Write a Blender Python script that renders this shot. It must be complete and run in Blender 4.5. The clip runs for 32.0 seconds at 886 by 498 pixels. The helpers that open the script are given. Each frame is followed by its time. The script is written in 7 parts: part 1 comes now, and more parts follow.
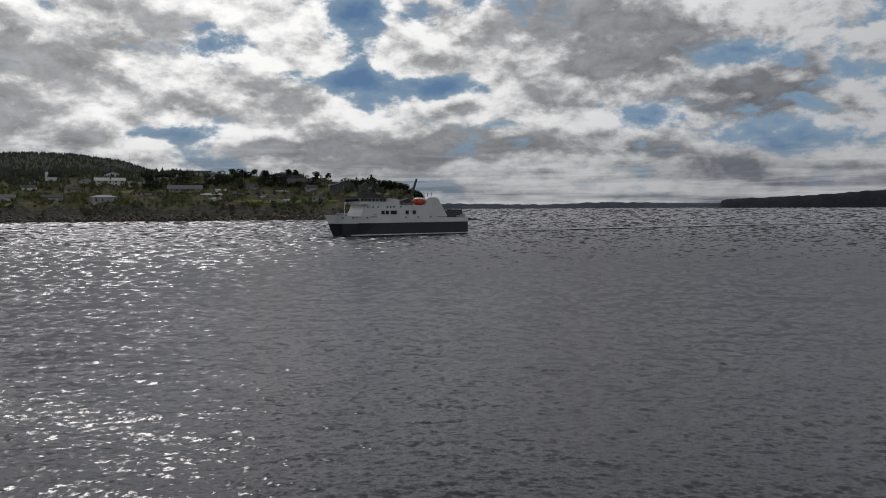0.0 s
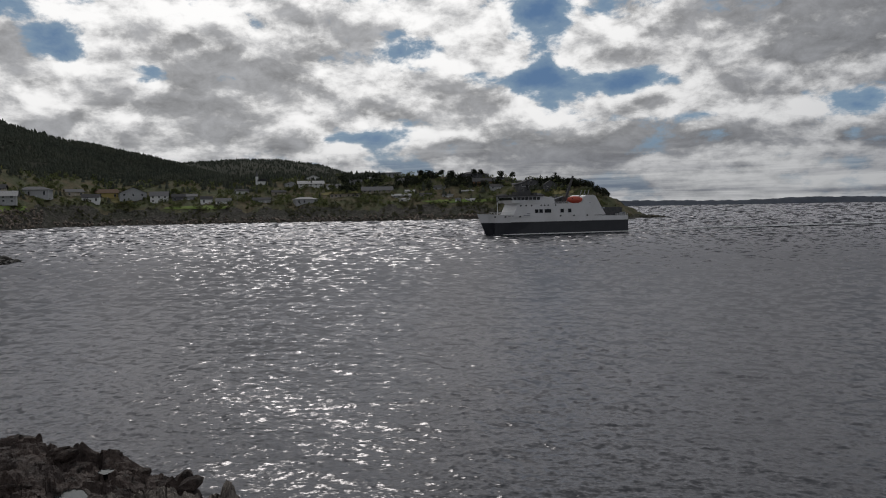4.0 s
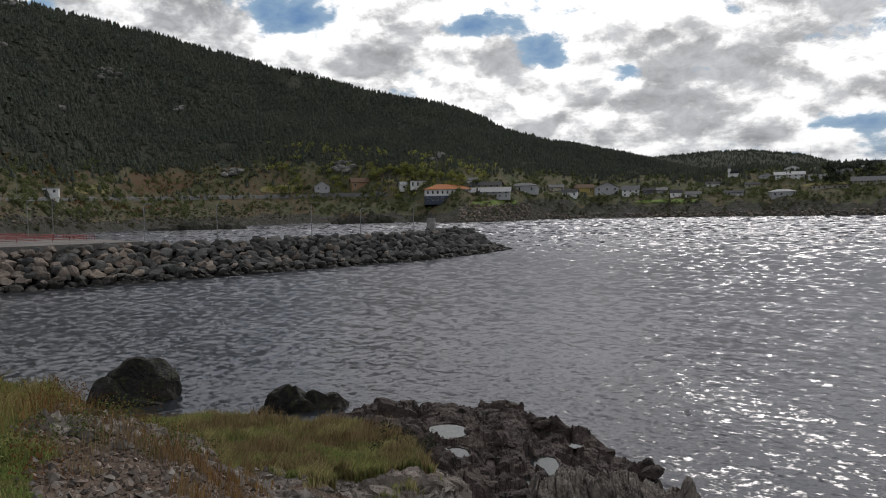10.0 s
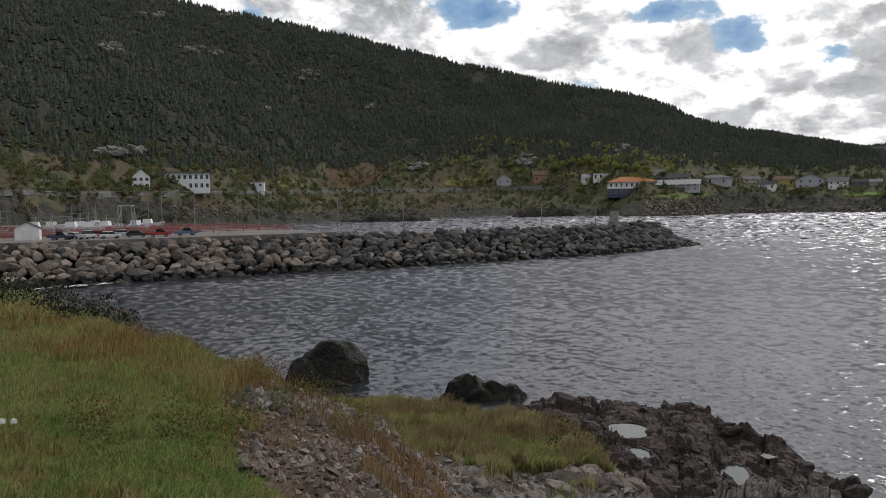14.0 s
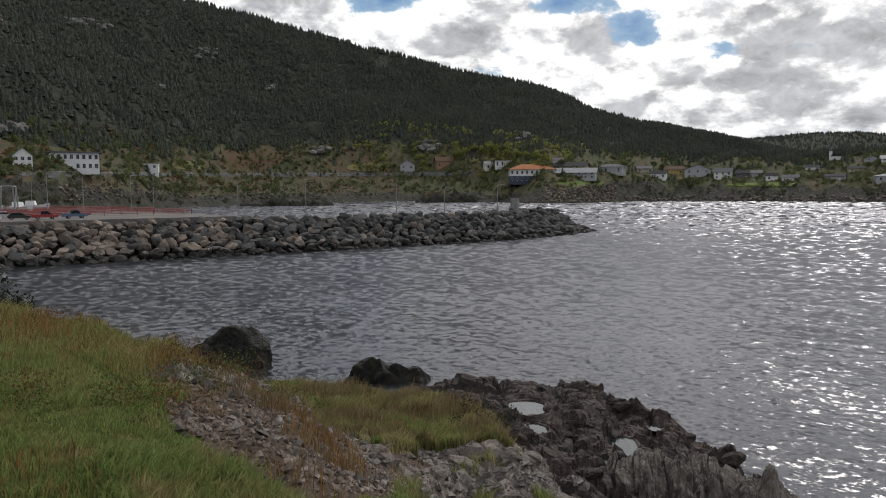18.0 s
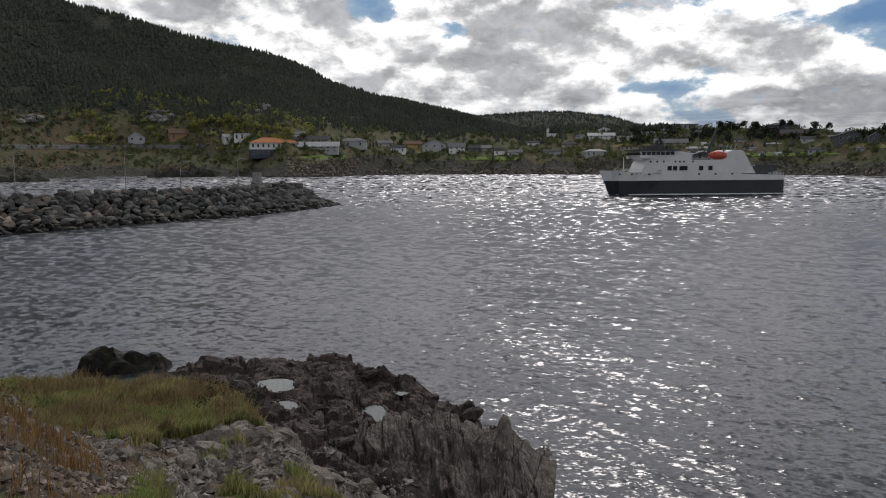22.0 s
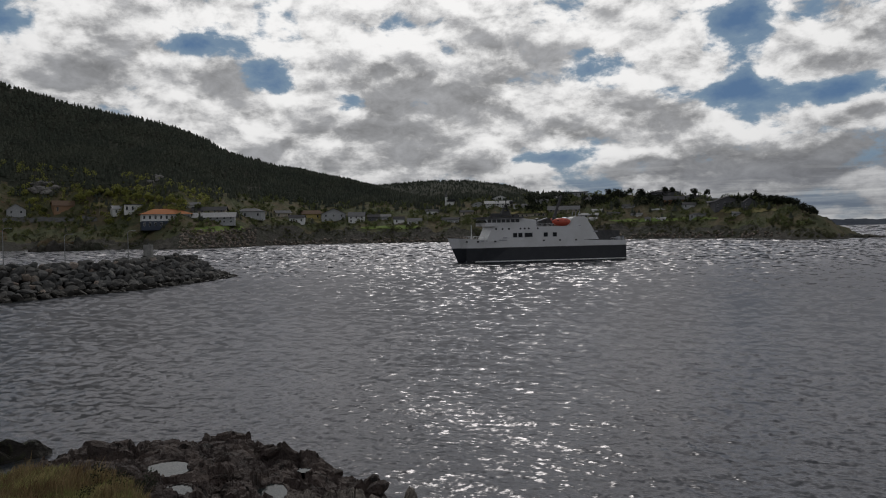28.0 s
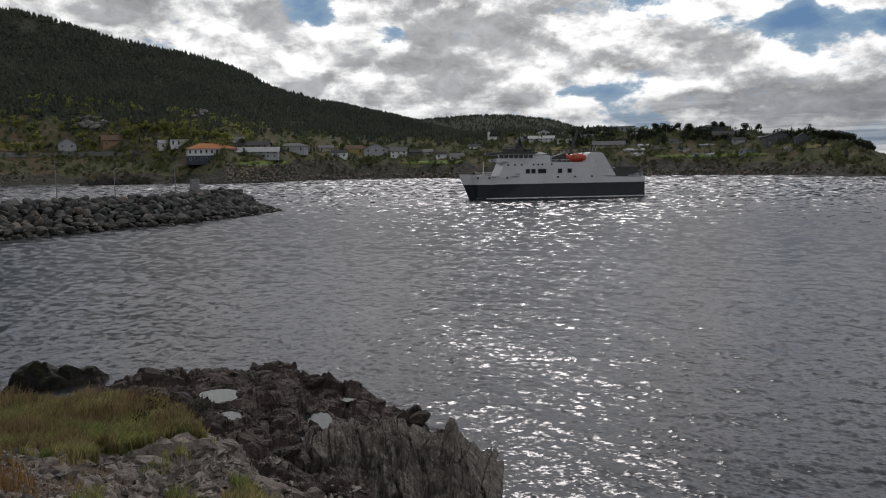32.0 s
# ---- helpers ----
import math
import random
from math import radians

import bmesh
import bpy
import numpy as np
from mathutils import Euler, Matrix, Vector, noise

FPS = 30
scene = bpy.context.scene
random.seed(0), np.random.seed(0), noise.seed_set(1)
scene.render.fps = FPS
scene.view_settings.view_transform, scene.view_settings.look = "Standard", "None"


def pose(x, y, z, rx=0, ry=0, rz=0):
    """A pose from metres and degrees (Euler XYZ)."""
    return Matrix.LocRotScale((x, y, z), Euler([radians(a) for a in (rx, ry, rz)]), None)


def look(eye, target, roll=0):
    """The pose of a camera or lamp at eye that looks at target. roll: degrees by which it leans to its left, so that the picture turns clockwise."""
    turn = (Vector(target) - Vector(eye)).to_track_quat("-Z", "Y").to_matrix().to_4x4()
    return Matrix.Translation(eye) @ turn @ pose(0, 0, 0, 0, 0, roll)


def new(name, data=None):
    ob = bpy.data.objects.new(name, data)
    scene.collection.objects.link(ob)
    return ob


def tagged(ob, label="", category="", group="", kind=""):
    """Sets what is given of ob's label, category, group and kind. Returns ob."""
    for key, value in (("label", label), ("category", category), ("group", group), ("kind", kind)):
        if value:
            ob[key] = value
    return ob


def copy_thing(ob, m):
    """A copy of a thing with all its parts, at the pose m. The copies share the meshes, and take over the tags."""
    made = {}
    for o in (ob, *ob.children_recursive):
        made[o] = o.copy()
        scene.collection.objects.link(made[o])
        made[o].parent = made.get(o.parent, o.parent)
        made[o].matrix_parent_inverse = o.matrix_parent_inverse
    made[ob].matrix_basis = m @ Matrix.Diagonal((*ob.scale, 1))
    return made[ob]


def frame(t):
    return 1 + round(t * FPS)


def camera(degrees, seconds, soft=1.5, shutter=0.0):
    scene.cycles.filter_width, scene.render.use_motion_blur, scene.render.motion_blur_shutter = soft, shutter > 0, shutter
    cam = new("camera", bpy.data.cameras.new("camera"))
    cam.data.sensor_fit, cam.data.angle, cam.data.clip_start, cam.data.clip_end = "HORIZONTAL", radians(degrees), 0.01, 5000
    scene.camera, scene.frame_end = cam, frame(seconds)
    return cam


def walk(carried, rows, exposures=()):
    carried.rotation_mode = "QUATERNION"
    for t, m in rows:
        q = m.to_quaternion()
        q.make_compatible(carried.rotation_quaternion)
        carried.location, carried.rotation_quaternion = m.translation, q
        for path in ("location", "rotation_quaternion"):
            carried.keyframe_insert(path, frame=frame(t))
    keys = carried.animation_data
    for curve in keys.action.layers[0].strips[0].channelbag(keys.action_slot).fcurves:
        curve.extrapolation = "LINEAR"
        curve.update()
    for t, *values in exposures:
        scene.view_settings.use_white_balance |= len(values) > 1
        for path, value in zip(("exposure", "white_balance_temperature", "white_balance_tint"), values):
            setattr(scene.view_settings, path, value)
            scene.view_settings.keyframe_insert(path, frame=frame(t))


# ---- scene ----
# Camera: a person at the edge of a coastal bluff, eye 14.5 m over the water, turning on the spot.
EYE = 14.5
cam = camera(60.3, 32.0, soft=1.0)
TURNS = [
    (0, -0.81, -3.18, 0.31), (0.5, 1.40, -3.39, 0.13), (1, 3.55, -3.60, 0.18), (1.5, 4.75, -3.67, -0.04),
    (2, 6.04, -3.69, 0.09), (2.5, 8.20, -3.24, 0.30), (3, 10.92, -3.06, 0.14), (3.5, 11.69, -3.13, 0.80),
    (5.5, 20.56, -3.10, 0.69), (6, 24.51, -3.18, 0.91), (6.5, 30.18, -3.00, 1.11), (7, 32.91, -3.09, 1.01),
    (7.5, 36.50, -3.44, 1.21), (8, 38.78, -3.42, 0.81), (8.5, 40.67, -3.56, 0.73), (9, 43.32, -3.55, 1.06),
    (9.5, 45.56, -3.37, 1.08), (10, 47.09, -2.98, 1.11), (10.5, 49.50, -2.91, 1.20), (11, 52.59, -2.91, 1.47),
    (11.5, 54.46, -2.94, 1.67), (12, 56.38, -2.76, 1.48), (12.5, 58.06, -2.96, 0.68), (13, 59.96, -3.03, 0.87),
    (13.5, 60.88, -3.19, 1.02), (15.5, 57.90, -3.74, 0.69), (16, 56.63, -3.86, 0.79), (16.5, 54.87, -4.28, 0.65),
    (17, 53.92, -4.77, 0.08), (17.5, 53.91, -4.44, 0.52), (18, 53.37, -4.43, 0.25), (18.5, 52.04, -4.67, 0.11),
    (19, 51.57, -4.92, 0.12), (19.5, 48.22, -5.24, 0.20), (20, 46.21, -5.04, -0.13), (20.5, 44.97, -5.20, 0.19),
    (21, 42.48, -6.03, 0.58), (21.5, 38.49, -6.32, 0.59), (22, 34.33, -6.46, 0.26), (22.5, 32.70, -6.38, 0.44),
    (23, 31.92, -6.50, 0.52), (23.5, 31.18, -6.41, 0.98), (24, 31.02, -4.76, 0.91), (24.5, 30.48, -2.72, 0.92),
    (25, 30.54, -1.48, 1.21), (25.5, 30.32, -0.58, 1.12), (26, 29.00, 0.43, 1.07), (26.5, 27.29, 0.30, 1.54),
    (28.5, 26.90, -1.97, 1.16), (29, 26.98, -2.46, 1.36), (29.5, 27.51, -3.05, 1.30), (30, 28.93, -4.05, 1.28),
    (30.5, 29.45, -5.67, 1.44), (31, 29.69, -6.18, 1.19), (31.5, 29.91, -6.31, 0.92), (32, 30.01, -6.21, 0.91),
]


def stand(t):
    """The small step back that the holder takes half way through."""
    k = 0.35 - 0.7 * min(1.0, max(0.0, (t - 17.1) / 0.4))
    return -0.731 * k, 0.682 * k


walk(cam, [(t, pose(*stand(t), EYE, 90 + pitch, roll, yaw)) for t, yaw, pitch, roll in TURNS],
     [(0, -0.33), (4, -0.35), (6, -0.2), (9, 0.10), (13, 0.40), (17, 0.42), (20, 0.28), (23, 0.05), (24, -0.15), (26, -0.52), (29, -0.40), (30, -0.25), (31, -0.02), (32, 0.0)])

# ---- world and sun ----
SUN_AZ, SUN_EL = -26.0, 42.5


def build_world():
    w = bpy.data.worlds.new("sky")
    scene.world = w
    w.use_nodes = True
    nt = w.node_tree
    nt.nodes.clear()
    N, L = nt.nodes.new, nt.links.new

    def math_(op, a, b=None, c=None):
        n = N("ShaderNodeMath")
        n.operation = op
        for i, v in enumerate((a, b, c)):
            if v is None:
                continue
            if isinstance(v, (int, float)):
                n.inputs[i].default_value = v
            else:
                L(v, n.inputs[i])
        return n.outputs[0]

    def ramp(fac, lo, hi):
        n = N("ShaderNodeMapRange")
        n.interpolation_type = "SMOOTHSTEP"
        L(fac, n.inputs[0])
        n.inputs[1].default_value, n.inputs[2].default_value = lo, hi
        return n.outputs[0]

    def mix(fac, a, b):
        n = N("ShaderNodeMix")
        n.data_type = "RGBA"
        if isinstance(fac, (int, float)):
            n.inputs[0].default_value = fac
        else:
            L(fac, n.inputs[0])
        for i, v in ((6, a), (7, b)):
            if isinstance(v, tuple):
                n.inputs[i].default_value = (*v, 1)
            else:
                L(v, n.inputs[i])
        return n.outputs[2]

    def noise_(vec, scale, detail, rough, dist=0.0):
        n = N("ShaderNodeTexNoise")
        L(vec, n.inputs["Vector"])
        n.inputs["Scale"].default_value, n.inputs["Detail"].default_value = scale, detail
        n.inputs["Roughness"].default_value, n.inputs["Distortion"].default_value = rough, dist
        return n.outputs["Fac"]

    tc = N("ShaderNodeTexCoord")
    sep = N("ShaderNodeSeparateXYZ")
    L(tc.outputs["Generated"], sep.inputs[0])
    x, y, z = sep.outputs
    zz = math_("ADD", math_("MAXIMUM", z, 0.0), 0.17)
    comb = N("ShaderNodeCombineXYZ")
    L(math_("DIVIDE", x, zz), comb.inputs[0])
    L(math_("DIVIDE", y, zz), comb.inputs[1])
    comb.inputs[2].default_value = 3.7
    p = comb.outputs[0]
    sky = N("ShaderNodeTexSky")
    sky.sky_type, sky.sun_disc = "NISHITA", False
    sky.sun_elevation, sky.sun_rotation = radians(SUN_EL), radians(SUN_AZ % 360)
    az = math_("MULTIPLY", math_("ARCTAN2", x, y), 180 / math.pi)
    el = math_("MULTIPLY", math_("ARCSINE", z), 180 / math.pi)

    def blobs(spots):
        """Sum of soft ovals: bearing, elevation, half width, half height, weight."""
        total = None
        for a0, e0, wa, we, k in spots:
            u = math_("POWER", math_("ABSOLUTE", math_("DIVIDE", math_("SUBTRACT", az, a0), wa * 1.15)), 2.0)
            v = math_("POWER", math_("ABSOLUTE", math_("DIVIDE", math_("SUBTRACT", el, e0), we * 1.15)), 2.0)
            g = math_("MULTIPLY", math_("EXPONENT", math_("MULTIPLY", math_("ADD", u, v), -0.9)), k)
            total = g if total is None else math_("ADD", total, g)
        return total

    # lift the bearings a little by noise, so that the ovals turn into torn cloud shapes
    gaps = blobs([(-39.3, 11.4, 1.6, 1.4, 1.2), (-33.5, 9.3, 1.6, 1.0, 0.8), (-18.4, 5.1, 2.2, 0.4, 0.8), (-14.6, 11.2, 2.6, 1.8, 1.1), (-4.8, 9.2, 3.2, 1.0, 1.1),
                  (-5.6, 13.0, 3.0, 2.3, 1.2), (0.9, 8.9, 3.6, 0.9, 1.1), (22.8, 10.3, 3.4, 1.0, 1.1), (15.8, 6.4, 1.6, 0.6, 1), (25.3, 4.3, 4.8, 1.0, 1.1), (3.7, 6.2, 3.8, 0.4, 0.8),
                  (-57.7, 13.7, 2.2, 1.0, 1), (-44.2, 13.6, 2.8, 0.9, 1.1), (-24.0, 21.0, 6.0, 2.0, 0.7), (13.0, 17.5, 5.0, 1.5, 0.8), (-64.0, 19.0, 6.0, 2.0, 0.7), (-10.5, 9.6, 1.6, 0.6, 0.7)])
    puffs = blobs([(-9.0, 10.9, 2.0, 1.0, 1), (-1.1, 11.4, 2.6, 1.4, 1.1), (-13.6, 8.0, 6.4, 1.3, 0.9), (-36.8, 7.3, 6.8, 2.1, 0.8), (-10.4, 12.8, 2.6, 1.4, 0.8), (21.5, 3.2, 3.0, 0.8, 0.8),
                   (-50.1, 13.1, 3.8, 1.7, 0.8), (-41.5, 11.8, 2.4, 1.6, 0.6), (-32.5, 11.6, 3.4, 0.9, 0.8), (11.0, 9.0, 8.0, 2.2, 0.9), (-25.0, 8.0, 4.0, 2.0, 0.7)])
    dark = blobs([(-43.2, 11.4, 3.0, 0.9, 0.6), (-28.0, 9.7, 4.0, 1.6, 1), (-10.0, 7.3, 2.1, 1.0, 1), (-5.0, 4.1, 7.4, 1.0, 1.5), (-24.4, 4.8, 1.6, 0.6, 1), (0.6, 6.2, 1.7, 1.5, 0.7),
                  (9.3, 13.4, 6.8, 1.3, 1.3), (23.4, 7.2, 3.8, 2.0, 1.1), (-20.1, 12.7, 3.8, 1.9, 0.7), (6.2, 4.5, 3.4, 0.7, 1), (21.9, 2.6, 2.0, 0.6, 1), (2.5, 7.4, 1.4, 0.5, 0.8),
                  (-29.0, 5.2, 3.0, 0.7, 0.8), (16.0, 4.3, 2.4, 0.8, 0.9), (14.8, 10.7, 4.7, 1.3, 0.8), (-51.3, 11.1, 2.1, 1.5, 1.1), (-41.7, 10.5, 1.9, 1.2, 1.1), (-31.0, 7.1, 3.0, 0.9, 1), (-62.9, 13.9, 4.3, 1.2, 1)])

    def chart(lift):
        """Bearing and elevation as a flat chart for the cloud noise, lifted by some degrees."""
        c = N("ShaderNodeCombineXYZ")
        L(math_("MULTIPLY", az, 0.105), c.inputs[0])
        L(math_("MULTIPLY", math_("POWER", math_("MAXIMUM", math_("ADD", el, 1.0 + lift), 0.05), 0.85), 0.30), c.inputs[1])
        c.inputs[2].default_value = 2.3
        return c.outputs[0]

    def density(q):
        d = math_("ADD", math_("MULTIPLY", noise_(q, 0.9, 3.0, 0.5, 0.2), 0.46), math_("MULTIPLY", noise_(q, 2.6, 10.0, 0.60, 0.15), 0.54))
        return math_("ADD", d, math_("MULTIPLY", math_("SUBTRACT", puffs, gaps), 0.155))

    dens, above = density(chart(0.0)), density(chart(0.9))
    cover = ramp(math_("ADD", dens, 0.100), 0.490, 0.570)
    # billows: sunlit upper rims, grey bellies
    relief = math_("MULTIPLY", math_("SUBTRACT", above, dens), 2.6)
    lump = noise_(chart(0.0), 4.2, 9.0, 0.62, 0.35)
    belly = math_("ADD", math_("ADD", relief, math_("MULTIPLY", lump, 0.55)), math_("ADD", math_("MULTIPLY", dark, 0.38), math_("MULTIPLY", dens, 0.95)))
    shade = ramp(belly, 0.61, 1.10)
    sunv = N("ShaderNodeVectorMath")
    sunv.operation = "DOT_PRODUCT"
    L(tc.outputs["Generated"], sunv.inputs[0])
    a, e = radians(SUN_AZ), radians(SUN_EL)
    sunv.inputs[1].default_value = (math.sin(a) * math.cos(e), math.cos(a) * math.cos(e), math.sin(e))
    near_sun = ramp(sunv.outputs["Value"], 0.46, 0.92)
    white = mix(near_sun, (0.60, 0.61, 0.63), (1.28, 1.27, 1.26))
    grey = mix(near_sun, (0.125, 0.134, 0.156), (0.35, 0.355, 0.37))
    tone = N("ShaderNodeVectorMath")
    tone.operation = "SCALE"
    L(grey, tone.inputs[0])
    L(math_("ADD", math_("MULTIPLY", lump, 2.2), -0.10), tone.inputs["Scale"])
    cloud = mix(math_("MULTIPLY", shade, 0.92), white, tone.outputs[0])
    blue = N("ShaderNodeVectorMath")
    blue.operation = "SCALE"
    L(sky.outputs[0], blue.inputs[0])
    blue.inputs["Scale"].default_value = 0.042
    blue_sky = mix(0.85, blue.outputs[0], mix(ramp(dens, 0.25, 0.42), (0.105, 0.215, 0.410), (0.26, 0.38, 0.52)))
    col = mix(cover, blue_sky, cloud)
    # far low cloud in thin streaks along the horizon
    flat = N("ShaderNodeCombineXYZ")
    L(math_("MULTIPLY", az, 0.035), flat.inputs[0])
    L(math_("MULTIPLY", el, 0.55), flat.inputs[1])
    band = noise_(flat.outputs[0], 2.0, 7.0, 0.6, 0.3)
    low = ramp(el, 6.0, 0.5)
    col = mix(math_("MULTIPLY", low, 0.68), col, mix(ramp(math_("ADD", band, math_("MULTIPLY", dark, 0.10)), 0.40, 0.60), (0.50, 0.51, 0.52), (0.130, 0.142, 0.175)))
    # overhead, outside the view, mostly grey cloud
    col = mix(math_("MULTIPLY", ramp(el, 20.0, 34.0), 0.75), col, (0.50, 0.51, 0.55))
    bg = N("ShaderNodeBackground")
    L(col, bg.inputs[0])
    bg.inputs[1].default_value = 1.0
    out = N("ShaderNodeOutputWorld")
    L(bg.outputs[0], out.inputs[0])


build_world()
sun = new("sun", bpy.data.lights.new("sun", "SUN"))
sun.data.energy, sun.data.angle, sun.data.color = 1.05, radians(1.5), (1.0, 0.96, 0.90)
_a, _e = radians(SUN_AZ), radians(SUN_EL)
sun.matrix_world = look((300 * math.sin(_a) * math.cos(_e), 300 * math.cos(_a) * math.cos(_e), 300 * math.sin(_e)), (0, 0, 0))

# ---- materials ----
def material(name, base, rough=0.8, second=None, scale=1.0, fine=None, bump=0.0, bump_scale=None, metal=0.0, spec=None,
             detail=5.0, third=None, coords="Object", per_object=0.0, per_island=0.0, ior=None, stretch=None, translucent=0.0):
    """A node material: a base colour, a second colour in large patches, a fine grain and a relief."""
    m = bpy.data.materials.new(name)
    m.use_nodes = True
    nt = m.node_tree
    N, L = nt.nodes.new, nt.links.new
    b = nt.nodes["Principled BSDF"]
    b.inputs["Roughness"].default_value, b.inputs["Metallic"].default_value = rough, metal
    b.inputs["Specular IOR Level"].default_value = (0.5 if rough < 0.8 else 0.12) if spec is None else spec
    if ior:
        b.inputs["IOR"].default_value = ior
    tc = N("ShaderNodeTexCoord")
    vec = tc.outputs[coords]
    if stretch:
        mp = N("ShaderNodeMapping")
        L(vec, mp.inputs[0])
        mp.inputs["Scale"].default_value = stretch
        vec = mp.outputs[0]

    def tex(sc, det, rg=0.6):
        n = N("ShaderNodeTexNoise")
        L(vec, n.inputs["Vector"])
        n.inputs["Scale"].default_value, n.inputs["Detail"].default_value, n.inputs["Roughness"].default_value = sc, det, rg
        return n.outputs["Fac"]

    def rng(f, lo, hi):
        n = N("ShaderNodeMapRange")
        L(f, n.inputs[0])
        n.inputs[1].default_value, n.inputs[2].default_value = lo, hi
        return n.outputs[0]

    def mixc(f, a, c, blend="MIX"):
        n = N("ShaderNodeMix")
        n.data_type, n.blend_type = "RGBA", blend
        if isinstance(f, float):
            n.inputs[0].default_value = f
        else:
            L(f, n.inputs[0])
        for i, v in ((6, a), (7, c)):
            if isinstance(v, tuple):
                n.inputs[i].default_value = (*v, 1)
            else:
                L(v, n.inputs[i])
        return n.outputs[2]

    col = base
    if second:
        col = mixc(rng(tex(scale, detail), 0.40, 0.60), col, second)
    if third:
        col = mixc(rng(tex(scale * 3.1, detail), 0.52, 0.66), col, third)
    grain = tex(fine or scale * 9, 4.0)
    col = mixc(0.12 if name.startswith("white_ship") else 0.55, col, mixc(rng(grain, 0.3, 0.7), (0.45, 0.45, 0.45), (1.0, 1.0, 1.0)), "MULTIPLY") if not isinstance(col, tuple) or fine else col
    for amount, kind in ((per_object, "o"), (per_island, "i")):
        if amount:
            r = N("ShaderNodeObjectInfo").outputs["Random"] if kind == "o" else N("ShaderNodeNewGeometry").outputs["Random Per Island"]
            k = rng(r, 0.0, 1.0)
            hsv = N("ShaderNodeHueSaturation")
            v = N("ShaderNodeMapRange")
            L(k, v.inputs[0])
            v.inputs[3].default_value, v.inputs[4].default_value = 1.0 - amount, 1.0 + amount
            L(v.outputs[0], hsv.inputs["Value"])
            if isinstance(col, tuple):
                hsv.inputs["Color"].default_value = (*col, 1)
            else:
                L(col, hsv.inputs["Color"])
            col = hsv.outputs[0]
    if isinstance(col, tuple):
        b.inputs["Base Color"].default_value = (*col, 1)
    else:
        L(col, b.inputs["Base Color"])
    if translucent:
        # thin leaves let the light from behind through
        tr, ms = N("ShaderNodeBsdfTranslucent"), N("ShaderNodeMixShader")
        if isinstance(col, tuple):
            tr.inputs[0].default_value = (*col, 1)
        else:
            L(col, tr.inputs[0])
        ms.inputs[0].default_value = translucent
        L(b.outputs[0], ms.inputs[1])
        L(tr.outputs[0], ms.inputs[2])
        L(ms.outputs[0], nt.nodes["Material Output"].inputs[0])
    if bump:
        bp = N("ShaderNodeBump")
        bp.inputs["Strength"].default_value = bump
        bp.inputs["Distance"].default_value = 1.0 / (bump_scale or scale * 6)
        L(tex(bump_scale or scale * 6, 6.0), bp.inputs["Height"])
        L(bp.outputs[0], b.inputs["Normal"])
    return m


GROUP_ACROSS, GROUP_ALONG = 95.0, 2600.0


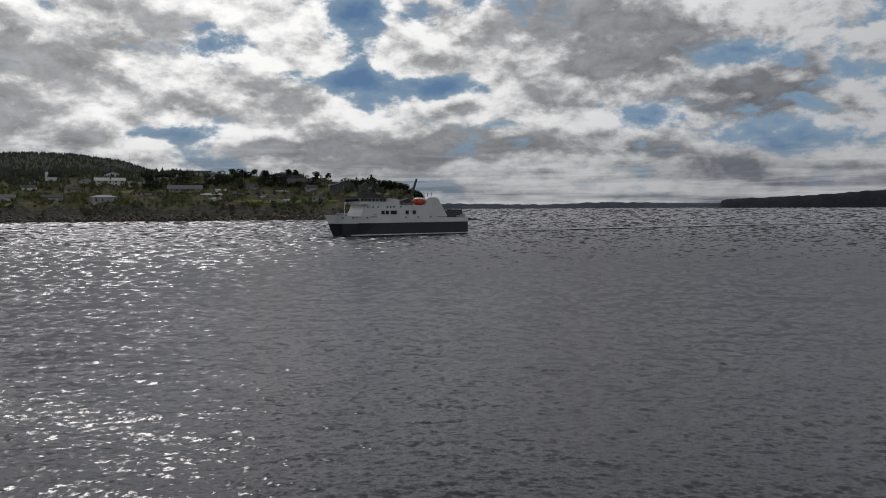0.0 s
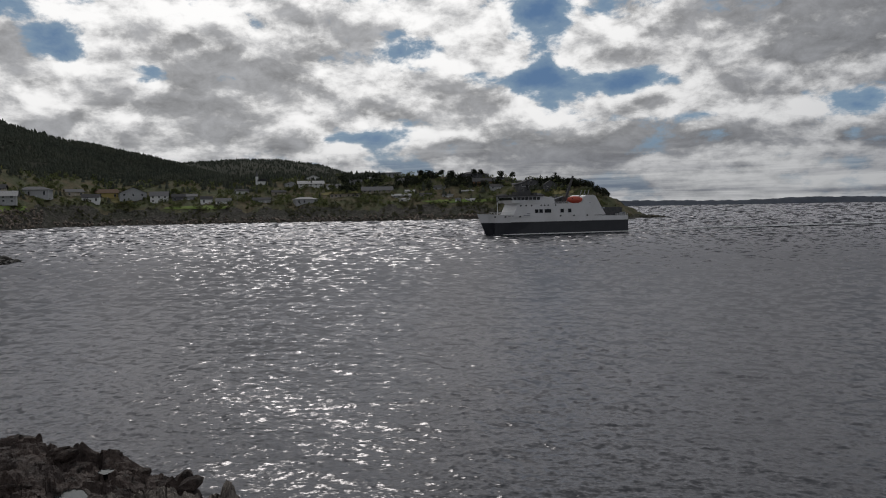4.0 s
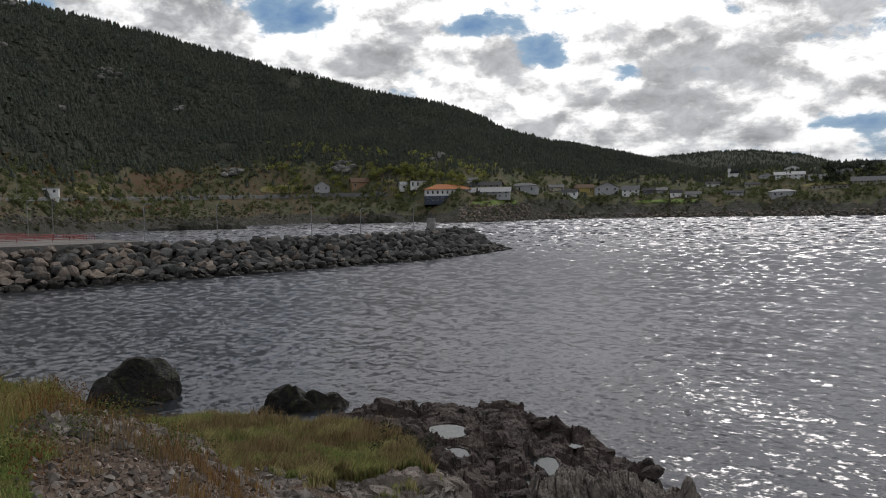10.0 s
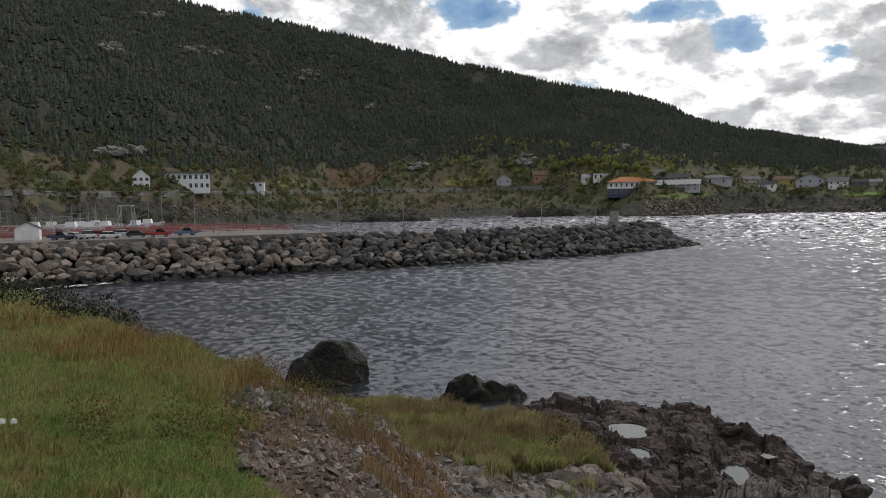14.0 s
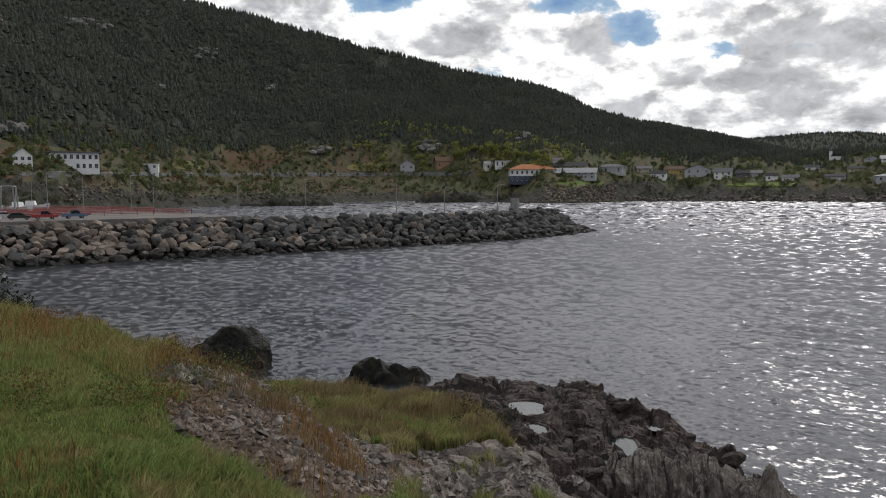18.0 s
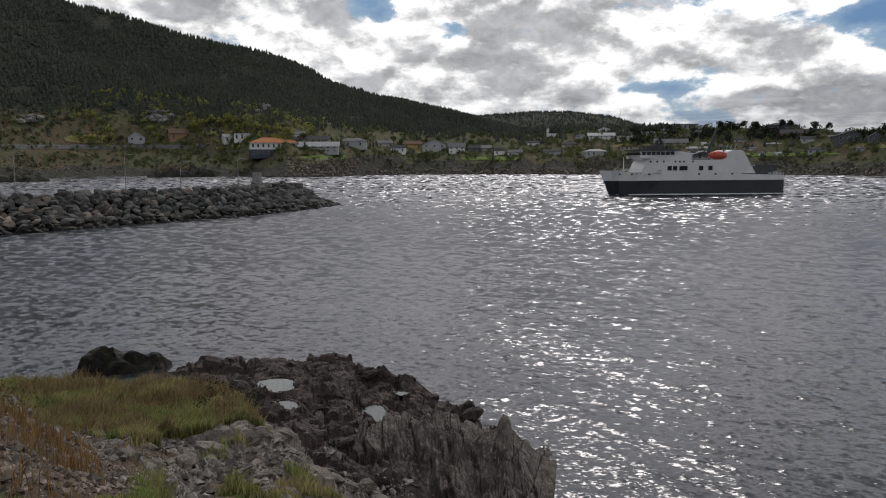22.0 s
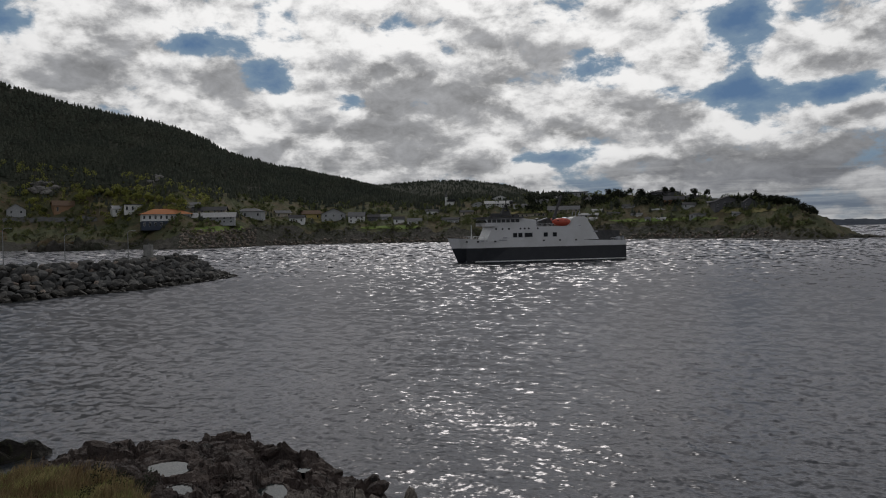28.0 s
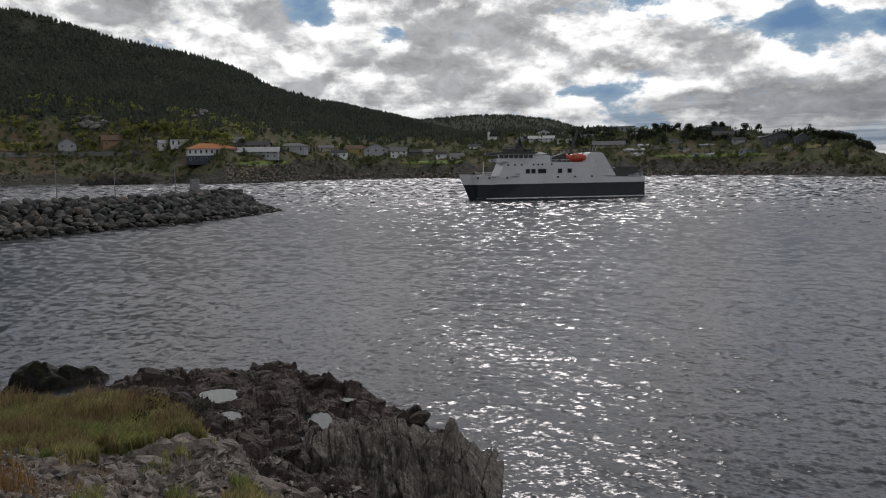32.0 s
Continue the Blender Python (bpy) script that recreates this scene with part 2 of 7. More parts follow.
def water_material():
    m = bpy.data.materials.new("sea_water")
    m.use_nodes = True
    nt = m.node_tree
    N, L = nt.nodes.new, nt.links.new
    nt.nodes.remove(nt.nodes["Principled BSDF"])
    gloss, body, fres, cap, both = N("ShaderNodeBsdfAnisotropic"), N("ShaderNodeBsdfDiffuse"), N("ShaderNodeFresnel"), N("ShaderNodeMath"), N("ShaderNodeMixShader")
    gloss.distribution = "BECKMANN"
    gloss.inputs["Color"].default_value = (0.98, 0.96, 1.0, 1)
    body.inputs["Color"].default_value = (0.017, 0.020, 0.023, 1)
    fres.inputs["IOR"].default_value = 1.333
    # a rough sea never turns into a full mirror, even far out
    cap.operation = "MINIMUM"
    L(fres.outputs[0], cap.inputs[0])
    L(cap.outputs[0], both.inputs[0])
    L(body.outputs[0], both.inputs[1])
    L(gloss.outputs[0], both.inputs[2])
    L(both.outputs[0], nt.nodes["Material Output"].inputs[0])
    geo = N("ShaderNodeNewGeometry")
    # waves too small to be seen singly widen the gloss farther out at sea
    far = N("ShaderNodeVectorMath")
    far.operation = "LENGTH"
    L(geo.outputs["Position"], far.inputs[0])
    wide = N("ShaderNodeMapRange")
    L(far.outputs["Value"], wide.inputs[0])
    for i, v in ((1, 60.0), (2, 380.0), (3, 0.29), (4, 0.40)):
        wide.inputs[i].default_value = v
    L(wide.outputs[0], gloss.inputs["Roughness"])

    def by_range(near, far_, a, b_):
        n = N("ShaderNodeMapRange")
        L(far.outputs["Value"], n.inputs[0])
        for i, v in ((1, near), (2, far_), (3, a), (4, b_)):
            n.inputs[i].default_value = v
        return n.outputs[0]

    def calc(op, a, b_=None):
        n = N("ShaderNodeMath")
        n.operation = op
        for i, v in enumerate((a, b_)):
            if isinstance(v, (int, float)):
                n.inputs[i].default_value = v
            elif v is not None:
                L(v, n.inputs[i])
        return n.outputs[0]

    def slopes(vec, sc, det, k, amount, before):
        """Adds the slopes of one size of wave to a normal."""
        n = N("ShaderNodeTexNoise")
        L(vec, n.inputs["Vector"])
        n.inputs["Scale"].default_value, n.inputs["Detail"].default_value, n.inputs["Roughness"].default_value = sc, det, 0.55
        n.inputs["Distortion"].default_value = 0.3
        mid, lean, steep, add = (N("ShaderNodeVectorMath") for _ in range(4))
        mid.operation, lean.operation, steep.operation, add.operation = "SUBTRACT", "MULTIPLY", "SCALE", "ADD"
        L(n.outputs["Color"], mid.inputs[0])
        mid.inputs[1].default_value = (0.5, 0.5, 0.5)
        L(mid.outputs[0], lean.inputs[0])
        lean.inputs[1].default_value = (k * 0.8, k * 1.2, 0.0)
        L(lean.outputs[0], steep.inputs[0])
        L(amount, steep.inputs["Scale"])
        L(steep.outputs[0], add.inputs[0])
        L(before, add.inputs[1])
        return add.outputs[0]

    L(by_range(220.0, 750.0, 0.27, 0.58), cap.inputs[1])
    # slopes of the small waves in five sizes; far out they only add to the gloss
    prev = geo.outputs["Normal"]
    small = by_range(120.0, 380.0, 0.21, 0.40)
    for sc, k, turn, sq, det in ((0.11, 0.75, -18, 0.30, 6.0), (0.4, 0.6, -28, 0.30, 4.0), (1.1, 0.60, -25, 0.34, 2.0), (3.2, 1.2, -32, 0.34, 3.0), (9.0, 1.3, -20, 0.45, 2.0)):
        mp = N("ShaderNodeMapping")
        L(geo.outputs["Position"], mp.inputs[0])
        mp.inputs["Rotation"].default_value = (0, 0, radians(turn))
        mp.inputs["Scale"].default_value = (sq, 1.0, 1.0)
        prev = slopes(mp.outputs[0], sc, det, k, small, prev)
    # groups of waves that stand out as single crests out at sea, longer and deeper with the distance from the shore
    sep = N("ShaderNodeSeparateXYZ")
    L(geo.outputs["Position"], sep.inputs[0])
    group = N("ShaderNodeCombineXYZ")
    L(calc("MULTIPLY", calc("ARCTAN2", sep.outputs[0], sep.outputs[1]), GROUP_ACROSS), group.inputs[0])
    L(calc("MULTIPLY", calc("POWER", far.outputs["Value"], -0.75), GROUP_ALONG), group.inputs[1])
    prev = slopes(group.outputs[0], 1.0, 3.0, 3.4, by_range(120.0, 380.0, 0.20, 1.0), prev)
    unit = N("ShaderNodeVectorMath")
    unit.operation = "NORMALIZE"
    L(prev, unit.inputs[0])
    prev = unit.outputs[0]
    for node in (gloss, body, fres):
        L(prev, node.inputs["Normal"])
    return m


M = {
    "water": water_material(),
    "pool": material("pool_water", (0.02, 0.025, 0.025), 0.03, ior=1.333, bump=0.08, bump_scale=5.0),
    "foam": material("sea_foam", (0.75, 0.77, 0.78), 0.7, (0.35, 0.38, 0.40), 1.5, bump=0.5),
    "forest": material("forest_floor", (0.038, 0.043, 0.031), 0.95, (0.048, 0.050, 0.036), 0.02, third=(0.062, 0.060, 0.048), fine=0.3, bump=0.6, bump_scale=0.15),
    "slope": material("village_slope", (0.081, 0.090, 0.046), 0.95, (0.121, 0.099, 0.060), 0.03, third=(0.060, 0.069, 0.038), fine=0.25, bump=0.5, bump_scale=0.2),
    "bank": material("rock_bank", (0.070, 0.065, 0.057), 0.9, (0.053, 0.055, 0.040), 0.04, third=(0.106, 0.098, 0.083), fine=0.4, bump=1.0, bump_scale=0.2),
    "heath": material("tan_heath", (0.112, 0.088, 0.054), 0.95, (0.078, 0.078, 0.044), 0.06, third=(0.151, 0.089, 0.054), fine=0.3, bump=0.5, bump_scale=0.2),
    "spruce": material("spruce_needles", (0.059, 0.068, 0.052), 0.9, (0.076, 0.083, 0.061), 0.02, fine=0.8, per_island=0.32),
    "leaf_green": material("green_leaves", (0.116, 0.145, 0.064), 0.85, (0.167, 0.177, 0.075), 0.3, fine=2.0, per_island=0.4, translucent=0.4),
    "leaf_yellow": material("yellow_leaves", (0.356, 0.356, 0.103), 0.85, (0.230, 0.253, 0.086), 0.3, fine=2.0, per_island=0.35, translucent=0.5),
    "leaf_olive": material("olive_leaves", (0.123, 0.118, 0.067), 0.9, (0.092, 0.101, 0.059), 0.3, fine=2.0, per_island=0.4, translucent=0.4),
    "leaf_rust": material("rusty_leaves", (0.169, 0.085, 0.036), 0.9, (0.117, 0.081, 0.036), 0.3, fine=2.0, per_island=0.4, translucent=0.4),
    "leaf_dark": material("dark_leaves", (0.030, 0.036, 0.024), 0.9, (0.040, 0.046, 0.028), 0.3, fine=2.0, per_island=0.4),
    "bark": material("bark", (0.09, 0.07, 0.05), 0.9, (0.05, 0.04, 0.03), 2.0, bump=0.6),
    # the blue-grey is distance haze put into the base colour
    "far_land": material("hazy_distant_land", (0.055, 0.065, 0.085), 1.0, (0.070, 0.080, 0.100), 0.004),
    "island": material("island_wood", (0.032, 0.037, 0.046), 1.0, (0.042, 0.047, 0.054), 0.01, fine=0.05),
    "armour": material("armour_stone", (0.205, 0.168, 0.142), 0.85, (0.25, 0.20, 0.165), 0.35, third=(0.085, 0.085, 0.080), fine=3.0, bump=0.6, bump_scale=1.5, per_object=0.35, coords="Object"),
    # near-black stone: the wet foot stones and the whole core beneath the pile
    "armour_wet_and_core": material("wet_and_core_armour_stone", (0.022, 0.021, 0.019), 0.6, (0.040, 0.037, 0.032), 0.3, spec=0.12, fine=3.0, bump=0.6, bump_scale=1.5, per_island=0.4),
    "armour_dark": material("dark_armour_stone", (0.085, 0.085, 0.083), 0.85, (0.125, 0.118, 0.108), 0.35, third=(0.050, 0.051, 0.050), fine=3.0, bump=0.6, bump_scale=1.5, per_object=0.35),
    "armour_dark_i": material("dark_armour_stone_fill", (0.085, 0.085, 0.083), 0.85, (0.125, 0.118, 0.108), 0.06, third=(0.050, 0.051, 0.050), fine=3.0, bump=0.6, bump_scale=1.5, per_island=0.4),
    "armour_i": material("armour_stone_fill", (0.185, 0.155, 0.133), 0.85, (0.25, 0.205, 0.165), 0.06, third=(0.085, 0.085, 0.080), fine=3.0, bump=0.6, bump_scale=1.5, per_island=0.4),
    "hull_black": material("black_hull_paint", (0.016, 0.018, 0.024), 0.35, (0.022, 0.024, 0.030), 0.3, fine=2.0),
    "hull_white": material("white_ship_paint", (0.57, 0.57, 0.58), 0.4, (0.52, 0.52, 0.52), 0.15),
    "hull_grey": material("grey_ship_fittings", (0.34, 0.35, 0.37), 0.5, (0.26, 0.27, 0.29), 0.6, fine=4.0),
    "ship_dark": material("dark_ship_gear", (0.035, 0.035, 0.038), 0.6, (0.06, 0.06, 0.06), 0.6, fine=4.0),
    "ship_glass": material("dark_window_glass", (0.012, 0.014, 0.017), 0.08),
    "deck": material("green_grey_deck", (0.10, 0.12, 0.11), 0.8, (0.14, 0.15, 0.14), 0.4, fine=4.0),
    "orange": material("orange_lifeboat_shell", (0.52, 0.075, 0.035), 0.4, (0.44, 0.06, 0.03), 0.6, fine=3.0),
    "red_waterline": material("boot_top_stripe", (0.70, 0.70, 0.68), 0.5, (0.55, 0.55, 0.53), 0.5, fine=3.0),
}


# ---- mesh helpers ----
def part(name, bm, material_, parent=None, label="", smooth=False):
    me = bpy.data.meshes.new(name)
    if smooth:
        for f in bm.faces:
            f.smooth = True
    bm.to_mesh(me)
    bm.free()
    for mm in material_ if isinstance(material_, (list, tuple)) else [material_]:
        me.materials.append(mm)
    ob = new(name, me)
    ob.parent = parent
    if label:
        ob["label"] = label
    return ob


def mesh_np(name, verts, faces, materials, smooth=True, index=None):
    """A mesh object out of arrays of places and of quads or triangles."""
    me = bpy.data.meshes.new(name)
    k = faces.shape[1]
    me.vertices.add(len(verts))
    me.vertices.foreach_set("co", np.ascontiguousarray(verts, dtype=np.float32).ravel())
    me.loops.add(faces.size)
    me.loops.foreach_set("vertex_index", np.ascontiguousarray(faces, dtype=np.int32).ravel())
    me.polygons.add(len(faces))
    me.polygons.foreach_set("loop_start", np.arange(0, faces.size, k, dtype=np.int32))
    if index is not None:
        me.polygons.foreach_set("material_index", np.ascontiguousarray(index, dtype=np.int32))
    me.polygons.foreach_set("use_smooth", np.full(len(faces), smooth))
    for mm in materials:
        me.materials.append(mm)
    me.update(calc_edges=True)
    return new(name, me)


def grid_faces(nu, nv):
    i = np.arange(nu - 1)[:, None] * nv + np.arange(nv - 1)[None, :]
    return np.stack([i, i + nv, i + nv + 1, i + 1], -1).reshape(-1, 4)


def box(bm, x0, x1, y0, y1, z0, z1, m=None):
    r = bmesh.ops.create_cube(bm, size=1)["verts"]
    for v in r:
        v.co = Vector((x0 + (v.co.x + 0.5) * (x1 - x0), y0 + (v.co.y + 0.5) * (y1 - y0), z0 + (v.co.z + 0.5) * (z1 - z0)))
        if m:
            v.co = m @ v.co
    return r


def rod(bm, a, b, r0, r1=None, n=8):
    a, b = Vector(a), Vector(b)
    d = b - a
    m = Matrix.Translation((a + b) / 2) @ d.to_track_quat("Z", "Y").to_matrix().to_4x4()
    return bmesh.ops.create_cone(bm, cap_ends=True, segments=n, radius1=r0, radius2=r0 if r1 is None else r1, depth=d.length, matrix=m)["verts"]


def prism(bm, pts, y0, y1):
    """A side outline in x and z, drawn out from y0 to y1."""
    a = [bm.verts.new((x, y0, z)) for x, z in pts]
    b = [bm.verts.new((x, y1, z)) for x, z in pts]
    bm.faces.new(a)
    bm.faces.new(list(reversed(b)))
    for i in range(len(pts)):
        j = (i + 1) % len(pts)
        bm.faces.new((a[i], b[i], b[j], a[j]))
    bmesh.ops.recalc_face_normals(bm, faces=bm.faces)


def polar(az, r, z=0.0):
    return Vector((r * math.sin(radians(az)), r * math.cos(radians(az)), z))


TABLES = {}


def fbm(x, y, seed=0, octaves=5, rough=0.5):
    """Smooth value noise on arrays, about -1 to 1."""
    if (seed, octaves) not in TABLES:
        rs = np.random.RandomState(seed)
        TABLES[seed, octaves] = [rs.rand(256, 256) * 2 - 1 for _ in range(octaves)]
    total, amp, norm = np.zeros_like(x), 1.0, 0.0
    for tab in TABLES[seed, octaves]:
        xi, yi = np.floor(x).astype(int), np.floor(y).astype(int)
        fx, fy = x - xi, y - yi
        fx, fy = fx * fx * (3 - 2 * fx), fy * fy * (3 - 2 * fy)
        g = lambda a, b: tab[a % 256, b % 256]
        v = (g(xi, yi) * (1 - fx) + g(xi + 1, yi) * fx) * (1 - fy) + (g(xi, yi + 1) * (1 - fx) + g(xi + 1, yi + 1) * fx) * fy
        total, norm = total + amp * v, norm + amp
        x, y, amp = x * 2.03 + 17.1, y * 2.03 + 5.7, amp * rough
    return total / norm * 1.6


# ---- sea ----
def build_sea():
    az = np.radians(np.linspace(-104, 44, 1000))
    r = np.concatenate([[8.0], np.geomspace(24, 900, 720), np.geomspace(930, 4990, 40)])
    A, R = np.meshgrid(az, r, indexing="ij")
    X, Y = R * np.sin(A), R * np.cos(A)
    c, s = math.cos(radians(32)), math.sin(radians(32))
    U, V = X * c + Y * s, -X * s + Y * c
    Z = np.zeros_like(X)
    # wind sea from several trains of waves, with wandering crests
    wob = fbm(X / 30, Y / 30, 3, 3) * 4
    for lam, amp, ang in ((11.0, 0.05, 74), (6.7, 0.045, 52), (4.6, 0.040, 98), (3.3, 0.036, 66), (2.4, 0.030, 40), (1.7, 0.024, 110)):
        k = 2 * math.pi / lam
        d = X * math.cos(radians(ang)) + Y * math.sin(radians(ang)) + wob * lam / 8
        w = 0.5 + 0.5 * np.sin(k * d + amp * 37)
        gate = np.clip(0.55 + 0.95 * fbm(X / (lam * 1.4), Y / (lam * 1.4), int(lam * 10), 2), 0, 2)
        Z += amp * gate * (np.power(w, 1.6) * 2 - 1) * np.clip(1.15 - R / (lam * 130), 0, 1)
    # short steep crests, long across the wind
    c2, s2 = math.cos(radians(-20)), math.sin(radians(-20))
    P, Q = X * c2 + Y * s2, -X * s2 + Y * c2
    for lx, ly, amp, seed in ((3.4, 1.15, 0.11, 12), (1.7, 0.65, 0.06, 13)):
        Z += amp * np.clip(1 - 2.2 * np.abs(fbm(P / lx, Q / ly, seed, 3)), -0.4, 1) ** 2 * np.sign(1) * np.clip(1.1 - R / (ly * 420), 0, 1)
    Z += 0.05 * fbm(U / 1.6, V / 1.1, 9, 4) * np.clip(1.1 - R / 320, 0, 1)
    # calmer in the lee of the breakwater
    calm = np.clip((-np.degrees(A) - 52) / 20, 0, 1) * 0.30
    # lower under the lee of the bluff
    Z *= (0.48 + 0.3 * np.clip((R - 180) / 250, 0, 1)) * (1 - calm)
    ob = mesh_np("sea", np.stack([X, Y, Z], -1).reshape(-1, 3), grid_faces(*X.shape), [M["water"]])
    return tagged(ob, "choppy dark grey sea glittering under the sun", "sea", kind="structure")


build_sea()

# the sheet under and around everything, out to the horizon
bm = bmesh.new()
bmesh.ops.create_circle(bm, cap_ends=True, segments=96, radius=4995)
for v in bm.verts:
    v.co.z = -6.0
tagged(part("seabed", bm, M["bank"]), "dark rocky seabed below the water", "seabed", kind="structure")

# ---- far shore: shoreline, bank, village slope, wooded ridge, by bearing ----
BEAR = [-105, -90, -80, -75, -70, -67, -60, -55, -50, -46, -43, -40, -36, -30, -20, -10, -5, -2, -0.7, 0.6, 2.2]
SHORE = [380, 440, 560, 660, 790, 860, 960, 970, 900, 805, 830, 930, 970, 930, 890, 900, 830, 750, 725, 740, 850]
BANK_EL = [1.2, 1.2, 1.2, 1.0, 0.9, 0.9, 0.95, 0.95, 0.75, 0.45, 0.5, 0.55, 0.35, 0.25, 0.25, 0.2, 0.0, -0.25, -0.4, -0.6, -0.92]
WOOD_EL = [4.0, 3.7, 3.27, 3.25, 3.17, 3.2, 3.6, 3.5, 3.3, 3.1, 2.9, 2.7, 2.3, 2.0, 2.35, 2.3, 1.75, 1.25, 0.60, -0.10, -0.90]
RIDGE_AZ = [-105, -90, -75, -70.7, -66, -60.4, -55.5, -52, -47.3, -44.6, -42.2, -39, -35.6, -32.2, -29, -26, -22, -18, 2.2]
RIDGE_EL = [19.6, 16.8, 13.8, 13.2, 12.25, 10.95, 9.8, 8.85, 8.0, 7.2, 5.95, 5.0, 4.3, 3.45, 2.7, 2.3, 2.0, 1.5, -1.5]


def wood_r(az):
    return np.interp(az, BEAR, SHORE) + np.interp(az, [-90, -70, -40, -20, 0], [130, 180, 190, 170, 90])


def ridge_r(az):
    return np.interp(az, [-100, -75, -60, -45, -30, -18, 3], [1150, 1350, 1480, 1420, 1390, 1180, 960])


def land_z(az, r):
    """Height of the far shore at a bearing (degrees) and distance."""
    rs = np.interp(az, BEAR, SHORE) + 5 * fbm(az / 1.3, az * 0 + 2.0, 21, 3)
    rb, rf, rr = rs + np.interp(az, [-80, -70, -50, -46, -42], [42, 100, 110, 60, 42]), wood_r(az), ridge_r(az)
    tan = lambda e: np.tan(np.radians(e))
    zb = EYE + rb * tan(np.interp(az, BEAR, BANK_EL))
    zf = EYE + rf * tan(np.interp(az, BEAR, WOOD_EL))
    zr = EYE + rr * tan(np.interp(az, RIDGE_AZ, RIDGE_EL)) - 6
    z = np.where(r < rb, zb * np.clip((r - rs) / (rb - rs), -1, 1),
                 np.where(r < rf, zb + (zf - zb) * np.clip((r - rb) / (rf - rb), 0, 1),
                          np.where(r < rr, zf + (zr - zf) * np.clip((r - rf) / (rr - rf), 0, 1), zr - (r - rr) * 0.25)))
    rough = np.clip((r - rs) / 30, 0, 1)
    z = z + rough * (2.2 * fbm(az * 1.1, r / 45, 5, 4) * np.clip((r - rs) / 60, 0.5, 1) + 1.0 * fbm(az * 6, r / 9, 6, 3))
    hill = np.clip((r - rf) / 150, 0, 1) * np.clip((rr - r) / 120 + 0.15, 0, 1)
    return z + hill * 12 * fbm(az / 5, r / 120, 7, 3)


def build_far_shore():
    az = np.linspace(-104, 2.6, 860)
    k = np.linspace(0, 1, 110)
    A = np.repeat(az[:, None], len(k), 1)
    rs, rr = np.interp(az, BEAR, SHORE) - 25, ridge_r(az) + 260
    R = rs[:, None] + (rr - rs)[:, None] * k[None, :] ** 1.5
    Z = land_z(A, R)
    X, Y = R * np.sin(np.radians(A)), R * np.cos(np.radians(A))
    f = grid_faces(*X.shape)
    rel = (R - np.interp(A, BEAR, SHORE)).ravel()[f[:, 0]]
    wood = (R - wood_r(A)).ravel()[f[:, 0]] + 25 * fbm(A.ravel()[f[:, 0]] / 1.5, rel / 40, 11, 3)
    idx = np.where(rel < 34 + 8 * fbm(A.ravel()[f[:, 0]], rel * 0, 12, 3), 0, np.where(wood < 0, 1, 2))
    fa = A.ravel()[f[:, 0]]
    ob = mesh_np("far_shore", np.stack([X, Y, Z], -1).reshape(-1, 3), f, [M["bank"], M["slope"], M["forest"], M["heath"]], index=np.where((idx == 1) & (fa < -56 + 4 * fbm(fa, fa * 0, 31, 2)) & (fbm(fa / 1.6, f[:, 0] % 110 / 9, 32, 3) > 0.0), 3, idx))
    return tagged(ob, "hilly far shore with rocky bank and wooded slopes", "hillside", kind="structure")


build_far_shore()


def ridge_strip(name, azs, els, r, mat, label, depth=300, rough=3.0, n=400):
    az = np.linspace(azs[0], azs[-1], n)
    top = EYE + r * np.tan(np.radians(np.interp(az, azs, els)))
    k = np.array([0.0, 0.15, 0.35, 0.6, 0.85, 1.0, 1.3])
    A = np.repeat(az[:, None], len(k), 1)
    R = r - depth + depth * np.repeat(k[None, :], n, 0)
    shape = np.array([-0.03, 0.15, 0.42, 0.72, 0.94, 1.0, 0.8])
    Z = top[:, None] * shape[None, :] + rough * fbm(A * 2.5, R / 60, 31, 4) * shape[None, :]
    X, Y = R * np.sin(np.radians(A)), R * np.cos(np.radians(A))
    ob = mesh_np(name, np.stack([X, Y, Z], -1).reshape(-1, 3), grid_faces(*X.shape), [mat])
    return tagged(ob, label, "hill", kind="structure")


HILL_AZ = [-38, -34, -32, -27.9, -24.8, -21.8, -19.9, -17, -13]
HILL_EL = [2.2, 3.05, 3.38, 3.66, 3.62, 3.19, 2.54, 1.5, 0.4]
ridge_strip("back_hill", HILL_AZ, HILL_EL, 1750, M["forest"],
            "dark wooded hill behind the village", 500, 1.2)
# far_coast gets its haze from its painted colour
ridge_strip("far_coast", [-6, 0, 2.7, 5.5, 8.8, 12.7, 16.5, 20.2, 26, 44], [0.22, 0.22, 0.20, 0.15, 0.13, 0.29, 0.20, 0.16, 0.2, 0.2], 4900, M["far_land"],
            "low distant coast on the horizon with blue haze painted in", 100, 4.0)
ridge_strip("wooded_island", [20.6, 20.85, 21.6, 23.7, 27.1, 29.2, 34, 44], [-0.1, 0.33, 0.46, 0.53, 0.69, 0.85, 1.1, 1.3], 4300, M["island"],
            "long dark wooded island with cliffs", 60, 3.0)


# ---- the bluff at the camera's feet ----
BLUFF_AZ = [-180, -110, -97, -90, -86, -80, -75, -70, -66, -62, -58, -53, -48, -43, -38, -33, -28, -24, -15, 0, 60, 179]
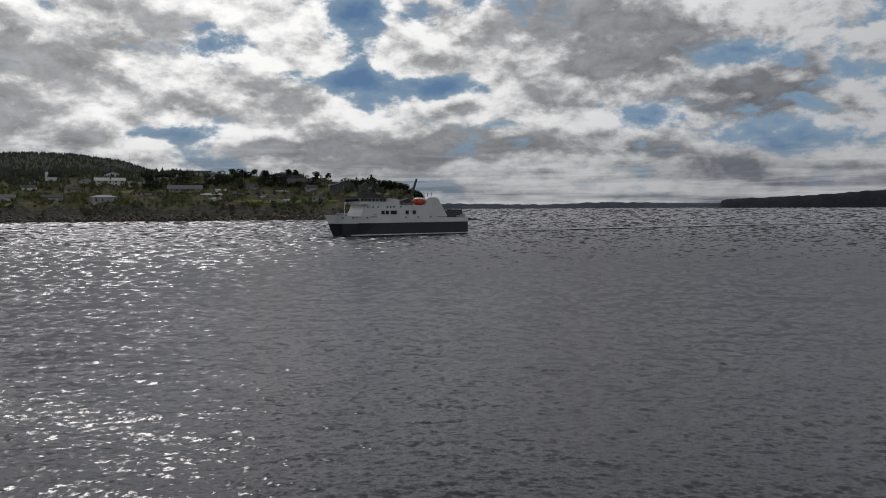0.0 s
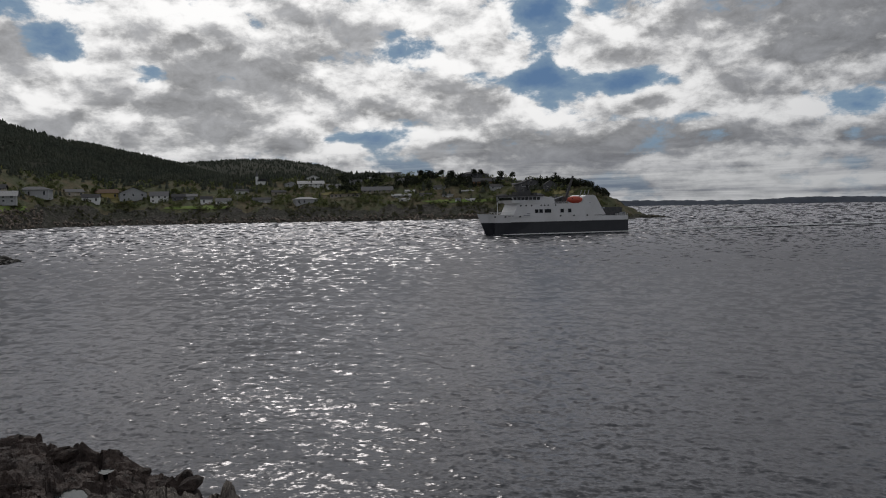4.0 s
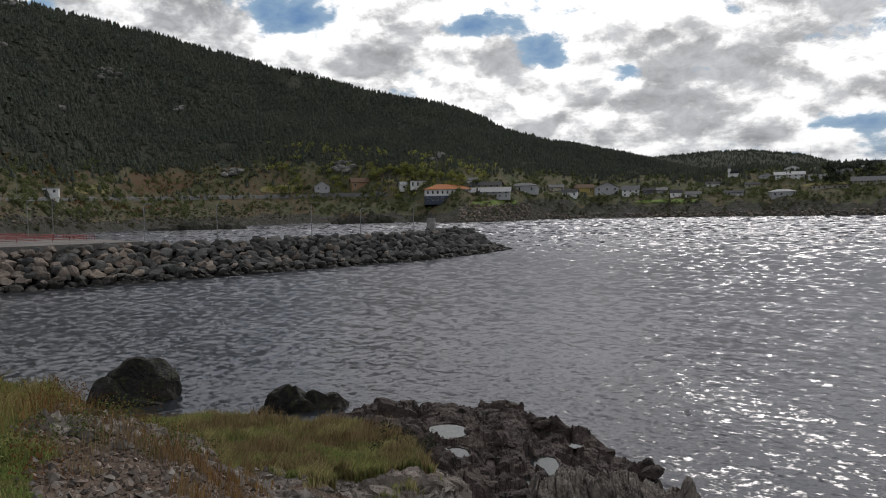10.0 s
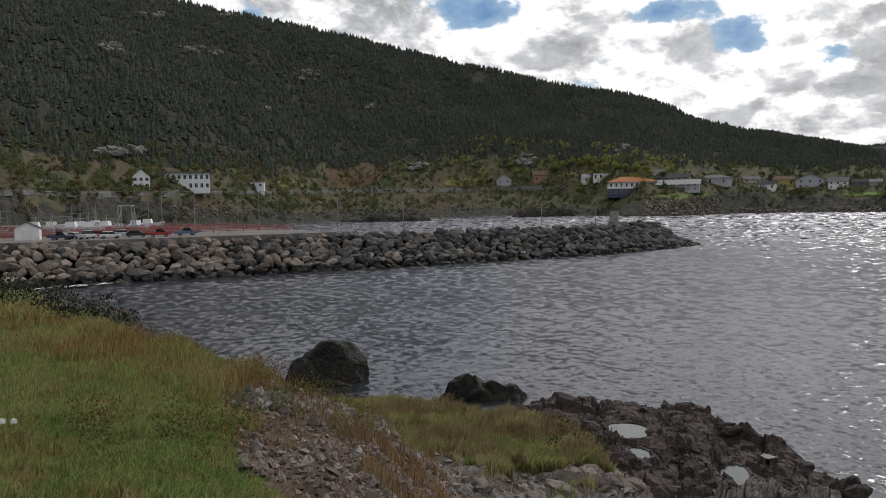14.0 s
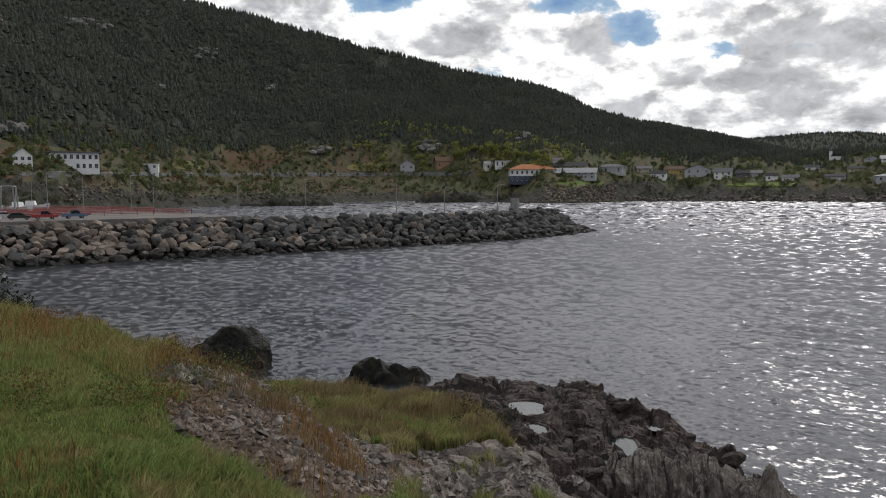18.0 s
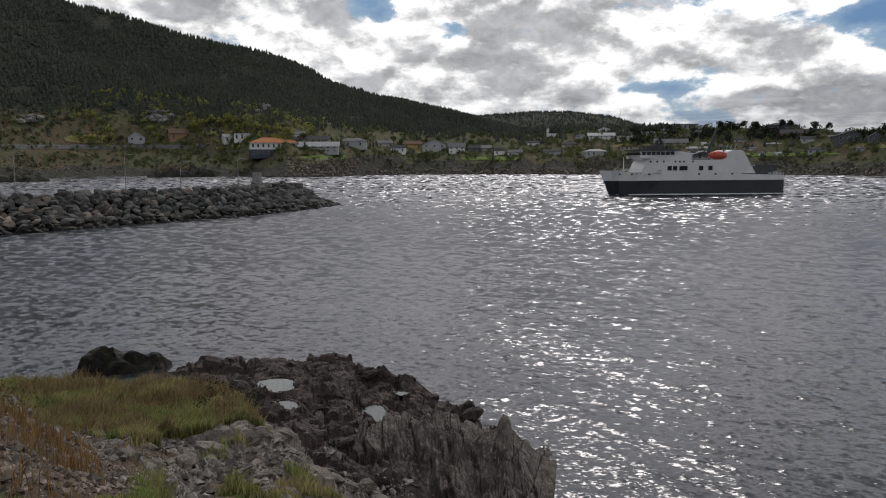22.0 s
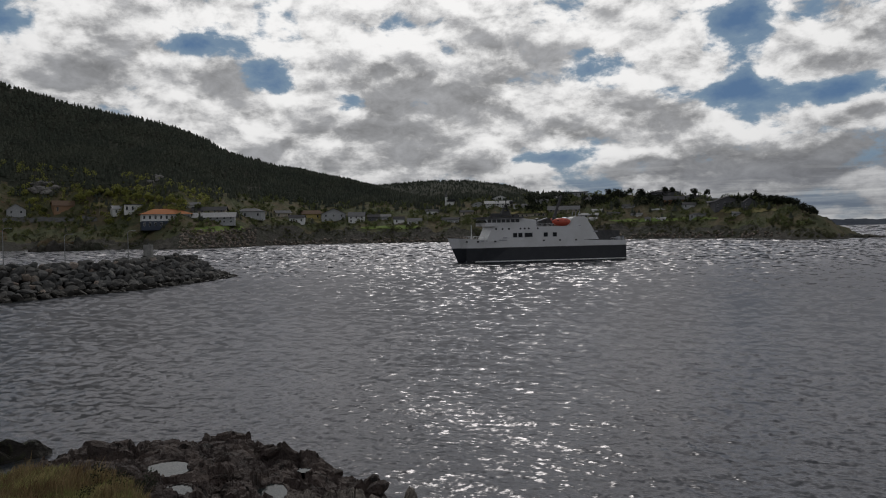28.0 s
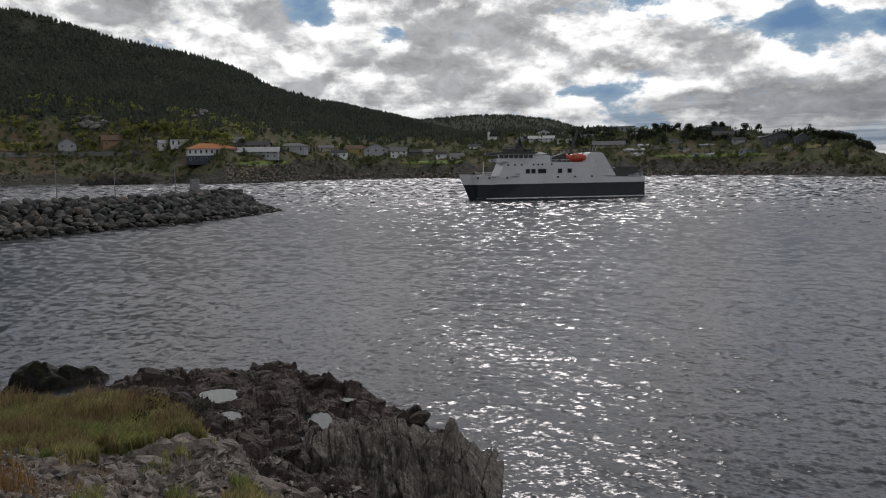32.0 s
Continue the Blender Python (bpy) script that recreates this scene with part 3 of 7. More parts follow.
# distance and height, outwards from the standing place, for each bearing
BLUFF = [
    [(6, 12.75), (12, 12.7), (20, 12.7), (40, 12.5), (60, 12), (90, 11)],
    [(6, 12.75), (12, 12.6), (22, 12.4), (48, 11), (120, 6), (170, 4)],
    [(6, 12.75), (12, 12.55), (22, 12.4), (46, 10.6), (120, 4.5), (168, 2.5)],
    [(6, 12.7), (12, 12.45), (20, 12.2), (45, 10.0), (110, 2.5), (160, 0.3)],
    [(6, 12.65), (11, 12.4), (16, 12.2), (42, 9.2), (90, 3.0), (150, -0.8)],
    [(6, 12.6), (10, 12.35), (14, 12.2), (34, 7.0), (75, 2.0), (100, -1)],
    [(6, 12.5), (9.5, 12.2), (13, 12.0), (30, 5.6), (56, 2.0), (78, -1.5)],
    [(6, 12.4), (8.5, 12.1), (11, 11.8), (28, 5.0), (50, 2.2), (60, -1.5)],
    [(6, 12.3), (10, 11.5), (13, 10.85), (28, 5.0), (45, 3.0), (56, -1.0)],
    [(6, 12.1), (11, 10.6), (15, 9.4), (28, 4.9), (42, 3.3), (51, -1.0)],
    [(6, 11.8), (12, 9.9), (17, 7.7), (28, 4.8), (40, 3.2), (50, -1.0)],
    [(6, 11.4), (12, 8.4), (20, 5.4), (29, 4.4), (47, 2.3), (52, -1.0)],
    [(6, 11.3), (12, 8.0), (20, 5.2), (30, 4.2), (50, 2.0), (54, -1.0)],
    [(6, 11.2), (12, 7.6), (20, 5.0), (30, 3.0), (49.5, 2.0), (53, -1.0)],
    [(6, 11.0), (12, 7.2), (19, 4.4), (26, 2.2), (44, 1.7), (47.5, -1.0)],
    [(6, 11.0), (12, 7.0), (18, 4.2), (25, 1.2), (41, 1.1), (44, -1.0)],
    [(6, 10.8), (12, 6.6), (17, 3.6), (23, 0.8), (29, -0.2), (37, -1.5)],
    [(6, 10.6), (12, 6.2), (18, 3.2), (24, 1.6), (28, 0.4), (31, -1.5)],
    [(6, 10.4), (10, 6.0), (14, 3.0), (18, 1.2), (22, -0.5), (25, -2)],
    [(6, 10.4), (10, 6.0), (14, 3.0), (18, 1.2), (22, -0.5), (25, -2)],
    [(6, 11.4), (12, 9.0), (20, 6.0), (30, 3.2), (42, 0.0), (55, -2)],
    [(6, 12.75), (12, 12.7), (20, 12.7), (40, 12.5), (60, 12), (90, 11)],
]


def bluff_z(x, y):
    """Smooth height of the bluff, without its relief; far outside it lies below the sea."""
    az, r = np.degrees(np.arctan2(x, y)), np.hypot(x, y)
    out = np.zeros_like(r)
    prof = np.array([[(0, 12.8)] + list(p) + [(p[-1][0] + 14, -5.0)] for p in BLUFF])
    for i in range(len(BLUFF_AZ) - 1):
        m = (az >= BLUFF_AZ[i]) & (az <= BLUFF_AZ[i + 1])
        if not m.any():
            continue
        t = ((az - BLUFF_AZ[i]) / (BLUFF_AZ[i + 1] - BLUFF_AZ[i]))[m]
        t = t * t * (3 - 2 * t)
        n = np.zeros(t.shape)
        rr = r[m]
        # blend the knots of the two profiles, then walk along the blended one
        K = prof[i][None] * (1 - t)[:, None, None] + prof[i + 1][None] * t[:, None, None]
        z = np.full(t.shape, -5.0)
        for j in range(K.shape[1] - 1):
            a, b = K[:, j], K[:, j + 1]
            s = (rr >= a[:, 0]) & (rr < b[:, 0])
            u = np.clip((rr - a[:, 0]) / np.maximum(b[:, 0] - a[:, 0], 1e-6), 0, 1)
            z = np.where(s, a[:, 1] + (b[:, 1] - a[:, 1]) * u, z)
        out[m] = z
    return out


def blocks(x, y, seed):
    """Broken rock of unit size: a height for each jointed block, tilted, and the distance to the next joint."""
    xi, yi = np.floor(x), np.floor(y)
    d1, d2, h1 = np.full(x.shape, 9.0), np.full(x.shape, 9.0), np.zeros(x.shape)
    hash_ = lambda a, b, k: np.modf(np.abs(np.sin(a * 127.1 + b * 311.7 + k * 74.7 + seed * 13.3) * 43758.5453))[0]
    for i in (-1, 0, 1):
        for j in (-1, 0, 1):
            cx, cy = xi + i, yi + j
            dx, dy = x - cx - hash_(cx, cy, 1), y - cy - hash_(cx, cy, 2)
            d = np.hypot(dx, dy)
            h = hash_(cx, cy, 3) * 2 - 1 + dx * (hash_(cx, cy, 4) - 0.5) * 1.6 + dy * (hash_(cx, cy, 5) - 0.2) * 1.6
            near = d < d1
            d2 = np.where(near, d1, np.minimum(d2, d))
            h1, d1 = np.where(near, h, h1), np.where(near, d, d1)
    return h1, d2 - d1


def ledge(x, y):
    """1 on the broken grey ledges below the grass bench."""
    az, r = np.degrees(np.arctan2(x, y)), np.hypot(x, y)
    lo = np.interp(az, [-66, -62, -58, -53, -48, -40], [26, 23.5, 18.5, 16, 14, 12])
    hi = np.interp(az, [-66, -62, -58, -53, -48, -46, -40], [26.5, 27.5, 28, 28.5, 30, 40, 40])
    w = 1.6 * fbm(x / 1.6, y / 1.6, 51, 3)
    return np.clip((r - lo + w) / 1.0, 0, 1) * np.clip((hi - r + w) / 1.0, 0, 1) * (fbm(x / 1.7, y / 1.7, 52, 3) > -0.32)


def rockiness(x, y):
    """0 on turf, 1 on bare shore rock."""
    az, r = np.degrees(np.arctan2(x, y)), np.hypot(x, y)
    edge = np.interp(az, [-110, -95, -86, -80, -75, -70, -65, -60, -54, -51, -48, -44, -40, -20], [160, 150, 95, 60, 50, 48, 47, 44.5, 40.5, 35.5, 29, 22, 17, 12])
    return np.maximum(np.clip((r - edge + 2.0 * fbm(x / 3, y / 3, 41, 3)) / 2.0, 0, 1), ledge(x, y))


def gravelly(x, y):
    """1 on the eroded gravel bank."""
    az, r = np.degrees(np.arctan2(x, y)), np.hypot(x, y)
    az = az + 3.0 * fbm(x / 2.5, y / 2.5, 42, 3)
    lo = np.interp(r, [3.0, 4.4, 5.2, 6, 7.3, 10, 14, 20, 27], [-61, -66, -69.5, -74, -78, -76, -70, -66, -62])
    hi = np.interp(r, [5, 7, 10, 14, 20, 27], [-60, -57, -54, -52, -52, -50])
    k = np.clip((az - lo) / 3, 0, 1) * np.clip((hi - az) / 3, 0, 1)
    return k * np.clip((27 - r) / 3, 0, 1) * np.clip((r - 2.6) / 0.6, 0, 1)


POOLS = [(-47.2, -16.25, 1.1, 0.55), (-49.4, -17.6, 0.7, 0.3), (-46.4, -17.75, 0.7, 0.4), (-41.0, -20.2, 0.75, 0.6), (-39.9, -18.7, 0.75, 0.75), (-48.3, -24.6, 0.5, 0.4), (-37.5, -17.2, 0.4, 0.2)]


def on_bluff(az, el):
    """The place on the smooth bluff that is seen at a bearing and elevation."""
    r = np.arange(3.0, 120.0, 0.1)
    z = bluff_z(r * math.sin(radians(az)), r * math.cos(radians(az)))
    i = int(np.nonzero(z >= EYE + r * math.tan(radians(el)))[0][0])
    return polar(az, float(r[i]), float(z[i]))


POOL_AT = [(on_bluff(a, e), w, d, a) for a, e, w, d in POOLS]


def pool_shape(x, y):
    """Below 1 inside a tide pool; and the pool's water level there."""
    best, level = np.full(x.shape, 9.0), np.zeros(x.shape)
    for p, w, d, a in POOL_AT:
        c, s = math.cos(radians(a)), math.sin(radians(a))
        u, v = (x - p.x) * c - (y - p.y) * s, (x - p.x) * s + (y - p.y) * c
        q = (u / w) ** 2 + (v / (d * 2.2)) ** 2 + 0.45 * fbm(x / 0.7, y / 0.7, 48, 2)
        level = np.where(q < best, p.z - 0.05, level)
        best = np.minimum(best, q)
    return best, level


def ground_z(x, y):
    z = bluff_z(x, y)
    k, g = rockiness(x, y), gravelly(x, y)
    # jointed beds of rock, long across the shore, broken into large and small blocks
    c, d = math.cos(radians(38)), math.sin(radians(38))
    u, v = x * c + y * d + 0.5 * fbm(x / 2, y / 2, 53, 2), -x * d + y * c + 0.5 * fbm(x / 2, y / 2, 54, 2)
    b1, e1 = blocks(u / 2.9, v / 1.7, 1)
    b2, e2 = blocks(u / 1.05, v / 0.62, 2)
    b3, e3 = blocks(u / 0.42, v / 0.27, 3)
    crag = 0.40 * b1 + 0.20 * b2 + 0.075 * b3 - 0.30 * np.clip(1 - e1 / 0.10, 0, 1) - 0.12 * np.clip(1 - e2 / 0.12, 0, 1) + 0.35 * fbm(x / 4, y / 4, 44, 3) + 0.22
    crag = crag * np.interp(np.hypot(x, y), [10, 22, 34], [0.55, 0.75, 1.0])
    near = np.clip(np.hypot(x, y) / 6, 0, 1)
    z = z + k * (crag - 0.25) + near * (1 - k) * (0.10 * fbm(x / 1.7, y / 1.7, 45, 4) + g * 0.06 * fbm(x / 0.35, y / 0.35, 46, 3))
    q, level = pool_shape(x, y)
    return np.where(q < 1.0, np.minimum(z, level - 0.10), np.where(q < 1.5, np.maximum(np.minimum(z, level + 0.1 + 0.3 * (q - 1)), level + 0.04), z))


def build_ground():
    az = np.linspace(-179.9, 179, 90)
    az = np.unique(np.concatenate([az, np.linspace(-104, -20, 900)]))
    r = np.concatenate([[0.01], np.geomspace(1.2, 18, 110), np.linspace(18.2, 60, 260), np.linspace(61, 210, 90)])
    A, R = np.meshgrid(np.radians(az), r, indexing="ij")
    X, Y = R * np.sin(A), R * np.cos(A)
    Z = ground_z(X, Y)
    f = grid_faces(*X.shape)
    fx, fy = X.ravel()[f[:, 0]], Y.ravel()[f[:, 0]]
    k, g = rockiness(fx, fy), gravelly(fx, fy)
    tide = Z.ravel()[f[:, 0]] + 0.5 * fbm(fx / 2, fy / 2, 49, 3) - 0.02 * (np.hypot(fx, fy) - 40)
    idx = np.where(k > 0.5, np.where((tide < 1.6) | (np.hypot(fx, fy) > np.interp(np.degrees(np.arctan2(fx, fy)), [-54, -48, -44, -40], [38, 31, 27, 25])), 3, 2), np.where(g > 0.5, 1, 0))
    ob = mesh_np("ground", np.stack([X, Y, Z], -1).reshape(-1, 3), f, [M["turf"], M["gravel"], M["shore_rock"], M["tide_rock"]], smooth=False, index=idx)
    return tagged(ob, "grassy bluff with gravel bank and rocky shore", "ground", kind="structure")


M["turf"] = material("turf_soil", (0.091, 0.116, 0.027), 0.95, (0.134, 0.116, 0.043), 0.5, third=(0.061, 0.079, 0.022), fine=12.0, bump=0.8, bump_scale=14.0)
M["gravel"] = material("gravel_soil", (0.132, 0.094, 0.071), 0.95, (0.092, 0.069, 0.053), 0.8, third=(0.172, 0.136, 0.109), fine=22.0, bump=1.0, bump_scale=18.0)
M["shore_rock"] = material("shore_rock", (0.244, 0.210, 0.185), 0.85, (0.323, 0.275, 0.242), 0.5, third=(0.146, 0.127, 0.112), fine=6.0, bump=1.0, bump_scale=3.0, spec=0.12)
M["tide_rock"] = material("dark_tidal_rock", (0.058, 0.045, 0.041), 0.62, (0.093, 0.071, 0.062), 0.4, third=(0.026, 0.022, 0.020), fine=5.0, bump=1.0, bump_scale=2.5, spec=0.12)
M["black_rock"] = material("wet_black_rock", (0.018, 0.017, 0.016), 0.55, (0.032, 0.028, 0.024), 0.6, third=(0.040, 0.044, 0.022), fine=5.0, bump=1.0, bump_scale=2.0, spec=0.12)
build_ground()


def rock_mesh(bm, seed, sx, sy, sz, sub=3, rough=0.35, sharp=1.0, cut=(0.55, 0.9)):
    rs = random.Random(seed)
    vs = bmesh.ops.create_icosphere(bm, subdivisions=sub, radius=1)["verts"]
    planes = [(Vector((rs.uniform(-1, 1), rs.uniform(-1, 1), rs.uniform(-0.4, 1))).normalized(), rs.uniform(*cut)) for _ in range(9)]
    off = Vector((rs.uniform(0, 90), rs.uniform(0, 90), rs.uniform(0, 90)))
    for v in vs:
        p = v.co.copy()
        for n, d in planes:
            e = p.dot(n) - d
            if e > 0:
                p -= n * e * sharp
        p *= 1 + rough * (noise.fractal(p * 1.6 + off, 1.0, 2.0, 4) * 0.4 - 0.16 * abs(noise.noise(p * 4.0 + off)))
        v.co = Vector((p.x * sx, p.y * sy, p.z * sz))
    return vs


def sea_rock(name, label, lumps, turn=0):
    """A rock in the water grown together from a few lumps: place from the middle, size, seed, sharpness."""
    az, r = lumps[0]
    bm = bmesh.new()
    for (dx, dy, dz), size, seed, sharp in lumps[1:]:
        vs = rock_mesh(bm, seed, *size, sub=4, rough=0.32, sharp=sharp)
        for v in vs:
            v.co += Vector((dx, dy, dz))
    ob = part(name, bm, M["black_rock"])
    for p in ob.data.polygons:
        p.use_smooth = False
    ob.matrix_world = Matrix.Translation(polar(az, r, 0)) @ pose(0, 0, 0, 0, 0, -az + turn)
    return tagged(ob, label, "rock")


sea_rock("boulder", "large blocky black boulder standing in the cove water",
         [(-69.35, 64.5), ((0.1, 0, 0.35), (3.3, 2.5, 3.1), 4, 0.95), ((1.0, 0.4, 0.1), (2.7, 2.2, 2.9), 31, 0.9), ((-1.3, -0.4, -0.2), (2.5, 2.0, 2.7), 27, 0.95), ((0.3, -1.0, -0.7), (3.5, 2.0, 1.6), 9, 0.8)])
sea_rock("shore_rock", "jagged black rock standing in the shallow water",
         [(-57.8, 57), ((-1.5, 0, 0.1), (1.6, 1.3, 1.95), 13, 1.0), ((-0.5, 0.2, 0.0), (2.0, 1.4, 1.7), 14, 0.95), ((1.1, 0.2, -0.1), (2.0, 1.3, 1.55), 25, 1.0), ((2.3, 0.1, -0.2), (1.5, 1.1, 1.25), 15, 0.95), ((-2.7, -0.3, -0.3), (1.0, 0.9, 0.8), 16, 0.9)])
sea_rock("low_rock", "low black rock awash by the shore grass", [(-61.5, 53), ((0, 0, 0.0), (1.8, 0.9, 0.8), 19, 0.7)])


# ---- breakwater ----
def bw_line(s):
    """Foot of the seaward slope, s metres from the root."""
    y = np.interp(s, [-45, 150, 185, 220], [-50, 145, 177, 204])
    x = np.interp(s, [-45, 0, 150, 185, 220], [-163, -165, -165, -172, -184])
    return x, y


def build_breakwater():
    core = bmesh.new()
    prev = None
    for s in np.linspace(-45, 214, 48):
        x, y = bw_line(s)
        end = min(1.0, (216 - s) / 18 + 0.05)
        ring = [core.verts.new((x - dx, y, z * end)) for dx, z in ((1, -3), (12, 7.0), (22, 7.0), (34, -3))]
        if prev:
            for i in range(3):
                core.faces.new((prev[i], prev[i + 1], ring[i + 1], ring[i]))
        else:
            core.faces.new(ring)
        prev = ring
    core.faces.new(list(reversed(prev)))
    # the core is near-black over its full height, darker than the stones on it
    root = tagged(part("breakwater", core, M["armour_wet_and_core"]), "breakwater of piled grey and tan armour stones", "breakwater", kind="structure")
    rs = random.Random(3)
    shapes = []
    for i in range(20):
        bm = bmesh.new()
        rock_mesh(bm, 100 + i, 1.15, 1.1, 0.85, sub=2, rough=0.2, cut=(0.42, 0.78))
        me = bpy.data.meshes.new("stone")
        bm.to_mesh(me)
        bm.free()
        me.materials.append(M["armour" if i < 10 else "armour_dark"])
        shapes.append(me)
    spots = []
    s = -44.0
    while s < 215:
        for u in np.arange(-0.03, 1.02, 0.118):
            spots.append((s + rs.uniform(-0.9, 0.9), u + rs.uniform(-0.04, 0.04)))
        s += 1.95
    joined_v, joined_f, n, kind = [], [], 0, []
    for i, (s, u) in enumerate(spots):
        x, y = bw_line(s)
        end = min(1.0, (216 - s) / 18 + 0.1)
        dx, z = 13 * u, 8.0 * u * end
        size = rs.uniform(0.95, 1.75)
        # more dark stones towards the tip: greyer rock, plus its backlit shade as colour
        grey = rs.random() < np.interp(s, [-20, 40, 90, 150], [0.12, 0.3, 0.75, 0.97])
        me = shapes[rs.randrange(10) + (10 if grey else 0)]
        m = Matrix.Translation((x - dx, y, z)) @ pose(0, 0, 0, rs.uniform(-35, 35), rs.uniform(-35, 35), rs.uniform(0, 360)) @ Matrix.Diagonal((size * rs.uniform(0.9, 1.4), size, size * rs.uniform(0.75, 1.0), 1))
        if u > 0.28 and s > -12 and rs.random() < 300 / 850:
            ob = new("stone", me)
            ob.matrix_world = m
            ob.parent = root
        else:
            co = np.array([m @ v.co for v in me.vertices])
            joined_v.append(co)
            joined_f.append(np.array([p.vertices[:] for p in me.polygons]) + n)
            n += len(co)
            kind += [int(grey) * 2] * len(me.polygons)
    V, F = np.concatenate(joined_v), np.concatenate(joined_f)
    wet = np.where(V[F].mean(1)[:, 2] < 1.5, 1, np.array(kind))
    ob = mesh_np("stone_fill", V, F, [M["armour_i"], M["armour_wet_and_core"], M["armour_dark_i"]], smooth=False, index=wet)
    ob.parent = root
    tagged(ob, kind="stuff")


build_breakwater()


# ---- village on the far shore ----
def on_land(az, el, r0=None):
    """The place on the far shore that is seen at a bearing and elevation."""
    r = np.arange((r0 or float(np.interp(az, BEAR, SHORE)) + 12), float(ridge_r(az)) + 100, 2.0)
    z = land_z(np.full(r.shape, float(az)), r)
    up = np.nonzero(z >= EYE + r * math.tan(radians(el)))[0]
    i = up[0] if len(up) else len(r) - 1
    return float(r[i]), float(z[i])


WALLS = {n: material(n + "_clapboard", c, 0.7, tuple(v * 0.88 for v in c), 0.6, fine=8.0) for n, c in
         (("white", (0.82, 0.82, 0.81)), ("grey", (0.42, 0.43, 0.44)), ("brown", (0.34, 0.20, 0.11)), ("blue", (0.045, 0.060, 0.095)),
          ("beige", (0.45, 0.40, 0.32)), ("yellow", (0.46, 0.36, 0.12)), ("dark", (0.10, 0.10, 0.11)))}
ROOFS = {n: material(n + "_shingles", c, 0.85, tuple(v * 0.75 for v in c), 1.2, fine=6.0, bump=0.4, bump_scale=3.0) for n, c in
         (("dark", (0.055, 0.055, 0.06)), ("grey", (0.16, 0.16, 0.165)), ("orange", (0.42, 0.17, 0.07)), ("brown", (0.14, 0.09, 0.06)), ("pale", (0.42, 0.42, 0.42)))}
M["trim"] = material("white_trim", (0.75, 0.75, 0.73), 0.6, (0.68, 0.68, 0.66), 1.0, fine=9.0)
M["glass"] = material("window_glass", (0.02, 0.022, 0.026), 0.07)
M["concrete"] = material("grey_concrete", (0.30, 0.295, 0.28), 0.9, (0.22, 0.22, 0.21), 0.8, fine=6.0, bump=0.3)
M["pole"] = material("weathered_pole", (0.20, 0.18, 0.16), 0.8, (0.28, 0.27, 0.26), 1.0, fine=5.0)


def house(az, el, wdeg, hdeg, wall="white", roof="dark", style="gable", storeys=2, label="", turn=None, lower=None, cols=3, deep=0.75):
    r, z = on_land(az, el)
    w, h = r * radians(wdeg), r * radians(hdeg)
    rs = random.Random(int(az * 100))
    thing = tagged(new("house"), label, "house", "village houses")
    thing.matrix_world = Matrix.Translation(polar(az, r + w * 0.2, z)) @ pose(0, 0, 0, 0, 0, -az + (rs.uniform(-14, 14) if turn is None else turn))
    d = w * deep
    roof_h = h * {"gable": 0.36, "front": 0.36, "hip": 0.30, "flat": 0.06}[style]
    wall_h = h - roof_h
    x0, x1, y0, y1 = -w / 2, w / 2, 0.0, d
    bm = bmesh.new()
    split = wall_h * 0.5 if lower else -2.5
    box(bm, x0, x1, y0, y1, split, wall_h)
    if style == "front":
        a = [bm.verts.new((x, y, q)) for y in (y0, y1) for x, q in ((x0, wall_h), (x1, wall_h), (0, h))]
        for f in ((0, 1, 2), (5, 4, 3), (0, 2, 5, 3), (1, 4, 5, 2), (0, 3, 4, 1)):
            bm.faces.new([a[i] for i in f])
    elif style == "gable":
        a = [bm.verts.new((x, y, q)) for x in (x0, x1) for y, q in ((y0, wall_h), (y1, wall_h), ((y0 + y1) / 2, h))]
        for f in ((0, 1, 2), (5, 4, 3), (0, 2, 5, 3), (1, 4, 5, 2), (0, 3, 4, 1)):
            bm.faces.new([a[i] for i in f])
    part("wall", bm, WALLS[wall], thing)
    if lower:
        bm = bmesh.new()
        box(bm, x0 + 0.1, x1 - 0.1, y0 + 0.1, y1, -2.5, split)
        part("lower_wall", bm, WALLS[lower], thing)
    bm = bmesh.new()
    o, t = 0.05 * w, 0.25
    if style == "hip":
        b_ = [bm.verts.new(p) for p in ((x0 - o, y0 - o, wall_h), (x1 + o, y0 - o, wall_h), (x1 + o, y1 + o, wall_h), (x0 - o, y1 + o, wall_h))]
        c_ = [bm.verts.new((x, (y0 + y1) / 2, h)) for x in (x0 + w * 0.27, x1 - w * 0.27)]
        for f in ((b_[0], b_[1], c_[1], c_[0]), (b_[1], b_[2], c_[1]), (b_[2], b_[3], c_[0], c_[1]), (b_[3], b_[0], c_[0]), (b_[3], b_[2], b_[1], b_[0])):
            bm.faces.new(f)
    elif style == "flat":
        box(bm, x0 - o, x1 + o, y0 - o, y1 + o, wall_h, h)
    else:
        ax = (lambda u, v, q: (u, v, q)) if style == "gable" else (lambda u, v, q: (v, u, q))
        u0, u1 = (x0 - o, x1 + o) if style == "gable" else (y0 - o, y1 + o)
        v0, v1 = (y0, y1) if style == "gable" else (x0, x1)
        vm, ov = (v0 + v1) / 2, o
        drop = roof_h * ov / (vm - v0)
        for va, za, vb, zb in ((v0 - ov, wall_h - drop, vm, h), (vm, h, v1 + ov, wall_h - drop)):
            q = [bm.verts.new(ax(u, v, zz + dz)) for dz in (0.03, t) for u, v, zz in ((u0, va, za), (u1, va, za), (u1, vb, zb), (u0, vb, zb))]
            for f in ((0, 1, 2, 3), (4, 5, 6, 7), (0, 1, 5, 4), (1, 2, 6, 5), (2, 3, 7, 6), (3, 0, 4, 7)):
                bm.faces.new([q[i] for i in f])
        bmesh.ops.recalc_face_normals(bm, faces=bm.faces)
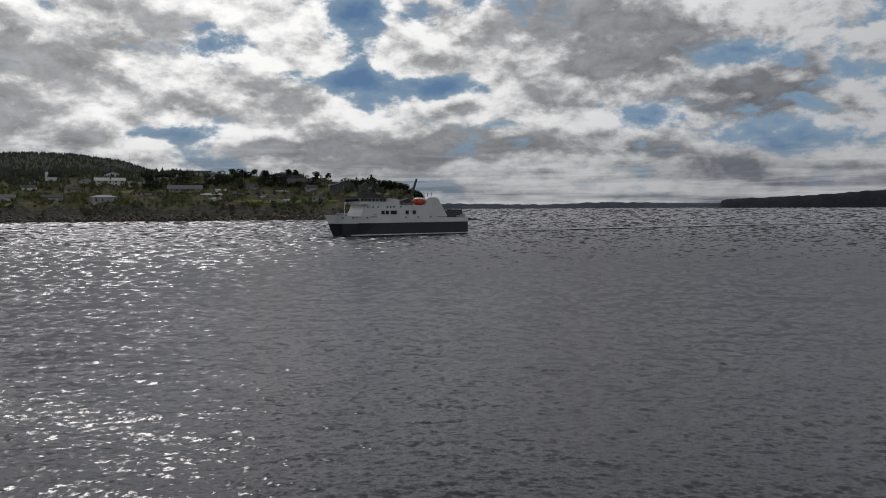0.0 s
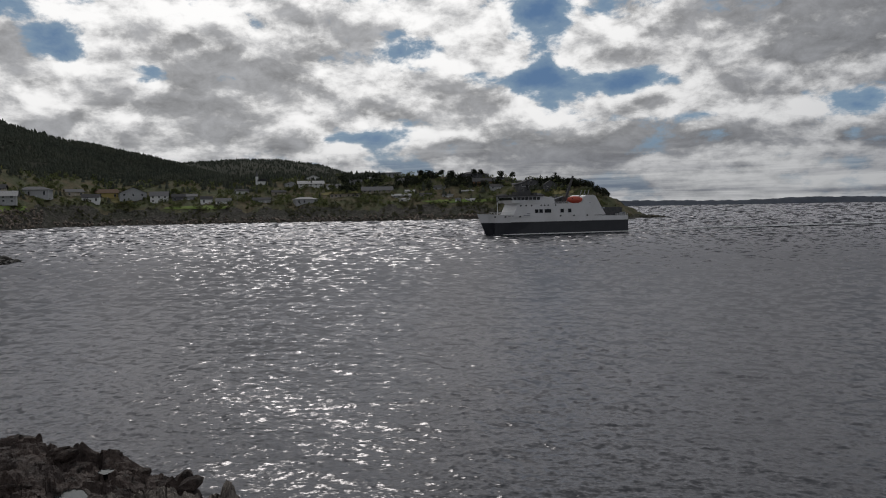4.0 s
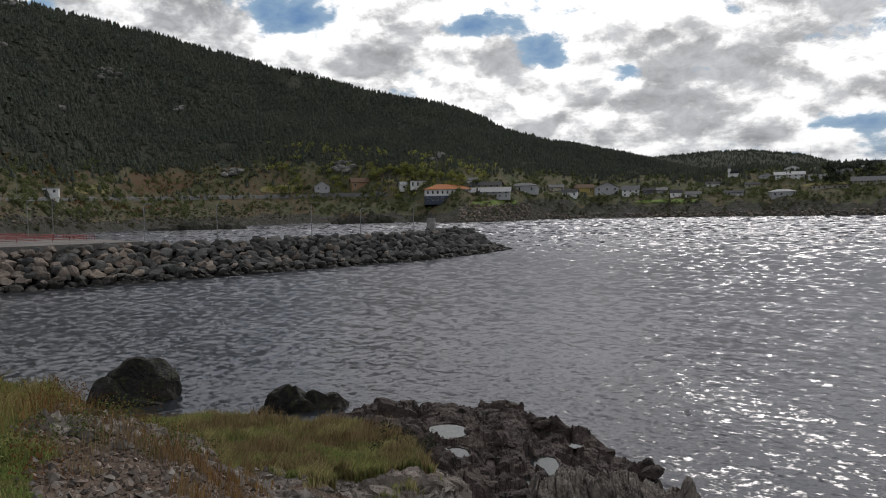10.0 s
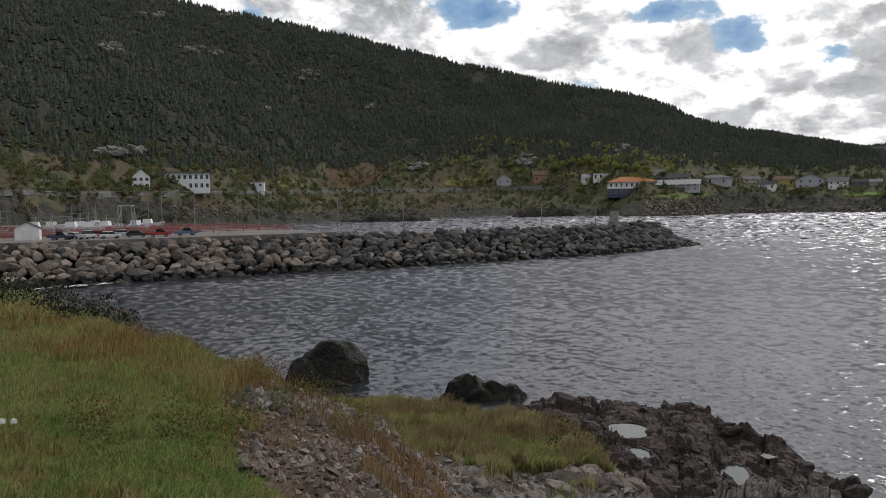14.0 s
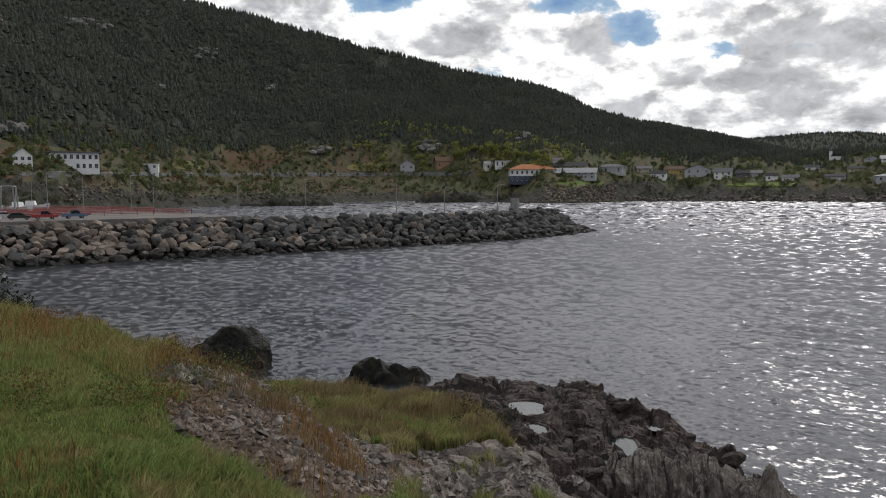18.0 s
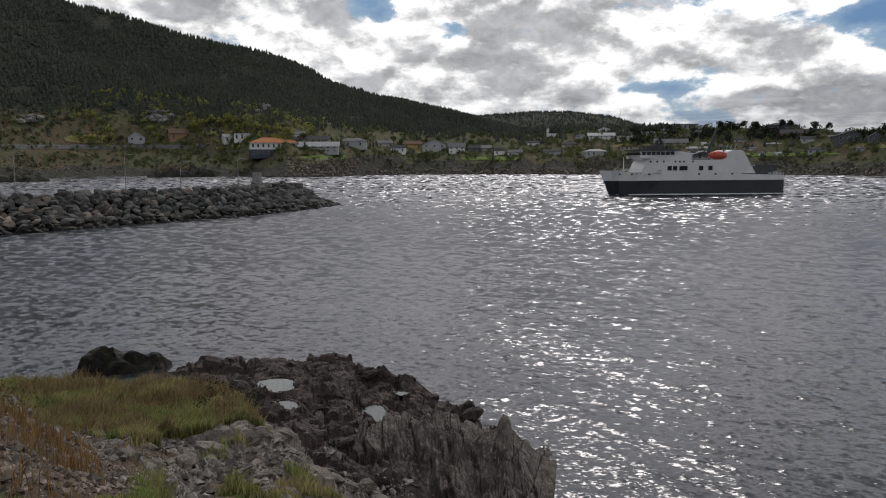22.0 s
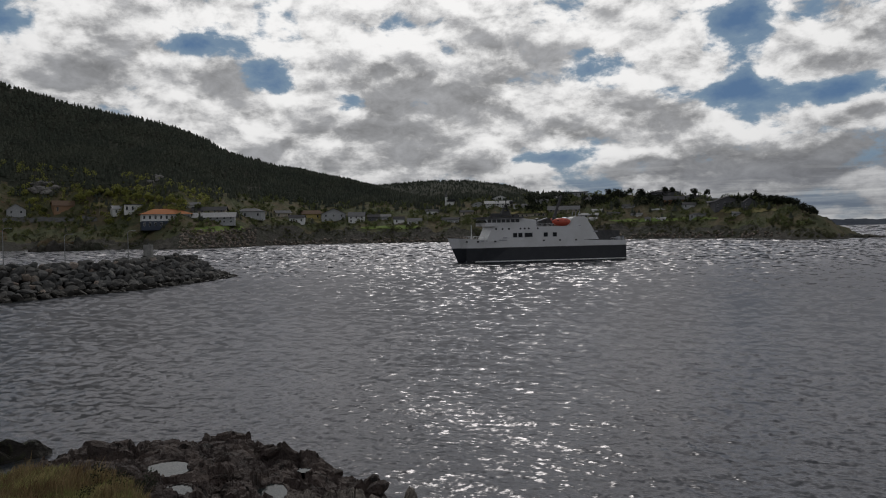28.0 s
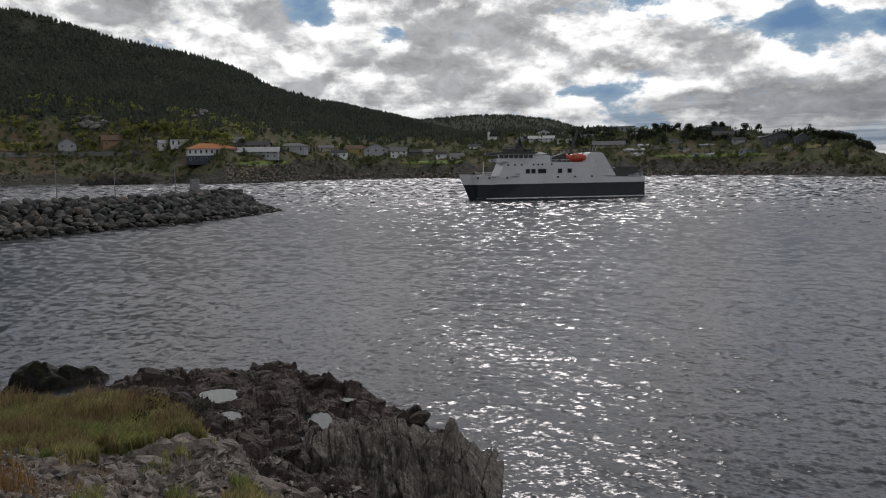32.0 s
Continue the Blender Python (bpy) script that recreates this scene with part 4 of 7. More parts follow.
    part("roof", bm, ROOFS[roof], thing)
    if style != "flat" and rs.random() < 0.6:
        bm = bmesh.new()
        cx = x0 + w * rs.uniform(0.25, 0.75)
        box(bm, cx - 0.35, cx + 0.35, d * 0.5 - 0.35, d * 0.5 + 0.35, wall_h, h + 0.9)
        part("chimney", bm, M["concrete"], thing)
    ww, wh = min(w / cols * 0.5, 2.0), wall_h / storeys * 0.48
    frame_me = pane_me = None
    for s in range(storeys):
        zc = wall_h * (s + 0.55) / storeys
        for c in range(cols):
            xc = x0 + w * (c + 0.5) / cols
            if s == 0 and c == cols // 2 and cols > 1:
                bm = bmesh.new()
                box(bm, xc - 0.55, xc + 0.55, -0.10, 0.06, 0.0, 2.1)
                part("door", bm, M["trim"] if wall != "white" else WALLS["brown"], thing)
                continue
            if frame_me is None:
                bm = bmesh.new()
                box(bm, -ww / 2 - 0.12, ww / 2 + 0.12, -0.07, 0.05, -wh / 2 - 0.12, wh / 2 + 0.12)
                fo = part("window", bm, M["trim"], thing)
                bm = bmesh.new()
                box(bm, -ww / 2, -0.04, -0.11, 0.0, -wh / 2, wh / 2)
                box(bm, 0.04, ww / 2, -0.11, 0.0, -wh / 2, wh / 2)
                po = part("pane", bm, M["glass"], fo)
                frame_me, pane_me = fo.data, po.data
            else:
                fo, po = new("window", frame_me), new("pane", pane_me)
                fo.parent, po.parent = thing, fo
            fo.location = (xc, 0, zc)
    return thing


house(-56.03, 1.2, 1.13, 1.04, "grey", "grey", "front", 2, "pale grey two-storey house with a front gable on the slope", cols=2)
house(-53.13, 1.55, 1.44, 0.90, "brown", "brown", "gable", 1, "low brown wooden house with a shallow roof above the bank", cols=3)
house(-48.75, 1.6, 1.5, 0.61, "white", "dark", "flat", 1, "white flat-roofed bungalow among yellow trees", cols=4)
house(-46.73, 0.50, 3.35, 1.40, "white", "orange", "hip", 2, "waterfront house with orange hip roof over dark blue ground floor", 4, "blue", 9)
house(-43.53, 0.78, 2.85, 0.80, "grey", "pale", "gable", 2, "long pale grey building beside the lawn", cols=6, deep=0.35)
house(-41.14, 1.1, 1.87, 0.76, "grey", "grey", "hip", 1, "grey bungalow with a hipped roof on the slope", cols=4)
house(-36.6, 0.93, 1.4, 0.68, "yellow", "brown", "gable", 1, "ochre house with a brown roof above the rocks", cols=3)
house(-34.97, 0.70, 1.75, 1.05, "grey", "dark", "front", 2, "tall grey house with a steep dark gable", cols=3)
house(-33.3, 0.63, 1.2, 0.80, "white", "grey", "gable", 2, "white two-storey house with a grey roof on the bank", cols=3)
house(-31.52, 0.78, 1.53, 0.49, "grey", "grey", "gable", 1, "low grey bungalow with a grey roof", cols=4)
house(-30.1, 0.52, 0.80, 0.54, "white", "dark", "gable", 1, "small white cottage with a dark roof on the bank", cols=2)
house(-28.98, 0.38, 1.05, 0.54, "white", "grey", "gable", 1, "white cottage with a grey roof near the shore", cols=3)
house(-26.28, 0.52, 1.23, 0.41, "grey", "dark", "gable", 1, "weathered grey shed on the low slope", cols=2)
house(-22.69, 1.52, 1.84, 0.60, "white", "pale", "gable", 2, "white house on several levels up the hill", cols=5)
house(-22.5, 1.95, 1.1, 0.55, "white", "grey", "front", 2, "white gabled house high on the village hill", cols=2)
house(-23.01, 0.35, 1.63, 0.55, "grey", "pale", "hip", 1, "pale grey shore house with a hipped roof", cols=4)
house(-20.26, 0.80, 2.23, 0.33, "beige", "dark", "flat", 1, "long low beige building with a flat dark roof", cols=7, deep=0.3)
house(-17.83, 0.90, 2.21, 0.69, "beige", "grey", "gable", 2, "long beige house with a grey roof on the slope", cols=6, deep=0.4)
house(-16.03, 0.69, 1.40, 0.34, "grey", "pale", "gable", 1, "low grey bungalow with a pale roof", cols=4)
house(-15.33, 1.03, 0.79, 0.25, "white", "pale", "gable", 1, "small white shed with a pale roof", cols=2)
house(-17.32, 2.24, 2.41, 0.42, "grey", "dark", "flat", 1, "long flat-roofed building on the crest of the headland", cols=8, deep=0.35)
house(-17.9, 2.02, 1.21, 0.34, "white", "pale", "gable", 1, "white bungalow with a pale roof below the crest", cols=3)
house(-15.72, 1.80, 1.19, 0.42, "white", "grey", "gable", 1, "white house below the crest of the headland", cols=3)
house(-10.99, 0.96, 1.10, 0.29, "white", "pale", "gable", 1, "low white house on the headland slope", cols=4)
house(-9.97, 1.40, 1.40, 0.70, "brown", "dark", "gable", 2, "brown house among the headland trees", cols=3)
house(-6.3, 1.02, 1.9, 0.95, "dark", "dark", "front", 2, "large dark house with a glazed gable near the cape", cols=4)
house(-4.9, 1.00, 0.9, 0.80, "dark", "dark", "front", 2, "dark gabled house beside the larger one near the cape", cols=2)
house(-11.80, 0.35, 0.41, 0.29, "white", "grey", "gable", 1, "tiny white shed near the headland shore", cols=1)
house(-10.98, 0.35, 0.82, 0.26, "white", "pale", "gable", 1, "low white shed near the headland shore", cols=3)
house(-8.84, 1.22, 1.02, 0.41, "grey", "dark", "gable", 1, "grey house on the headland slope", cols=3)
house(-13.2, 1.25, 0.9, 0.36, "grey", "dark", "gable", 1, "grey cottage half hidden in headland trees", cols=2)
house(-25.0, 1.05, 1.0, 0.40, "beige", "dark", "gable", 1, "beige cottage on the village slope", cols=2)
house(-38.6, 1.15, 1.1, 0.50, "beige", "grey", "gable", 1, "beige bungalow on the village slope", cols=3)
house(-82.10, 1.50, 1.16, 1.36, "white", "grey", "front", 2, "pale grey two-storey house with a steep front gable and porch", 3, cols=3)
house(-79.21, 1.36, 3.45, 1.30, "white", "grey", "flat", 2, "long white two-storey guest house with rows of windows", 2, cols=9, deep=0.35)
house(-74.25, 1.10, 1.00, 0.85, "white", "pale", "flat", 2, "small white two-storey box house by the road", -6, cols=2)
house(-87.91, 1.78, 0.30, 0.40, "white", "pale", "gable", 1, "tiny white hut on the bare hillside", cols=1)
house(-49.75, 1.45, 0.95, 0.62, "white", "pale", "gable", 1, "small white house with a pale roof above the waterfront", cols=2)
house(-43.9, 1.30, 2.3, 0.70, "beige", "dark", "gable", 2, "wide beige house with a dark roof behind the lawn", cols=5, deep=0.5)
house(-45.1, 1.75, 1.2, 0.55, "white", "grey", "gable", 1, "white cottage half hidden above the waterfront house", cols=3)
house(-37.7, 0.72, 1.1, 0.60, "white", "dark", "gable", 1, "white cottage with a dark roof above the rocks", cols=3)
house(-32.0, 0.72, 0.9, 0.50, "dark", "dark", "gable", 1, "small dark house on the bank", cols=2)
house(-27.6, 1.15, 0.9, 0.42, "white", "dark", "gable", 1, "white cottage on the village slope", cols=2)
house(-24.1, 1.62, 0.95, 0.45, "grey", "dark", "front", 2, "grey gabled house below the church", cols=2)
house(-21.0, 1.40, 1.0, 0.42, "white", "grey", "gable", 1, "white bungalow on the village hill", cols=3)
house(-19.4, 1.75, 0.9, 0.40, "grey", "grey", "gable", 1, "grey bungalow on the village hill", cols=2)
house(-10.52, 1.95, 1.9, 0.62, "dark", "dark", "hip", 2, "dark house with a hipped roof on the headland crest", cols=4)
house(-8.5, 1.75, 1.1, 0.40, "grey", "dark", "gable", 1, "grey house on the headland crest", cols=3)
house(-8.2, 0.42, 1.5, 0.45, "grey", "dark", "hip", 1, "grey bungalow with a dark hipped roof near the headland shore", cols=4)
house(-15.8, 0.42, 0.8, 0.30, "white", "pale", "gable", 1, "low white shed by the headland shore", cols=2)
house(-14.2, 0.75, 0.9, 0.32, "beige", "dark", "gable", 1, "beige cottage on the headland slope", cols=3)
house(-12.6, 0.62, 0.8, 0.30, "white", "grey", "gable", 1, "white cottage on the headland slope", cols=2)
house(-7.2, 1.35, 1.0, 0.34, "beige", "grey", "gable", 1, "beige house on the headland slope", cols=3)
house(-5.6, 0.55, 0.9, 0.30, "grey", "grey", "gable", 1, "low grey house on the headland slope", cols=3)


def church():
    r, z = on_land(-26.2, 1.85)
    thing = tagged(new("church"), "white wooden church with a pointed steeple on the hill", "church")
    thing.matrix_world = Matrix.Translation(polar(-26.2, r, z)) @ pose(0, 0, 0, 0, 0, 40)
    k = r * radians(1.0)
    bm = bmesh.new()
    prism(bm, [(-0.30 * k, -2), (0.30 * k, -2), (0.30 * k, 0.28 * k), (0, 0.28 * k), (-0.30 * k, 0.28 * k)], 0, 0.28 * k)
    part("nave", bm, WALLS["white"], thing)
    bm = bmesh.new()
    for s in (-1, 1):
        q = [bm.verts.new(p) for p in ((-0.33 * k, 0.14 * k + s * 0.17 * k, 0.26 * k), (0.33 * k, 0.14 * k + s * 0.17 * k, 0.26 * k), (0.33 * k, 0.14 * k, 0.46 * k), (-0.33 * k, 0.14 * k, 0.46 * k))]
        bm.faces.new(q)
    bmesh.ops.solidify(bm, geom=bm.faces[:], thickness=0.3)
    part("roof", bm, ROOFS["dark"], thing)
    bm = bmesh.new()
    box(bm, -0.42 * k, -0.26 * k, 0.06 * k, 0.22 * k, -2, 0.60 * k)
    part("tower", bm, WALLS["white"], thing)
    bm = bmesh.new()
    rod(bm, (-0.34 * k, 0.14 * k, 0.60 * k), (-0.34 * k, 0.14 * k, 1.05 * k), 0.10 * k, 0.01, 8)
    part("steeple", bm, ROOFS["grey"], thing)


church()


def far_pole(az, el, top, arm=True):
    r, z = on_land(az, el)
    h = r * (math.tan(radians(top)) - math.tan(radians(el)))
    thing = tagged(new("utility_pole"), "tall grey wooden utility pole with a crossarm on the slope", "pole", "utility poles")
    thing.matrix_world = Matrix.Translation(polar(az, r, z)) @ pose(0, 0, 0, 0, 0, -az)
    bm = bmesh.new()
    rod(bm, (0, 0, -1), (0, 0, h), 0.20, 0.13)
    part("shaft", bm, M["pole"], thing)
    if arm:
        bm = bmesh.new()
        box(bm, -1.2, 1.2, -0.08, 0.08, h - 0.9, h - 0.7)
        part("crossarm", bm, M["pole"], thing)


for a, e, t in ((-76.2, 1.1, 2.86), (-65.46, 1.85, 2.86), (-64.09, 1.29, 2.63), (-66.88, 1.47, 2.15), (-69.38, 1.19, 1.99), (-87.26, 1.26, 2.89), (-87.64, 1.44, 3.32),
                (-51.05, 1.37, 2.49), (-50.3, 1.35, 2.16), (-28.0, 0.5, 1.15), (-25.4, 0.45, 1.1), (-18.9, 1.0, 1.75), (-13.8, 1.7, 2.75)):
    far_pole(a, e, t)
r_, z_ = on_land(-21.4, 2.2)
bm = bmesh.new()
rod(bm, (0, 0, -2), (0, 0, 1750 * (math.tan(radians(3.42)) - math.tan(radians(2.2)))), 0.35, 0.2)
tagged(part("radio_mast", bm, M["pole"]), "thin radio mast on the back hill", "mast").matrix_world = Matrix.Translation(polar(-21.4, 1700, 14.5 + 1700 * math.tan(radians(2.5))))


# the shore road: a pale ribbon with a guard rail along the bank
def road():
    pts = []
    for az in np.arange(-100, -51, 0.4):
        el = float(np.interp(az, [-100, -90, -86, -80, -72, -60, -51], [1.25, 1.3, 1.15, 1.2, 1.12, 1.15, 1.2]))
        r, z = on_land(az, el)
        pts.append((az, r, z))
    v, f = [], []
    for az, r, z in pts:
        for dr, dz in ((-5, 0.35), (3, 0.4)):
            v.append(polar(az, r + dr, float(land_z(np.array([az]), np.array([r + dr]))[0]) + dz))
    v = np.array(v)
    n = len(pts)
    f = np.array([(2 * i, 2 * i + 1, 2 * i + 3, 2 * i + 2) for i in range(n - 1)])
    tagged(mesh_np("road", v, f, [M["asphalt"]]), "narrow grey asphalt road along the far bank", "road", kind="structure")
    rail = tagged(new("guard_rail"), "pale steel guard rail along the shore road", "guard rail")
    bm = bmesh.new()
    for (a0, r0, z0), (a1, r1, z1) in zip(pts[::2], pts[2::2]):
        if abs(r1 - r0) < 40:
            rod(bm, polar(a0, r0 - 5, z0 + 1.0), polar(a1, r1 - 5, z1 + 1.0), 0.06, n=4)
    part("beam", bm, M["pale_steel"], rail)
    for a0, r0, z0 in pts[::4]:
        bm = bmesh.new()
        rod(bm, polar(a0, r0 - 5, z0 - 0.5), polar(a0, r0 - 5, z0 + 1.0), 0.07, n=5)
        part("post", bm, M["pale_steel"], rail)


M["asphalt"] = material("grey_asphalt", (0.10, 0.10, 0.10), 0.9, (0.14, 0.14, 0.135), 0.2, fine=3.0)
M["pale_steel"] = material("galvanised_steel", (0.33, 0.34, 0.34), 0.6, (0.25, 0.25, 0.25), 1.0, fine=6.0, metal=0.6)
road()


def field(az0, az1, e0, e1, mat, label, seed):
    """A patch of mown or rough grass lying on the far slope, with a ragged outline."""
    n, k = max(6, int((az1 - az0) / 0.12)), 12
    v = []
    for i in range(n):
        az = az0 + (az1 - az0) * i / (n - 1)
        w = fbm(np.array([az * 1.3, az * 1.3]), np.array([seed * 1.7, seed * 1.7 + 9]), 90 + seed, 3)
        end = math.sin(math.pi * (i + 0.3) / (n - 0.4)) ** 0.4
        mid, half = (e0 + e1) / 2, (e1 - e0) / 2 * end
        lo, hi = on_land(az, mid - half * (1 + 0.35 * w[0]))[0], on_land(az, mid + half * (1 + 0.35 * w[1]))[0]
        r = np.linspace(lo, max(hi, lo + 2.0), k)
        v.append(np.stack([r * math.sin(radians(az)), r * math.cos(radians(az)), land_z(np.full(k, az), r) + 0.5], -1))
    tagged(mesh_np("field", np.concatenate(v), grid_faces(n, k), [M[mat]]), label, "field", kind="structure")


M["lawn"] = material("mown_lawn", (0.135, 0.200, 0.050), 0.95, (0.165, 0.205, 0.060), 0.05, fine=0.8)
M["gold"] = material("golden_grass", (0.230, 0.190, 0.085), 0.95, (0.170, 0.165, 0.070), 0.06, fine=0.5)
M["rust"] = material("rusty_heath", (0.106, 0.061, 0.034), 0.95, (0.086, 0.072, 0.038), 0.07, third=(0.124, 0.081, 0.049), fine=0.4)
M["scree"] = material("pale_hill_rock", (0.24, 0.23, 0.215), 0.9, (0.15, 0.145, 0.135), 0.1, fine=0.6, bump=0.8, bump_scale=0.3, per_island=0.35)
field(-44.9, -41.5, 0.16, 0.55, "lawn", "bright green mown lawn beside the waterfront house", 1)
field(-36.4, -34.9, 0.55, 1.35, "gold", "patch of golden grass between the houses", 2)
field(-69.9, -65.0, 1.45, 2.9, "rust", "rusty heath on the bare hillside", 3)
field(-72.8, -70.6, 1.45, 2.1, "gold", "olive and golden grass above the road", 4)
field(-51.6, -48.2, 1.9, 2.4, "gold", "golden grass under the yellow trees", 5)
field(-60.5, -57.5, 1.35, 1.9, "gold", "golden grass above the shore road", 6)
field(-33.0, -28.5, 0.1, 0.36, "lawn", "green grass on the shore bank", 7)
field(-14.5, -7.0, 0.30, 0.52, "lawn", "green grass along the headland bank", 8)
field(-22.0, -18.2, 0.95, 1.25, "gold", "dry grass on the village slope", 9)
field(-7.0, -3.2, 0.78, 1.05, "gold", "dry grass on the headland slope", 10)


def outcrop(az, el, w, h, n, seed):
    """Bare pale rock showing through the woods."""
    rs = random.Random(seed)
    bm = bmesh.new()
    for _ in range(n):
        a = az + rs.uniform(-0.5, 0.5) * w
        r, z = on_land(a, el + rs.uniform(-0.5, 0.5) * h)
        k = rs.uniform(2.2, 5.5)
        for v in rock_mesh(bm, rs.randrange(9999), k * 1.6, k, k * 0.8, sub=1, rough=0.3):
            v.co = polar(a, r - 3, z + 1.5) + Matrix.Rotation(-radians(a), 3, "Z") @ v.co
    tagged(part("rock_outcrop", bm, M["scree"]), "bare pale rock outcrop on the wooded hillside", "rock", kind="stuff")


for k_, (a_, e_, w_, h_, n_) in enumerate(((-83.9, 10.9, 2.0, 0.5, 16), (-78.5, 11.1, 1.6, 0.4, 14), (-76.9, 10.9, 0.8, 0.3, 6), (-70.2, 9.5, 1.6, 0.6, 10), (-65.8, 7.3, 0.7, 0.3, 4), (-83.5, 3.9, 3.0, 0.5, 18),
                                           (-81.0, 13.2, 1.6, 0.4, 8), (-75.9, 13.5, 1.2, 0.3, 6), (-73.3, 7.0, 0.8, 0.3, 4), (-54.4, 3.2, 1.7, 0.7, 34), (-47.4, 3.9, 0.8, 0.5, 8), (-62.5, 2.9, 1.2, 0.5, 10))):
    outcrop(a_, e_, w_, h_, n_, 500 + k_)


# ---- harbour behind the breakwater ----
M["red_paint"] = material("red_rail_paint", (0.30, 0.085, 0.075), 0.6, (0.22, 0.07, 0.065), 0.6, fine=4.0)
M["wharf"] = material("wharf_concrete", (0.22, 0.20, 0.185), 0.9, (0.16, 0.15, 0.14), 0.15, fine=2.0, bump=0.3)
WZ = 8.4


def wharf():
    bm = bmesh.new()
    box(bm, -420, -178, -60, 46, -3, WZ)
    box(bm, -300, -178, 46, 70, -3, WZ)
    tagged(part("wharf", bm, M["wharf"]), "broad grey concrete wharf behind the breakwater", "wharf", kind="structure")
    bm = bmesh.new()
    rocks = np.arange(-184, -160, 1.0)
    # low fill that carries the wharf round to the bluff
    prism(bm, [(-320, -3), (-320, WZ - 0.3), (-180, WZ - 0.5), (-174, -3)], -75, 4)
    tagged(part("harbour_fill", bm, M["bank"]), "rubble fill where the wharf meets the bluff", "embankment", kind="structure")


wharf()


def rail_run(a, b, posts, label):
    thing = tagged(new("railing"), label, "railing", "wharf railings")
    a, b = Vector(a), Vector(b)
    for h in (0.45, 0.85, 1.25):
        bm = bmesh.new()
        rod(bm, a + Vector((0, 0, h)), b + Vector((0, 0, h)), 0.09, n=5)
        part("bar", bm, M["red_paint"], thing)
    for i in range(posts + 1):
        p = a.lerp(b, i / posts)
        bm = bmesh.new()
        rod(bm, p, p + Vector((0, 0, 1.3)), 0.10, n=5)
        part("post", bm, M["red_paint"], thing)


for x in (-205, -232, -262, -300):
    rail_run((x, -30, WZ), (x, 44 + (x > -290) * 22, WZ), 24, "red steel pipe railing along the wharf edge")
rail_run((-300, 46, WZ), (-205, 68, WZ), 20, "red steel pipe railing at the wharf end")


def wharf_kerb(x):
    bm = bmesh.new()
    box(bm, x - 0.4, x + 0.4, -30, 45, WZ, WZ + 0.7)
    tagged(part("kerb", bm, M["red_paint"]), "long red painted timber kerb on the wharf", "kerb", "wharf kerbs")


for x in (-215, -247, -280, -330):
    wharf_kerb(x)


def car(x, y, turn, colour, kind, label):
    thing = tagged(new("car"), label, "car", "parked cars")
    thing.matrix_world = Matrix.Translation((x, y, WZ)) @ pose(0, 0, 0, 0, 0, turn)
    paint = CARS[colour]
    bm = bmesh.new()
    if kind == "pickup":
        prism(bm, [(-2.7, 0.45), (2.6, 0.45), (2.7, 0.95), (1.4, 1.10), (0.9, 1.12), (-2.7, 1.12)], -0.95, 0.95)
        cab = [(1.3, 1.1), (0.6, 1.85), (-0.6, 1.88), (-0.8, 1.1)]
    else:
        prism(bm, [(-2.2, 0.4), (2.2, 0.4), (2.3, 0.85), (1.2, 1.0), (-2.2, 1.05)], -0.88, 0.88)
        cab = [(1.2, 0.98), (0.5, 1.50), (-1.3, 1.55), (-2.1, 1.02)]
    bmesh.ops.bevel(bm, geom=bm.edges[:], offset=0.07, segments=2, affect="EDGES")
    part("body", bm, paint, thing, smooth=False)
    bm = bmesh.new()
    prism(bm, cab, -0.78, 0.78)
    part("cabin_glass", bm, M["glass"], thing)
    bm = bmesh.new()
    (x1, z1), (x2, z2) = cab[1], cab[2]
    box(bm, x2 - 0.05, x1 + 0.05, -0.8, 0.8, z1 - 0.02, z2 + 0.07)
    part("roof_panel", bm, paint, thing)
    for wx in (-1.4, 1.45):
        for s in (-1, 1):
            bm = bmesh.new()
            rod(bm, (wx, s * 0.95, 0.34), (wx, s * 0.72, 0.34), 0.34, n=14)
            w = part("wheel", bm, M["tyre"], thing)
            bm = bmesh.new()
            rod(bm, (wx, s * 0.97, 0.34), (wx, s * 0.94, 0.34), 0.20, n=10)
            part("rim", bm, M["pale_steel"], w)


CARS = {n: material(n + "_car_paint", c, 0.3, tuple(v * 0.9 for v in c), 0.8, fine=8.0) for n, c in
        (("silver", (0.55, 0.56, 0.57)), ("white", (0.75, 0.75, 0.75)), ("navy", (0.03, 0.045, 0.09)), ("red", (0.33, 0.03, 0.03)), ("black", (0.02, 0.02, 0.022)), ("blue", (0.10, 0.16, 0.26)))}
M["tyre"] = material("tyre_rubber", (0.02, 0.02, 0.02), 0.8, (0.03, 0.03, 0.03), 3.0)
for az, r, turn, colour, kind, label in (
        (-87.2, 186, 60, "navy", "pickup", "dark blue pickup parked behind the breakwater"), (-85.6, 187, 150, "silver", "pickup", "silver pickup parked behind the breakwater"),
        (-84.2, 186, 95, "white", "sedan", "white saloon car parked behind the stones"), (-86.4, 190, 40, "silver", "sedan", "silver saloon car parked on the wharf"),
        (-82.5, 190, 80, "black", "sedan", "black saloon car parked on the wharf"), (-81.0, 189, 85, "red", "pickup", "red pickup parked behind the breakwater"),
        (-79.2, 193, 90, "blue", "pickup", "grey-blue pickup parked by the railing"), (-84.9, 196, 100, "red", "sedan", "dark red saloon car parked on the wharf"),
        (-83.4, 200, 70, "silver", "sedan", "silver saloon car parked on the wharf")):
    p = polar(az, r)
    car(p.x, p.y, turn, colour, kind, label)


